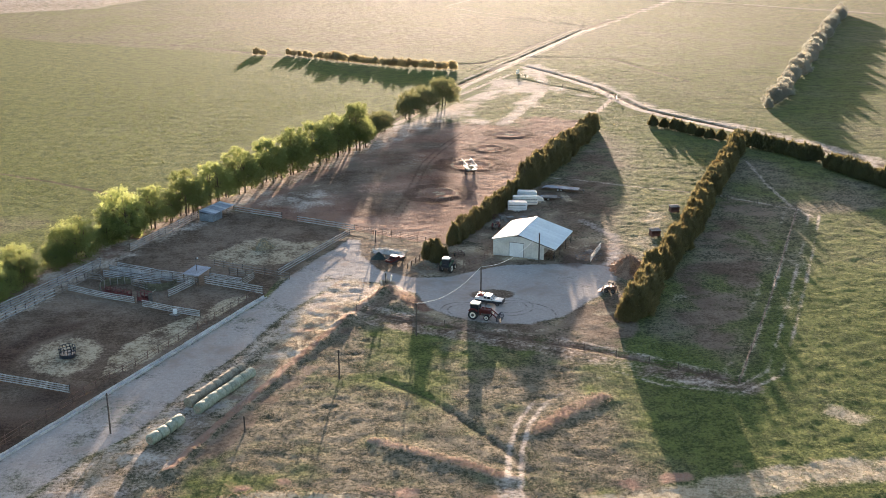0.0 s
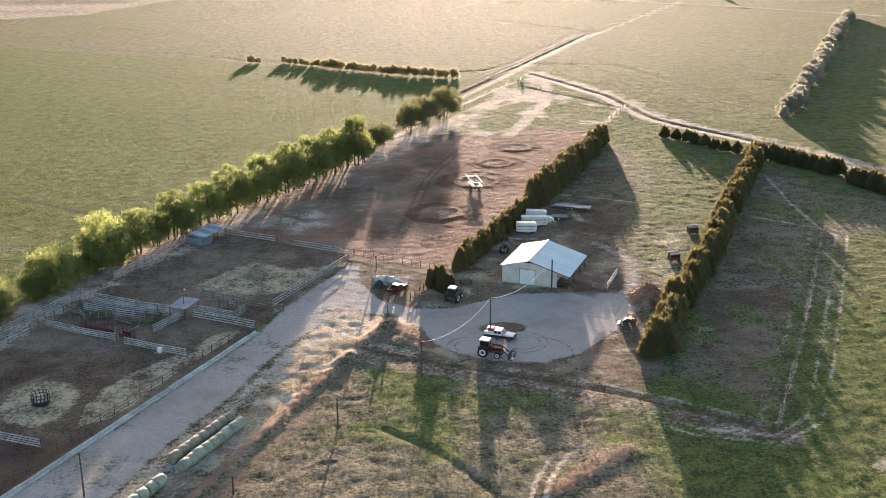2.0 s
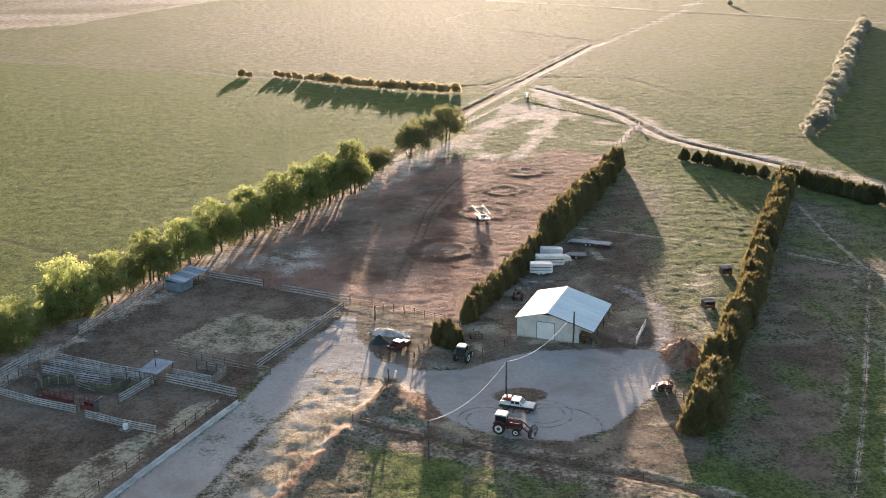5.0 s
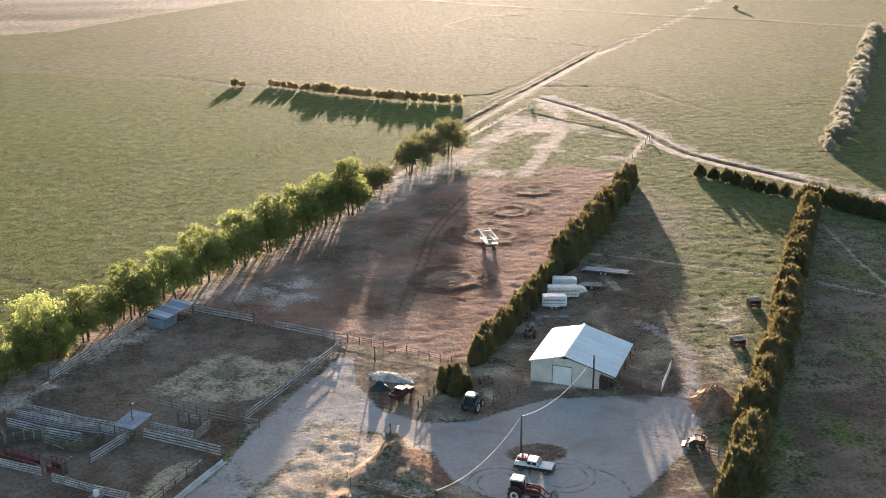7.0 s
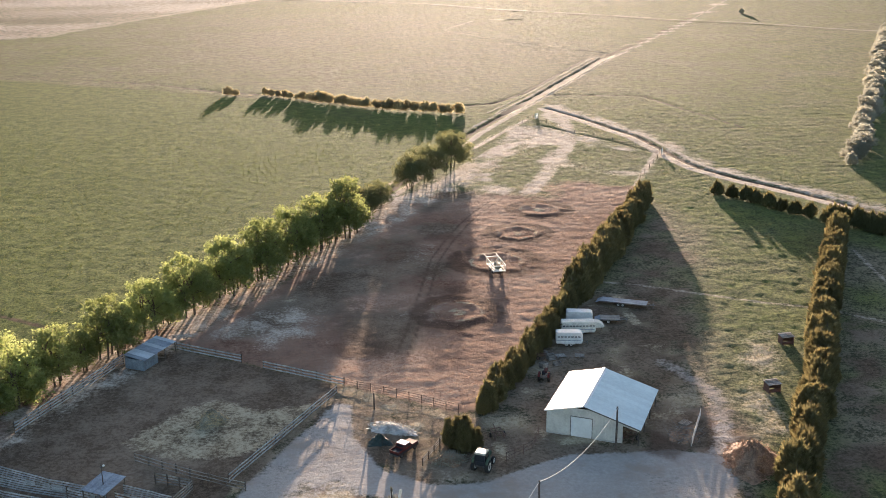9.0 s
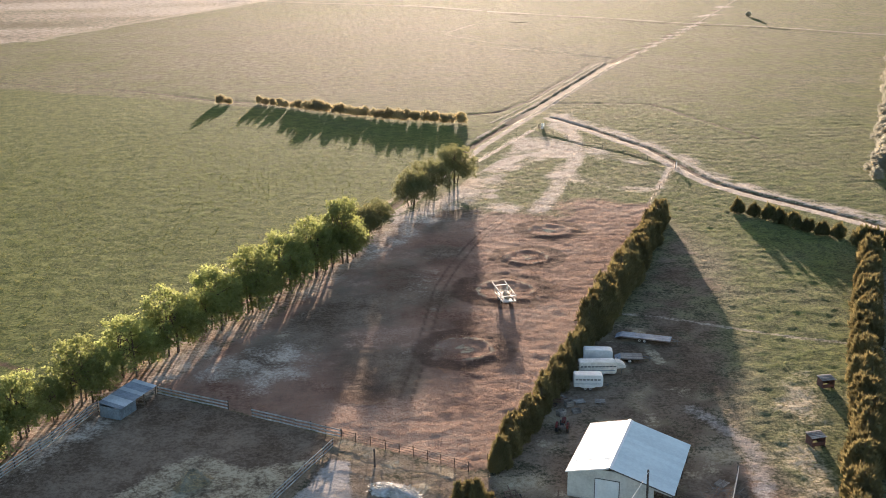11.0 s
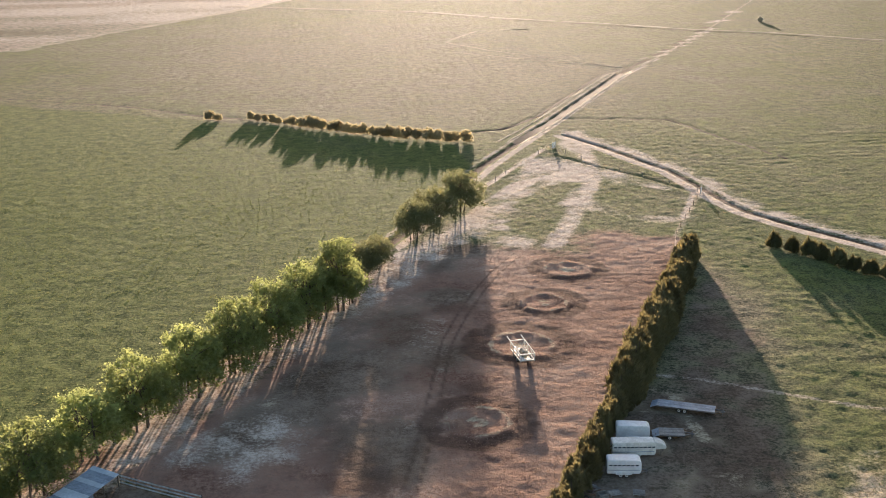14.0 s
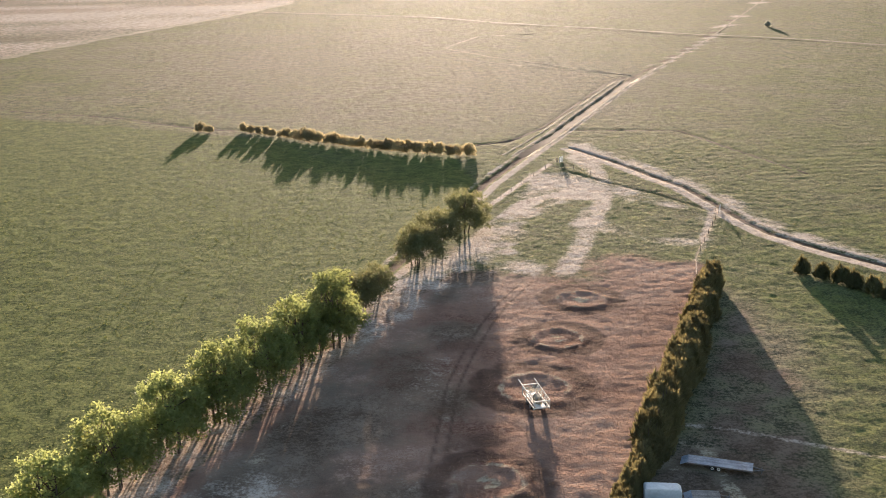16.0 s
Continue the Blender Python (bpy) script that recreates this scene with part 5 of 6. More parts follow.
    part("door_frame", boxes(((0.09, 0.1, dh + 0.1), (d0, -0.03, dh / 2 + 0.1)), ((0.09, 0.1, dh + 0.1), (d1, -0.03, dh / 2 + 0.1)), ((d1 - d0 + 0.09, 0.12, 0.09), ((d0 + d1) / 2, -0.03, dh + 0.17))), STEEL, ob, "dark door frame")
    # roof sheets
    for nm, x0, z0, x1, z1, count in (("west_roof", -0.25, eave - 0.06, ridge_x, ridge, 15), ("east_roof", lean_x + 0.25, low - 0.07, ridge_x, ridge, 15)):
        run = Vector((x1 - x0, 0, z1 - z0))
        frame_part = part(nm, boxes(*[((0.1, L - 0.2, 0.12), (x0 + run.x * f, L / 2, z0 + run.z * f - 0.075)) for f in (0.08, 0.5, 0.94)]), STEEL, ob, "white sheet roof slope")
        wide = (L + 0.5) / count
        bm = bmesh.new()
        box(bm, (run.length, wide - 0.012, 0.025), (0, 0, 0), 0.0)
        for ry in (-wide / 2 + 0.05, -wide / 6, wide / 6):
            box(bm, (run.length, 0.05, 0.02), (0, ry, 0.018), 0.0)
        first = part("roof_sheet", bm, ROOF_METAL, frame_part)
        q = Vector((run.x, 0, run.z)).to_track_quat("X", "Z").to_matrix().to_4x4()
        for k in range(count):
            o = first if k == 0 else shared("roof_sheet", first.data, frame_part, Matrix())
            o.matrix_local = Matrix.Translation((x0 + run.x / 2, -0.25 + wide * (k + 0.5), z0 + run.z / 2 + 0.012 + rng.uniform(-0.004, 0.004))) @ q
    bm = outline([(-0.32, -0.09), (0, 0.03), (0.32, -0.10), (0.32, -0.06), (0, 0.075), (-0.32, -0.05)], L + 0.54, 0.0)
    cap = part("ridge_cap", bm, DOOR_WHITE, ob, "bright white ridge cap")
    cap.matrix_local = pose(ridge_x, L / 2, ridge + 0.045)
    for x0, z0, x1, z1 in ((-0.25, eave - 0.1, ridge_x, ridge - 0.04), (ridge_x, ridge - 0.04, lean_x + 0.25, low - 0.11)):
        for y in (-0.24, L + 0.24):
            beam("verge_trim", DOOR_WHITE if x0 < 0 else STEEL, ob, (x0, y, z0), (x1, y, z1), 0.04, 0.16)
    for y in (0.12, L / 3, 2 * L / 3, L - 0.12):
        beam("lean_to_post", POLE_WOOD, ob, (lean_x - 0.08, y, -0.2), (lean_x - 0.08, y, low - 0.05), 0.14, 0.14)
    beam("lean_to_beam", POLE_WOOD, ob, (lean_x - 0.08, 0, low - 0.12), (lean_x - 0.08, L, low - 0.12), 0.12, 0.2)
    # small front sheet of the lean-to beside the gable
    panel("lean_to_sheet", ob, wall_x + 0.01, wall_x + 0.95, 0.1, 0.02)
    beam("lean_to_lintel", WALL_METAL, ob, (wall_x + 0.9, 0.05, top(wall_x + 0.9) - 0.3), (lean_x, 0.05, low - 0.22), 0.06, 0.4)


barn()


def pole(x, y, high, label, name="utility_pole", lamp=False, radius=0.13):
    ob = thing(name, x, y, 0, label, "pole", "poles")
    bm = bmesh.new()
    tube(bm, [(0, 0, -0.4), (0.02, 0.01, high * 0.5), (0.0, 0.03, high)], [radius, radius * 0.88, radius * 0.7], 9)
    part("shaft", bm, POLE_WOOD, ob)
    bm = boxes(((0.3, 0.09, 0.09), (0, 0.02, high - 0.35)), ((0.06, 0.06, 0.16), (0.12, 0.02, high - 0.24)), ((0.06, 0.06, 0.16), (-0.12, 0.02, high - 0.24)))
    part("bracket", bm, STEEL, ob)
    if lamp:
        part("lamp_head", lathe([(0.05, 0.12), (0.17, 0.04), (0.18, -0.03), (0.13, -0.09)], 12, "Z"), DOOR_WHITE, ob, "white yard lamp head").matrix_local = pose(0.3, 0, high - 0.1)
    return ob


pole(-31.4, 136.6, 6.0, "dark wooden pole beside the gravel road")
pole(-0.5, 151.2, 4.7, "dark wooden pole standing in the rough grass")
pole(12.3, 166.8, 5.7, "dark wooden pole carrying a cable in the grass")
pole(25.4, 184.8, 5.4, "dark wooden pole carrying cables in the yard", radius=0.15)
pole(39.1, 201.3, 6.1, "dark wooden pole against the barn", radius=0.16)
pole(-13.4, 135.3, 2.5, "short dark post in the rough grass", name="post")
pole(-26.4, 195.9, 5.0, "slim pole with a white lamp over the corral", name="lamp_pole", lamp=True, radius=0.07)
pole(8.4, 189.4, 2.2, "short dark post on the grass bank", name="post", radius=0.1)
pole(7.7, 217.1, 2.6, "grey gate post at the paddock corner", name="post", radius=0.14)
board_fence([(72.0, 428.3), (73.2, 429.6)], "short white board gate at the track junction", 1.7, 5, 1.8, 0.24, DOOR_WHITE, DOOR_WHITE, name="gate", group="gates", lowest=0.2)


def cable(a, b, sag, label):
    ob = thing("cable", a[0], a[1], 0, label, "cable", "cables", z=0.0)
    bm, pts = bmesh.new(), []
    for k in range(13):
        f = k / 12
        pts.append((f * (b[0] - a[0]), f * (b[1] - a[1]), a[2] + f * (b[2] - a[2]) - 4 * sag * f * (1 - f)))
    tube(bm, pts, [0.032] * 13, 6)
    part("strand", bm, CABLE, ob)


cable((12.3, 166.8, 5.6), (25.4, 184.8, 5.3), 1.7, "pale sagging cable between two poles")
cable((25.4, 184.8, 5.3), (39.1, 201.2, 5.9), 1.7, "pale sagging cable from the yard pole to the barn pole")


# ---- sheds ----
def tin_shed():
    ob = thing("tin_shed", -30.3, 236.6, 62, "low grey tin cattle shed at the corral fence", "shed")
    # x runs along the shed, y towards the tree row
    L, D, H0, H1 = 8.6, 3.4, 1.7, 2.15
    for k in range(9):
        x = (k + 0.5) * L / 9
        bm = outline([(-D, H0), (0.35, H1), (0.35, H1 + 0.04), (-D - 0.2, H0 + 0.04)], L / 9 - 0.012, 0.0)
        bmesh.ops.rotate(bm, cent=(0, 0, 0), matrix=Matrix.Rotation(radians(90), 3, "Z"), verts=bm.verts)
        # the paler sheets stand in for stripes of sun across the roof
        part("roof_sheet", bm, TIN_LIT if k in (1, 2, 5, 8) else TIN, ob).matrix_local = pose(x, 0, 0.02)
    for k in range(5):
        part("side_sheet", boxes(((0.05, D / 5 - 0.01, 1.7), (0, -D * (k + 0.5) / 5, 0.85)), bevel=0.0), TIN, ob).matrix_local = pose(0.05, 0, 0)
    for k in range(6):
        part("front_sheet", boxes(((L / 14 - 0.01, 0.05, 1.7), (0, 0, 0.85)), ((0.04, 0.09, 1.7), (-0.15, 0, 0.85)), bevel=0.0), TIN, ob).matrix_local = pose(L * (k + 0.5) / 14, -D + 0.05, 0)
    part("back_wall", boxes(((L, 0.06, 2.05), (L / 2, 0.1, 1.03))), TIN, ob)
    for k in range(4):
        beam("post", POST_WOOD, ob, (0.1 + k * (L - 0.2) / 3, -D + 0.1, -0.2), (0.1 + k * (L - 0.2) / 3, -D + 0.1, H0), 0.12, 0.12)


def tin_roof_small():
    ob = thing("squeeze_shelter", -26.4, 196.2, -30, "small lean-to tin roof on posts over the squeeze", "shelter")
    for k in range(4):
        part("roof_sheet", boxes(((0.86, 4.2, 0.04), (0, 0, 0)), ((0.05, 4.2, 0.07), (-0.4, 0, 0.02)), bevel=0.0), TIN, ob).matrix_local = pose(-1.3 + 0.88 * k, 0, 2.35, 6, 0, 0)
    for x in (-1.6, 1.6):
        for y in (-1.9, 1.9):
            beam("post", POST_WOOD, ob, (x, y, -0.2), (x, y, 2.35 + 0.1 * y), 0.12, 0.12)
    beam("purlin", POST_WOOD, ob, (-1.7, -1.8, 2.1), (1.7, -1.8, 2.1), 0.08, 0.12)
    beam("purlin", POST_WOOD, ob, (-1.7, 1.8, 2.48), (1.7, 1.8, 2.48), 0.08, 0.12)


def crate_shed(x, y, turn):
    ob = thing("calf_hutch", x, y, turn, "small dark red-brown wooden hutch in dry grass", "hutch", "hutches")
    part("wall", boxes(((0.08, 1.5, 1.2), (-0.95, 0, 0.75))), SIDING, ob)
    part("wall", boxes(((0.08, 1.5, 1.2), (0.95, 0, 0.75))), SIDING, ob)
    part("back_wall", boxes(((1.98, 0.08, 1.3), (0, 0.75, 0.8))), SIDING, ob)
    part("front_wall", boxes(((1.98, 0.08, 0.55), (0, -0.75, 0.43))), SIDING, ob)
    for k in range(5):
        part("roof_board", boxes(((2.3, 0.36, 0.05), (0, -0.76 + 0.38 * k, 1.42 + 0.03 * k))), GREY_BOARD, ob)
    for sx in (-0.85, 0.85):
        beam("skid", POST_WOOD, ob, (sx, -1.1, 0.08), (sx, 1.1, 0.08), 0.14, 0.16)


tin_shed()
tin_roof_small()
crate_shed(66.6, 215.6, 8)
crate_shed(76.1, 233.0, 4)


# ---- vehicles ----
def pickup(x, y, turn, paint, lower, label, category="pickup truck", cargo=True, cab_paint=None, size=0.94, roof=False):
    ob = thing("pickup_truck", x, y, turn, label, category)
    ob.scale = (size, size, size)
    cab_paint = cab_paint or paint
    part("chassis", boxes(((5.1, 0.9, 0.22), (0, 0, 0.55))), STEEL, ob)
    part("lower_body", outline([(-2.6, 0.46), (2.5, 0.46), (2.6, 0.62), (2.6, 0.98), (-2.65, 0.98)], 1.88, 0.05), lower, ob, "dark lower body band")
    part("hood", outline([(0.95, 0.84), (2.62, 0.84), (2.58, 1.1), (1.0, 1.2)], 1.84, 0.06), paint, ob)
    cab = part("cab", outline([(-1.0, 0.84), (1.02, 0.84), (1.0, 1.2), (0.42, 1.78), (-0.9, 1.82), (-1.0, 1.2)], 1.82, 0.07), cab_paint, ob)
    for s in (-1, 1):
        part("side_window", boxes(((0.62, 0.03, 0.42), (0.12, s * 0.912, 1.46))), GLASS, cab, "dark side glass")
        part("side_window", boxes(((0.5, 0.03, 0.42), (-0.58, s * 0.912, 1.46))), GLASS, cab, "dark side glass")
        part("mirror", boxes(((0.1, 0.2, 0.2), (0.72, s * 1.02, 1.25))), BLACK_PAINT, cab)
    screen = part("windscreen", boxes(((0.03, 1.5, 0.66), (0, 0, 0))), GLASS, cab, "dark windscreen")
    screen.matrix_local = pose(0.73, 0, 1.5, 0, -45, 0)
    part("rear_window", boxes(((0.03, 1.3, 0.36), (-0.99, 0, 1.5))), GLASS, cab)
    if roof:
        part("roof", boxes(((1.3, 1.7, 0.06), (-0.26, 0, 1.83))), WHITE_PAINT, cab, "white cab roof")
    bed = part("bed", boxes(((1.62, 1.8, 0.08), (-1.83, 0, 0.86)), ((1.62, 0.08, 0.42), (-1.83, 0.87, 1.05)), ((1.62, 0.08, 0.42), (-1.83, -0.87, 1.05)), ((0.08, 1.8, 0.42), (-2.62, 0, 1.05))), paint, ob)
    if cargo:
        for s in (-1, 1):
            part("tool_box", boxes(((1.5, 0.3, 0.34), (-1.83, s * 0.72, 1.3))), paint, bed, "white side tool box")
        for k in range(4):
            beam("cage_bar", CAGE_RED, bed, (-2.2 + 0.28 * k, -0.45, 1.96), (-2.2 + 0.28 * k, 0.5, 1.96), 0.04, 0.04)
        part("cage", boxes(((0.95, 1.15, 0.62), (-1.6, 0.05, 1.55)), ((1.05, 1.25, 0.06), (-1.6, 0.05, 1.9))), CAGE_RED, bed, "red wire cage in the bed")
        grille = part("bull_bar", boxes(((0.08, 1.7, 0.1), (2.82, 0, 0.7)), ((0.08, 1.7, 0.08), (2.82, 0, 1.15)), ((0.08, 0.08, 0.7), (2.82, 0.5, 0.85)), ((0.08, 0.08, 0.7), (2.82, -0.5, 0.85))), STEEL, ob, "grey steel bull bar")
    part("grille", boxes(((0.05, 1.3, 0.24), (2.61, 0, 0.95))), BLACK_PAINT, ob)
    part("front_bumper", boxes(((0.16, 1.84, 0.2), (2.68, 0, 0.56))), STEEL, ob)
    part("rear_bumper", boxes(((0.14, 1.8, 0.18), (-2.74, 0, 0.58))), STEEL, ob)
    for s in (-1, 1):
        part("headlight", boxes(((0.06, 0.26, 0.16), (2.62, 0.74 * s, 0.97))), CABLE, ob, "clear headlight")
        for wx in (-1.75, 1.75):
            wheel(ob, wx, 0.82 * s, 0.39, 0.26, STEEL)
    return ob


def tractor(x, y, turn, paint, roof, label, loader=True, scale=1.0):
    ob = thing("tractor", x, y, turn, label, "tractor")
    for s in (-1, 1):
        wheel(ob, -1.0, 0.95 * s, 0.85, 0.5, WHITE_STEEL, "rear_wheel")
        wheel(ob, 1.35, 0.8 * s, 0.52, 0.34, WHITE_STEEL, "front_wheel")
        bm = bmesh.new()
        tube(bm, [(-1.75, 0.95 * s, 1.45), (-1.35, 0.95 * s, 1.82), (-0.7, 0.95 * s, 1.88), (-0.2, 0.95 * s, 1.55)], [0.14, 0.2, 0.2, 0.12], 6)
        part("fender", bm, paint, ob)
    part("rear_axle", boxes(((0.5, 2.0, 0.5), (-1.0, 0, 0.85))), STEEL, ob)
    part("front_axle", boxes(((0.25, 1.6, 0.25), (1.35, 0, 0.55))), STEEL, ob)
    part("chassis", boxes(((2.9, 0.55, 0.5), (0.2, 0, 0.85))), STEEL, ob)
    part("hood", outline([(-0.1, 1.05), (2.0, 1.05), (2.05, 1.45), (1.9, 1.68), (-0.1, 1.78)], 0.78, 0.08), paint, ob)
    part("grille", boxes(((0.06, 0.6, 0.5), (2.05, 0, 1.3))), BLACK_PAINT, ob)
    cab = part("cab", boxes(((1.5, 1.4, 0.6), (-0.85, 0, 1.35)), *[((0.09, 0.09, 1.05), (px, py, 2.12)) for px in (-1.55, -0.15) for py in (-0.66, 0.66)]), BLACK_PAINT, ob, "dark cab frame")
    part("cab_glass", boxes(((1.36, 1.3, 0.94), (-0.85, 0, 2.1))), GLASS, cab, "dark cab glass")
    part("cab_roof", outline([(-1.65, 2.6), (0.0, 2.6), (0.05, 2.68), (-0.1, 2.8), (-1.5, 2.82), (-1.7, 2.72)], 1.5, 0.07), roof, cab, "pale cab roof")
    bm = bmesh.new()
    tube(bm, [(0.75, 0.3, 1.7), (0.75, 0.3, 2.6)], [0.05, 0.045], 8)
    part("exhaust", bm, STEEL, ob)
    if loader:
        for s in (-1, 1):
            bm = bmesh.new()
            tube(bm, [(0.1, 0.62 * s, 1.75), (1.7, 0.62 * s, 1.72), (2.9, 0.62 * s, 0.85), (3.15, 0.62 * s, 0.55)], [0.12, 0.13, 0.11, 0.09], 6)
            part("loader_arm", bm, paint, ob)
            beam("loader_mast", paint, ob, (0.2, 0.62 * s, 0.9), (0.15, 0.62 * s, 1.85), 0.16, 0.16)
            beam("ram", STEEL, ob, (0.9, 0.62 * s, 1.15), (2.3, 0.62 * s, 1.25), 0.07, 0.07)
        beam("cross_tube", paint, ob, (2.5, -0.62, 1.05), (2.5, 0.62, 1.05), 0.12, 0.12)
        grab = part("grapple", outline([(3.1, 0.05), (3.9, 0.05), (3.95, 0.12), (3.25, 0.18), (3.2, 0.95), (3.08, 0.95)], 1.9, 0.0), BLACK_PAINT, ob, "black grapple bucket")
        for k in range(6):
            bm = bmesh.new()
            tube(bm, [(3.15, -0.85 + 0.34 * k, 1.0), (3.6, -0.85 + 0.34 * k, 1.3), (4.0, -0.85 + 0.34 * k, 0.8), (3.95, -0.85 + 0.34 * k, 0.35)], [0.05, 0.05, 0.045, 0.02], 5)
            part("tine", bm, BLACK_PAINT, grab)
    return ob


def box_trailer(x, y, turn, length, paint, label, gooseneck=False, slots=True, high=2.55):
    """A livestock trailer: body, rounded roof, vents, axles and tongue."""
    ob = thing("stock_trailer", x, y, turn, label, "trailer", "trailers")
    ob.scale = (0.9, 0.9, 0.92)
    w, L = 1.95, length
    pts = [(-L / 2, 0.5), (L / 2, 0.5), (L / 2 + 0.22, 0.9), (L / 2 + 0.22, high - 0.4), (L / 2 - 0.1, high - 0.08), (L / 2 - 0.4, high), (-L / 2 + 0.1, high), (-L / 2, high - 0.1)]
    body = part("body", outline(pts, w, 0.1), paint, ob)
    if slots:
        for s in (-1, 1):
            for k in range(int(L / 0.62)):
                part("vent_slot", boxes(((0.44, 0.03, 0.2), (-L / 2 + 0.45 + 0.62 * k, s * (w / 2 + 0.004), high - 0.75)), bevel=0.0), BLACK_PAINT, body, "dark vent slot")
            part("rub_rail", boxes(((L - 0.1, 0.06, 0.1), (0, s * (w / 2 + 0.02), 1.1))), TIN, body)
    part("rear_gate", boxes(((0.06, w - 0.2, high - 0.8), (-L / 2 - 0.02, 0, (high + 0.4) / 2))), paint, ob)
    for s in (-1, 1):
        part("fender", outline([(-1.15, 0.5), (-0.95, 0.85), (0.95, 0.85), (1.15, 0.5)], 0.3, 0.03, s * (w / 2 + 0.14)), paint, ob)
        for wx in (-0.42, 0.42):
            wheel(ob, wx, s * (w / 2 + 0.12), 0.36, 0.24, WHITE_STEEL)
    if gooseneck:
        part("nose", outline([(L / 2, 1.35), (L / 2 + 1.7, 1.45), (L / 2 + 1.75, 1.8), (L / 2 + 0.9, 2.35), (L / 2, high)], w - 0.1, 0.08), paint, ob)
        beam("neck_post", STEEL, ob, (L / 2 + 1.4, 0, 0.75), (L / 2 + 1.4, 0, 1.5), 0.16, 0.16)
    else:
        for s in (-1, 1):
            beam("tongue", STEEL, ob, (L / 2 + 0.1, 0.6 * s, 0.5), (L / 2 + 1.3, 0, 0.5), 0.09, 0.12)
    beam("jack", STEEL, ob, (L / 2 + 1.15, 0.0, 0.02), (L / 2 + 1.15, 0.0, 0.9), 0.09, 0.09)
    return ob


def flat_trailer(x, y, turn, length, label):
    ob = thing("flatbed_trailer", x, y, turn, label, "trailer", "trailers")
    L = length
    for k in range(9):
        beam("deck_plank", GREY_BOARD if length < 5 else TIN, ob, (-L / 2, -0.98 + 0.245 * k, 0.82), (L / 2, -0.98 + 0.245 * k, 0.82), 0.235, 0.05)
    for s in (-1, 1):
        beam("side_rail", STEEL, ob, (-L / 2, 1.14 * s, 0.76), (L / 2, 1.14 * s, 0.76), 0.06, 0.18)
        beam("chassis_beam", STEEL, ob, (-L / 2, 0.5 * s, 0.66), (L / 2, 0.5 * s, 0.66), 0.1, 0.2)
        beam("tongue", STEEL, ob, (L / 2, 0.55 * s, 0.62), (L / 2 + 1.4, 0, 0.6), 0.1, 0.14)
        for wx in (-0.9, -0.1) if L > 5 else (-0.3,):
            wheel(ob, wx, 0.86 * s, 0.34, 0.22, WHITE_STEEL)
    beam("jack", STEEL, ob, (L / 2 + 1.1, 0, 0.02), (L / 2 + 1.1, 0, 1.0), 0.1, 0.1)
    ramp = part("ramp", boxes(((1.0, 2.2, 0.06), (0, 0, 0))), TIN, ob, "folded tail ramp")
    ramp.matrix_local = pose(-L / 2 - 0.45, 0, 0.62, 0, -24, 0)


pickup(26.3, 179.9, -25, WHITE_PAINT, BLACK_PAINT, "white pickup truck with dark sides and a red cage")
pickup(11.0, 203.9, 49, RED_PAINT, BLACK_PAINT, "old dark red pickup with a white cab roof among weeds", cargo=False, cab_paint=RED_PAINT, size=0.84, roof=True)
tractor(23.75, 173.2, -25, RED_PAINT, CREAM_PAINT, "dark red tractor with a front loader in the yard")
tractor(20.9, 198.4, 62, GREEN_PAINT, CREAM_PAINT, "older green tractor with a cream cab roof", loader=False)
box_trailer(40.7, 237.3, -8, 4.6, WHITE_PAINT, "white horse trailer with rounded roof")
box_trailer(43.3, 242.0, -6, 6.2, WHITE_STEEL, "weathered white gooseneck stock trailer with vent slots", True)
box_trailer(44.6, 246.8, -12, 4.8, WHITE_PAINT, "white enclosed stock trailer", slots=False, high=2.4)
flat_trailer(50.0, 246.2, -12, 3.4, "small wooden flatbed trailer")
flat_trailer(54.6, 253.8, -25, 8.2, "long grey flatbed trailer parked on grass")


# ---- hay, feeders and gear ----
def bale(x, y, turn, wrapped, group):
    ob = thing("round_bale", x, y, turn, "round hay bale in pale green wrap" if wrapped else "round bale of weathered brown hay", "hay bale", group)
    r, w = 0.78, 0.78
    bm = lathe([(0.15, -w), (0.62, -w + 0.01), (0.75, -w + 0.03), (r, -w + 0.12), (r * 1.01, 0), (r, w - 0.12), (0.75, w - 0.03), (0.62, w - 0.01), (0.15, w)], 18, "X")
    for v in bm.verts:
        v.co += Vector((rng.uniform(-0.02, 0.02), rng.uniform(-0.03, 0.03), rng.uniform(-0.03, 0.03)))
        v.co.z = max(v.co.z, -0.68)
    part("roll", bm, BALE_WRAP if wrapped else BALE_HAY, ob, smooth=True).matrix_local = pose(0, 0, 0.66)
    for s in (-1, 1):
        part("end_face", lathe([(0.05, s * (w - 0.01)), (0.5, s * (w + 0.015))], 14, "X"), BALE_HAY, ob).matrix_local = pose(0, 0, 0.66)


def bale_row(a, b, count, wrapped, group):
    turn = math.degrees(math.atan2(b[1] - a[1], b[0] - a[0]))
    for k in range(count):
        f = (k + 0.5) / count
        bale(a[0] + f * (b[0] - a[0]) + rng.uniform(-0.08, 0.08), a[1] + f * (b[1] - a[1]), turn + rng.uniform(-3, 3), wrapped, group)


bale_row((-20.4, 141.6), (-13.6, 153.4), 9, True, "bale row")
bale_row((-21.9, 143.6), (-15.3, 155.2), 9, False, "bale row")
bale_row((-25.6, 132.8), (-22.2, 138.8), 4, True, "bale row")


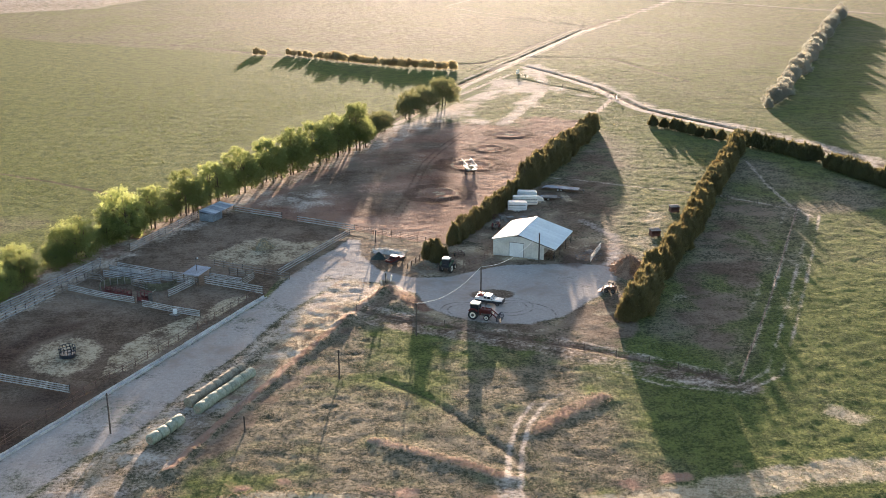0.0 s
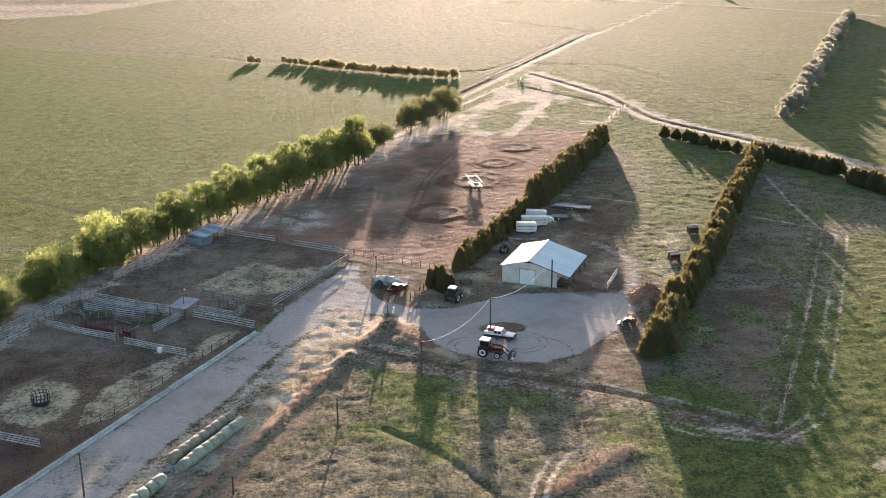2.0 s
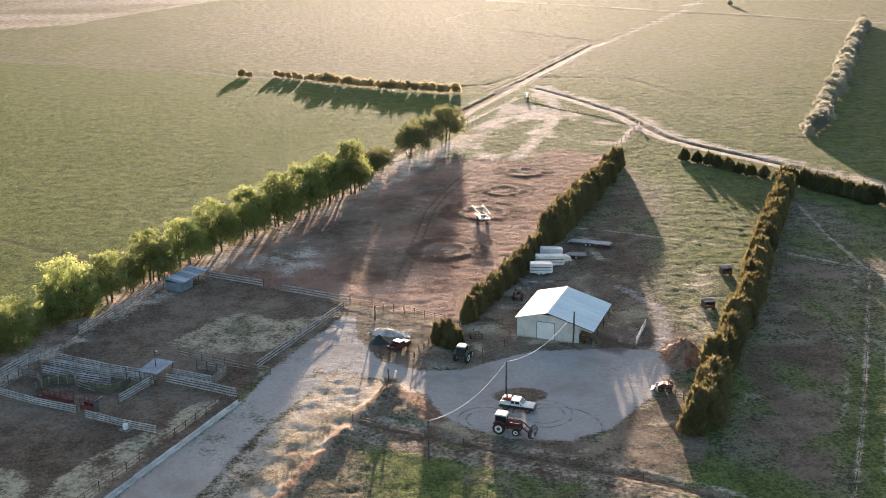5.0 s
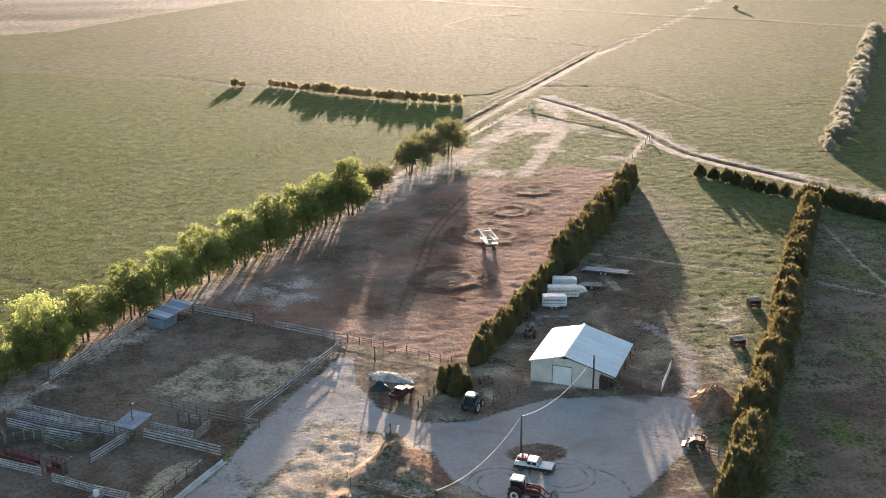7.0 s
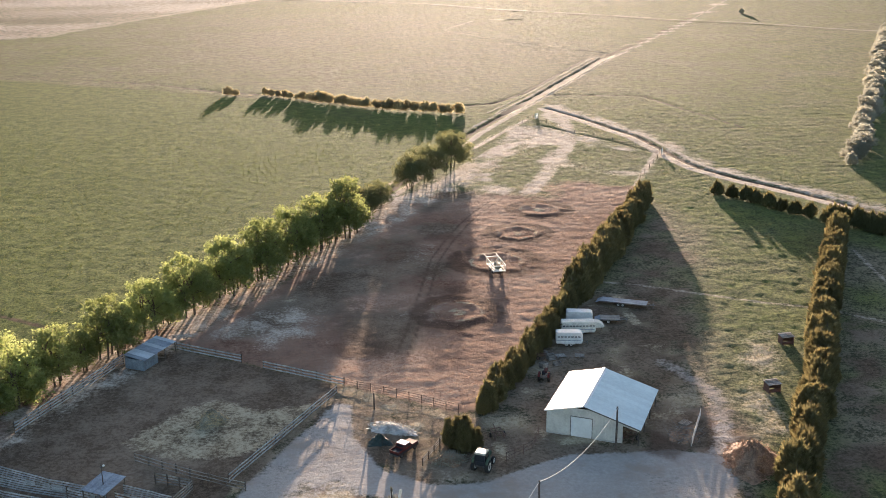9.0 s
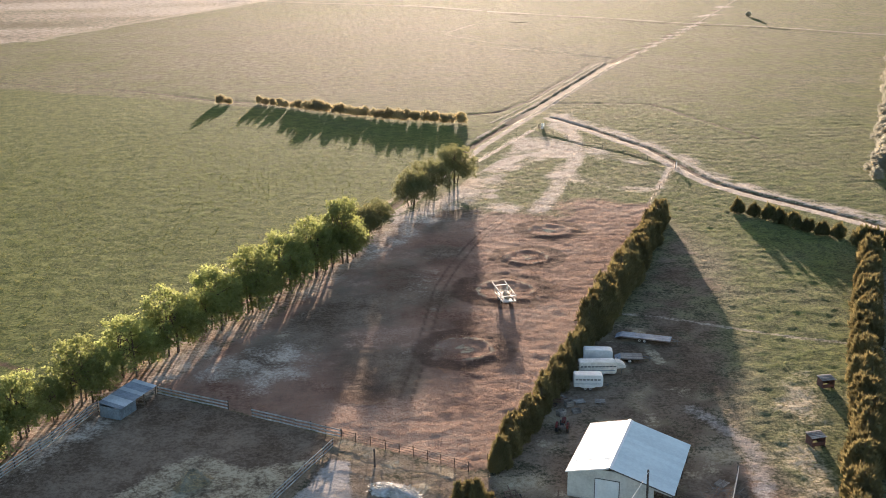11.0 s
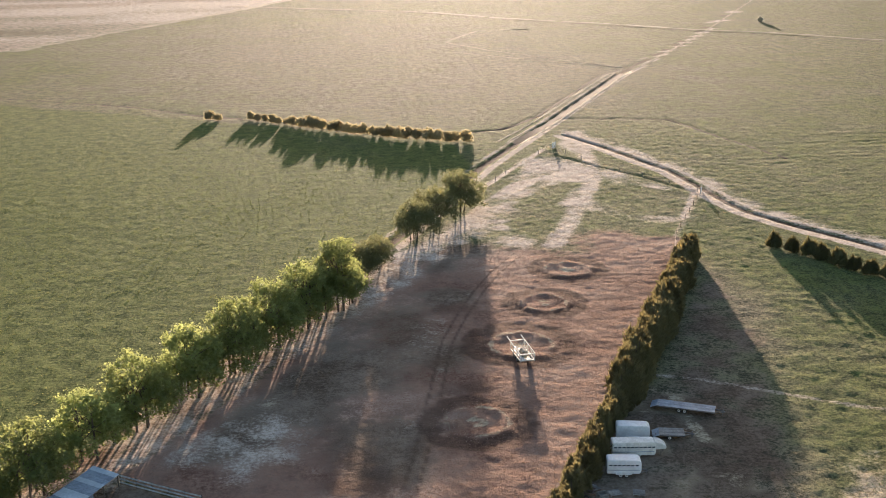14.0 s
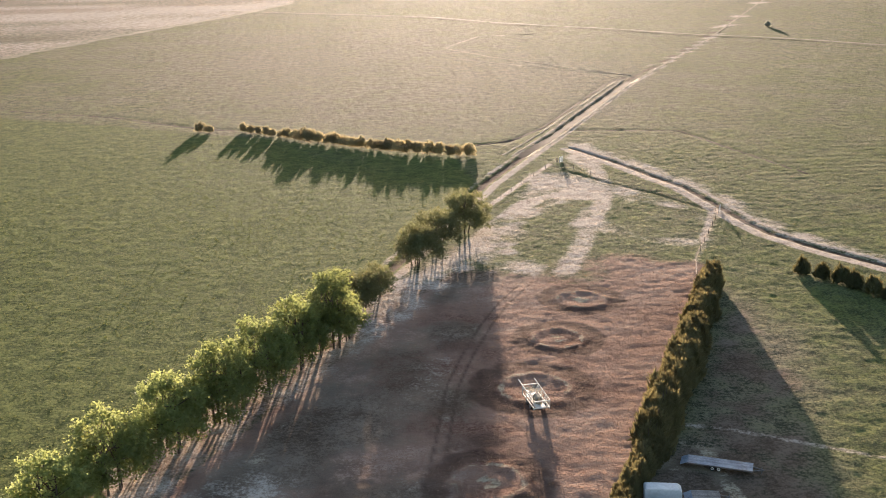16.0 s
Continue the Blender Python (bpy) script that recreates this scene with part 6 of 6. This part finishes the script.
def ring_feeder(x, y, label):
    ob = thing("ring_feeder", x, y, 0, label, "feeder")
    n, r = 14, 1.25
    for h in (0.1, 0.55, 1.1, 1.6):
        bm = bmesh.new()
        tube(bm, [(r * math.cos(2 * math.pi * k / 24), r * math.sin(2 * math.pi * k / 24), h) for k in range(25)], [0.05] * 25, 6)
        part("hoop", bm, BLACK_PAINT, ob)
    part("skirt", lathe([(r - 0.01, 0.05), (r + 0.01, 0.05), (r + 0.01, 0.55), (r - 0.01, 0.55)], 24, "Z"), BLACK_PAINT, ob, "dark sheet skirt")
    for k in range(n):
        a = 2 * math.pi * k / n
        beam("bar", BLACK_PAINT, ob, (r * math.cos(a), r * math.sin(a), 0.5), (r * math.cos(a + 0.15), r * math.sin(a + 0.15), 1.6), 0.09, 0.09)


def heap(name, x, y, rx, ry, high, material, label, category, seed, bits=0, bit_material=None, turn=0, bit_size=0.5):
    """A loose heap with an uneven skin, and loose pieces lying on it."""
    ob = thing(name, x, y, turn, label, category)
    r = np.random.RandomState(seed)
    na, nr = 40, 14
    verts, faces = [(0, 0, high)], []
    for k in range(1, nr + 1):
        f = k / nr
        for i in range(na):
            a = 2 * math.pi * i / na
            w = 1 + 0.16 * math.sin(3 * a + seed) + 0.1 * math.sin(7 * a + 2 * seed)
            z = high * (math.cos(math.pi * f) * 0.5 + 0.5) * (1 + 0.5 * r.rand() - 0.25) - (0.25 if k == nr else 0)
            verts.append((rx * f * w * math.cos(a) + 0.12 * r.randn() * f, ry * f * w * math.sin(a) + 0.12 * r.randn() * f, z))
    for i in range(na):
        faces.append((0, 1 + i, 1 + (i + 1) % na))
    for k in range(nr - 1):
        for i in range(na):
            a, b = 1 + k * na + i, 1 + k * na + (i + 1) % na
            faces.append((a, a + na, b + na, b))
    o = new("mound", mesh_of("mound", verts, faces, material, True))
    o.parent = ob
    if bits:
        bm = bmesh.new()
        for _ in range(bits):
            a, f = 2 * math.pi * r.rand(), math.sqrt(r.rand())
            c = Vector((rx * f * math.cos(a), ry * f * math.sin(a), high * (math.cos(math.pi * f) * 0.5 + 0.5) + 0.05))
            d = Vector(r.normal(size=3) * np.array([1, 1, 0.35])).normalized() * bit_size * (0.5 + r.rand())
            tube(bm, [c - d, c + d], [0.035, 0.02], 4)
        part("loose_straw", bm, bit_material, ob)["kind"] = "stuff"
    return ob


ring_feeder(-42.9, 163.6, "dark round steel hay feeder on trampled straw")
heap("hay_heap", HAY_AT[0], HAY_AT[1], 2.5, 1.5, 1.9, BALE_HAY, "broken grey-brown hay bale heaped in the corral", "hay", 3, 420, HAY, 35, 0.4)
heap("brush_pile", 55.6, 195.6, 5.4, 3.6, 2.5, BRUSH, "big heap of dry brown brush against the hedge", "brush pile", 5, 520, BRUSH, 68, 0.8)
heap("rubbish_heap", 9.8, 210.6, 3.6, 1.8, 0.55, ASH, "low heap of pale rubbish and weeds", "rubbish heap", 8, 200, WHITE_STEEL, -30, 0.5)
heap("tarpaulin_heap", 7.9, 207.0, 1.7, 1.4, 1.1, TANK_PLASTIC, "rounded heap under a dark green tarpaulin", "covered heap", 9)
heap("weed_pile", 16.6, 200.8, 2.4, 1.8, 0.9, BRUSH, "dry weed pile beside the yard", "weed pile", 12, 260, BALE_HAY, 10, 0.7)
heap("timber_scrap", 49.6, 204.0, 3.2, 2.2, 0.35, BRUSH, "scattered timber scraps beside the barn", "scrap timber", 14, 90, GREY_BOARD, 55, 0.9)
heap("bank_weeds", 8.6, 189.8, 0.8, 1.1, 0.45, BRUSH, "dry weeds on the point of the bank", "weeds", 15, 260, BALE_HAY, 40, 0.7)


def hay_wagon():
    """A white steel bale feeder wagon standing in the paddock: two long side rails, a slatted cradle and wheels."""
    ob = thing("hay_wagon", 34.6, 275.6, 97, "chalky white steel hay wagon in the red paddock", "wagon")
    ob.scale = (0.92, 0.78, 0.92)
    for k in range(12):
        px, py = rng.uniform(-3.0, 1.8), rng.uniform(-1.0, 1.0)
        beam("loose_bar", WHITE_STEEL, ob, (px, py, rng.uniform(1.1, 1.5)), (px + rng.uniform(-1.0, 1.0), py + rng.uniform(-0.7, 0.7), rng.uniform(1.3, 2.1)), 0.07, 0.07)
    for s in (-1, 1):
        beam("side_rail", WHITE_STEEL, ob, (-3.4, 1.55 * s, 2.2), (4.6, 1.55 * s, 2.5), 0.11, 0.14)
        beam("lower_rail", WHITE_STEEL, ob, (-3.4, 1.5 * s, 1.0), (2.6, 1.5 * s, 1.0), 0.14, 0.18)
        for px in (-3.3, -1.4, 0.6, 2.5):
            beam("stake", WHITE_STEEL, ob, (px, 1.52 * s, 0.75), (px, 1.55 * s, 2.3), 0.12, 0.12)
        for px in (-1.2, 0.4):
            wheel(ob, px, 1.35 * s, 0.45, 0.28, WHITE_STEEL)
    for k in range(7):
        bm = bmesh.new()
        px = -3.2 + k * 0.95
        tube(bm, [(px, -1.5, 2.15), (px, -0.9, 1.25), (px, 0, 0.95), (px, 0.9, 1.25), (px, 1.5, 2.15)], [0.06] * 5, 6)
        part("cradle_hoop", bm, WHITE_STEEL, ob)
    part("deck", boxes(((5.8, 2.0, 0.1), (-0.4, 0, 0.9))), WHITE_STEEL, ob)
    beam("end_bar", WHITE_STEEL, ob, (-3.4, -1.55, 2.2), (-3.4, 1.55, 2.2), 0.14, 0.16)
    beam("end_bar", WHITE_STEEL, ob, (-3.4, -1.5, 1.05), (-3.4, 1.5, 1.05), 0.14, 0.16)
    beam("middle_bar", WHITE_STEEL, ob, (2.6, -1.55, 2.42), (2.6, 1.55, 2.42), 0.12, 0.14)
    beam("tongue", STEEL, ob, (2.4, 0, 0.8), (4.4, 0, 0.55), 0.12, 0.14)
    part("bale", lathe([(0.2, -0.9), (0.6, -0.9), (0.72, -0.7), (0.72, 0.7), (0.6, 0.9), (0.2, 0.9)], 14, "X"), BALE_HAY, ob, "pale hay left in the cradle").matrix_local = pose(-1.2, 0, 1.55)


def chute():
    """A red steel loading chute with a plank side."""
    ob = thing("loading_chute", -40.0, 190.0, -31, "dark red steel cattle chute along the fence", "cattle chute")
    for s in (-1, 1):
        part("side_panel", boxes(((6.2, 0.06, 0.5), (0, 0.45 * s, 0.5))), CHUTE_RED, ob)
        for h in (0.95, 1.2, 1.45):
            beam("side_bar", CHUTE_RED, ob, (-3.1, 0.45 * s, h), (3.1, 0.45 * s, h), 0.06, 0.07)
        for k in range(6):
            beam("upright", CHUTE_RED, ob, (-3.0 + 1.2 * k, 0.45 * s, 0), (-3.0 + 1.2 * k, 0.45 * s, 1.7), 0.08, 0.08)
    ob = thing("squeeze_chute", -34.6, 186.9, -31, "dark red steel squeeze chute with levers", "cattle chute")
    for s in (-1, 1):
        part("side_panel", boxes(((2.6, 0.07, 0.7), (0, 0.5 * s, 0.6))), CHUTE_RED, ob)
        for k in range(4):
            beam("upright", CHUTE_RED, ob, (-1.2 + 0.8 * k, 0.5 * s, 0), (-1.2 + 0.8 * k, 0.5 * s, 1.9), 0.09, 0.09)
        beam("top_rail", CHUTE_RED, ob, (-1.3, 0.5 * s, 1.9), (1.3, 0.5 * s, 1.9), 0.1, 0.1)
    part("head_gate", boxes(((0.1, 1.1, 1.7), (1.3, 0, 0.95))), STEEL, ob)
    part("floor_plate", boxes(((2.6, 1.0, 0.06), (0, 0, 0.12))), STEEL, ob)
    beam("lever", WHITE_STEEL, ob, (1.2, 0.5, 1.8), (1.9, 0.9, 2.3), 0.05, 0.05)


def water_tub():
    ob = thing("water_tub", -28.4, 180.0, -31, "white plastic water barrel on a low stand by the fence", "barrel")
    part("barrel", lathe([(0.28, 0.2), (0.36, 0.25), (0.38, 0.6), (0.36, 0.95), (0.25, 1.02)], 16, "Z"), DOOR_WHITE, ob)
    part("stand", boxes(((1.6, 1.2, 0.14), (0, 0, 0.12)), ((1.6, 0.1, 0.3), (0, 0.55, 0.2))), GREY_BOARD, ob)


def implement(x, y, turn, label, seed):
    """A tillage frame: toolbar, shanks with points, and two small wheels."""
    r = random.Random(seed)
    ob = thing("farm_implement", x, y, turn, label, "farm implement", "implements")
    for k in range(3):
        beam("toolbar", RUSTY_PIPE, ob, (-1.3, -0.7 + 0.7 * k, 0.75), (1.3, -0.7 + 0.7 * k, 0.75), 0.12, 0.12)
    for px in (-1.1, 0.0, 1.1):
        beam("frame_bar", RUSTY_PIPE, ob, (px, -0.8, 0.78), (px, 0.8, 0.78), 0.1, 0.1)
    for k in range(8):
        px, py = r.uniform(-1.2, 1.2), r.choice((-0.7, 0.0, 0.7))
        bm = bmesh.new()
        tube(bm, [(px, py, 0.75), (px + 0.18, py, 0.5), (px + 0.05, py, 0.2), (px - 0.1, py, 0.04)], [0.04, 0.04, 0.04, 0.02], 5)
        part("shank", bm, RUSTY_PIPE, ob)
    for s in (-1, 1):
        wheel(ob, 0.2, 1.0 * s, 0.33, 0.2, RUSTY_PIPE)
    beam("hitch", RUSTY_PIPE, ob, (1.2, 0, 0.75), (2.0, 0, 1.05), 0.1, 0.1)


def pallet(x, y, turn):
    ob = thing("pallet", x, y, turn, "bare grey wooden pallet lying on the dirt", "pallet", "pallets")
    for k in range(6):
        beam("slat", GREY_BOARD, ob, (-0.75, -0.6 + 0.24 * k, 0.2), (0.75, -0.6 + 0.24 * k, 0.2), 0.16, 0.03)
    for px in (-0.7, 0, 0.7):
        beam("bearer", GREY_BOARD, ob, (px, -0.66, 0.1), (px, 0.66, 0.1), 0.09, 0.14)


def skid_loader(x, y, turn):
    ob = thing("skid_loader", x, y, turn, "small dusty loader with a dark cage beside the brush", "loader")
    part("body", outline([(-1.2, 0.45), (0.8, 0.45), (0.9, 0.8), (0.3, 1.2), (-1.2, 1.25)], 1.2, 0.06), RUSTY_PIPE, ob)
    part("cage", boxes(((0.9, 1.1, 0.07), (-0.2, 0, 2.0)), *[((0.08, 0.08, 0.85), (px, py, 1.6)) for px in (-0.6, 0.2) for py in (-0.5, 0.5)]), POST_WOOD, ob, "dusty dark roll cage")
    for s in (-1, 1):
        beam("arm", RUSTY_PIPE, ob, (-1.0, 0.7 * s, 1.35), (1.3, 0.7 * s, 0.6), 0.1, 0.16)
        for wx in (-0.75, 0.5):
            wheel(ob, wx, 0.75 * s, 0.42, 0.3, STEEL)
    part("bucket", outline([(1.25, 0.1), (1.95, 0.08), (1.95, 0.14), (1.4, 0.3), (1.35, 0.75), (1.25, 0.75)], 1.6, 0.0), RUSTY_PIPE, ob)


def old_tractor(x, y, turn):
    ob = thing("tractor", x, y, turn, "old rusty tractor without a cab behind the barn", "tractor")
    for s in (-1, 1):
        wheel(ob, -0.8, 0.75 * s, 0.68, 0.34, RUSTY_PIPE, "rear_wheel")
        wheel(ob, 1.2, 0.5 * s, 0.38, 0.2, RUSTY_PIPE, "front_wheel")
        part("fender", outline([(-1.5, 0.9), (-1.35, 1.3), (-0.9, 1.48), (-0.4, 1.35), (-0.35, 1.2), (-0.9, 1.38), (-1.3, 1.2)], 0.3, 0.0, 0.75 * s), RED_PAINT, ob)
    part("chassis", boxes(((2.6, 0.4, 0.4), (0.2, 0, 0.65)), ((0.3, 1.3, 0.25), (-0.8, 0, 0.68)), ((0.2, 0.9, 0.16), (1.2, 0, 0.45))), STEEL, ob)
    part("hood", outline([(0.0, 0.85), (1.4, 0.85), (1.45, 1.15), (1.35, 1.28), (0.0, 1.32)], 0.5, 0.05), RED_PAINT, ob)
    part("seat", boxes(((0.4, 0.45, 0.08), (-0.75, 0, 1.1)), ((0.08, 0.45, 0.35), (-0.95, 0, 1.28))), BLACK_PAINT, ob)
    bm = bmesh.new()
    tube(bm, [(0.7, 0.12, 1.25), (0.7, 0.12, 1.95)], [0.04, 0.035], 7)
    part("exhaust", bm, STEEL, ob)
    bm = bmesh.new()
    tube(bm, [(-0.3 + 0.2 * math.cos(a), 0.2 * math.sin(a), 1.45 + 0.08 * math.cos(a)) for a in [k * math.pi / 6 for k in range(13)]], [0.025] * 13, 5)
    part("steering_wheel", bm, BLACK_PAINT, ob)
    beam("steering_column", STEEL, ob, (0.05, 0, 1.1), (-0.3, 0, 1.45), 0.05, 0.05)


def crate_stack(x, y, turn, layers):
    ob = thing("crate_stack", x, y, turn, "stack of bare wooden crates on the dirt", "crates", "crate stacks")
    for k in range(layers):
        crate = part("crate", boxes(((1.15, 0.95, 0.05), (0, 0, 0.08 + 0.42 * k))), GREY_BOARD, ob)
        for h in (0.16, 0.3, 0.42):
            for sgn in (-1, 1):
                beam("slat", GREY_BOARD, crate, (-0.58, 0.47 * sgn, h + 0.42 * k), (0.58, 0.47 * sgn, h + 0.42 * k), 0.03, 0.1)
                beam("slat", GREY_BOARD, crate, (0.58 * sgn, -0.47, h + 0.42 * k), (0.58 * sgn, 0.47, h + 0.42 * k), 0.03, 0.1)


old_tractor(34.2, 224.6, 70)
crate_stack(36.6, 231.6, 14, 2)
crate_stack(37.2, 229.4, 8, 1)
crate_stack(34.8, 228.6, 30, 2)
hay_wagon()
chute()
water_tub()
implement(34.6, 232.6, -15, "rusted cultivator frame with shanks behind the barn", 2)
implement(41.6, 203.6, 60, "dark machine frame standing under the lean-to", 3)
implement(24.0, 206.5, 100, "rusted harrow frame in the weeds", 4)
for x, y, t in ((38.4, 232.6, 10), (41.4, 232.2, -14), (36.0, 234.0, 30), (50.6, 207.2, 40)):
    pallet(x, y, t)
skid_loader(48.9, 183.6, 155)


def scrap_boards(x, y, turn):
    """Bleached boards stuck upright in the weeds of the bank, leaning together."""
    ob = thing("scrap_boards", x, y, turn, "bleached scrap boards leaning upright in bank weeds", "scrap boards")
    for k, (px, py, lx, ly, h) in enumerate(((-0.7, 0, 0.3, 0.1, 1.5), (-0.2, 0.3, -0.1, 0.2, 2.0), (0.3, -0.1, 0.35, -0.1, 1.7), (0.8, 0.2, 0.1, 0.3, 1.2), (-1.2, -0.2, -0.3, 0.1, 1.0))):
        beam("board", BALE_HAY if k % 2 else WHITE_STEEL, ob, (px, py, -0.2), (px + lx, py + ly, h), 0.05, 0.34)


scrap_boards(8.9, 190.2, 20)

# ---- grass and weeds ----
def tufts(name, label, places, blade, high, seed, blades=5):
    """Many small tufts of grass blades in one mesh."""
    r = np.random.RandomState(seed)
    x, y = places
    k = len(x)
    z = land(x, y)[0]
    s = high * (0.5 + 0.9 * r.rand(k))
    v, base = [], np.stack([x, y, z - 0.03], 1)
    for b in range(blades):
        a = 2 * math.pi * r.rand(k)
        out = np.stack([np.cos(a), np.sin(a), np.zeros(k)], 1)
        side = np.stack([-np.sin(a), np.cos(a), np.zeros(k)], 1) * (0.42 * s)[:, None]
        foot = base + out * (0.22 * s)[:, None]
        tip = base + out * (s * (0.3 + 0.6 * r.rand(k)))[:, None] + np.array([0, 0, 1.0]) * (s * (0.7 + 0.5 * r.rand(k)))[:, None]
        v.append(np.stack([foot - side, foot + side, tip], 1))
    v = np.stack(v, 1).reshape(-1, 3)
    me = fast_mesh(name, v, np.arange(len(v)).reshape(-1, 3), blade)
    return tagged(new(name, me), label, "grass", kind="stuff")


def scatter(box4, count, seed, keep):
    """Random places in a rectangle where keep of the land's covers is true, thicker in patches."""
    r = np.random.RandomState(seed)
    x, y = box4[0] + (box4[1] - box4[0]) * r.rand(count), box4[2] + (box4[3] - box4[2]) * r.rand(count)
    z, red, mud, gravel, sand, straw, lush, wet_shade = land(x, y)
    thick = (0.8 * LAT[5].at(x, y, 14) + 0.7) * (1 - step(y, 330, 500)) > r.rand(count)
    ok = keep(red, mud, gravel, sand, straw, lush) & thick
    return x[ok], y[ok]


tufts("meadow_grass", "tussocky green meadow grass", scatter((-125, 60, 190, 500), 90000, 1, lambda red, mud, gravel, sand, straw, lush: (lush > 0.8) & (red + mud + gravel < 0.3) & (sand < 0.35)), BLADE_MEADOW, 0.1, 1, 4)
tufts("meadow_tussock", "pale-tipped tussocks standing over the grazed meadow", scatter((-125, 60, 190, 540), 42000, 11, lambda red, mud, gravel, sand, straw, lush: (lush > 0.8) & (red + mud + gravel < 0.3) & (sand < 0.35)), BLADE_MEADOW, 0.18, 11, 6)
tufts("field_grass", "short green grass of the east fields", scatter((44, 150, 112, 500), 120000, 2, lambda red, mud, gravel, sand, straw, lush: (lush > 0.55) & (red + mud + gravel < 0.3) & (sand < 0.4)), BLADE, 0.12, 2, 4)
tufts("rough_grass", "rough half-dry grass of the foreground", scatter((-32, 75, 106, 182), 120000, 3, lambda red, mud, gravel, sand, straw, lush: (red + mud + gravel < 0.5) & (sand < 0.45) & (lush < 0.45)), BLADE_DRY, 0.085, 3)
tufts("green_rough_grass", "green tufts among the rough grass", scatter((-32, 110, 106, 182), 70000, 4, lambda red, mud, gravel, sand, straw, lush: (red + mud + gravel < 0.3) & (sand < 0.45) & (straw < 0.4) & (lush > 0.2)), BLADE, 0.10, 4)
tufts("paddock_stubble", "short dry stubble on the red paddock", scatter((-20, 85, 205, 375), 150000, 5, lambda red, mud, gravel, sand, straw, lush: (red > 0.4) & (mud < 0.4)), BLADE_SOIL, 0.10, 5, 2)
tufts("bank_weed", "tall brown weeds on the banks beside the road", scatter((-26, 40, 118, 195), 60000, 7, lambda red, mud, gravel, sand, straw, lush: (straw > 0.3) & (mud < 0.3) & (gravel < 0.16) & (sand < 0.3)), BLADE_WEED, 0.14, 7, 4)
tufts("weeds", "dry weeds on the banks and round the yard", scatter((-30, 85, 112, 245), 60000, 6, lambda red, mud, gravel, sand, straw, lush: (straw > 0.5) & (mud < 0.8) & (sand < 0.3) & (gravel < 0.4)), BLADE_DRY, 0.08, 6)
tufts("yard_weeds", "dead brown weeds round the old pickup", scatter((4, 26, 195, 224), 9000, 9, lambda red, mud, gravel, sand, straw, lush: (gravel < 0.3) & (straw > 0.1) & (red < 0.3)), BLADE_WEED, 0.07, 9, 4)
tufts("bank_point_weeds", "dead brown weeds on the point of the bank", scatter((2, 20, 174, 192), 3000, 10, lambda red, mud, gravel, sand, straw, lush: (gravel < 0.3) & (red > 0.3)), BLADE_WEED, 0.08, 10, 4)


def ring_places(count, seed):
    """Places on the raised rims of the feeding rings."""
    r = np.random.RandomState(seed)
    c = np.array(RINGS)[r.randint(0, len(RINGS), count)]
    d, a = c[:, 2] * np.clip(0.74 + 0.2 * r.randn(count), 0.1, 1.3), 2 * math.pi * r.rand(count)
    return c[:, 0] + d * np.cos(a), c[:, 1] + d * np.sin(a)


tufts("ring_litter", "trampled straw and clods on the feeding rings", ring_places(2600, 12), BLADE_RING, 0.11, 12, 3)
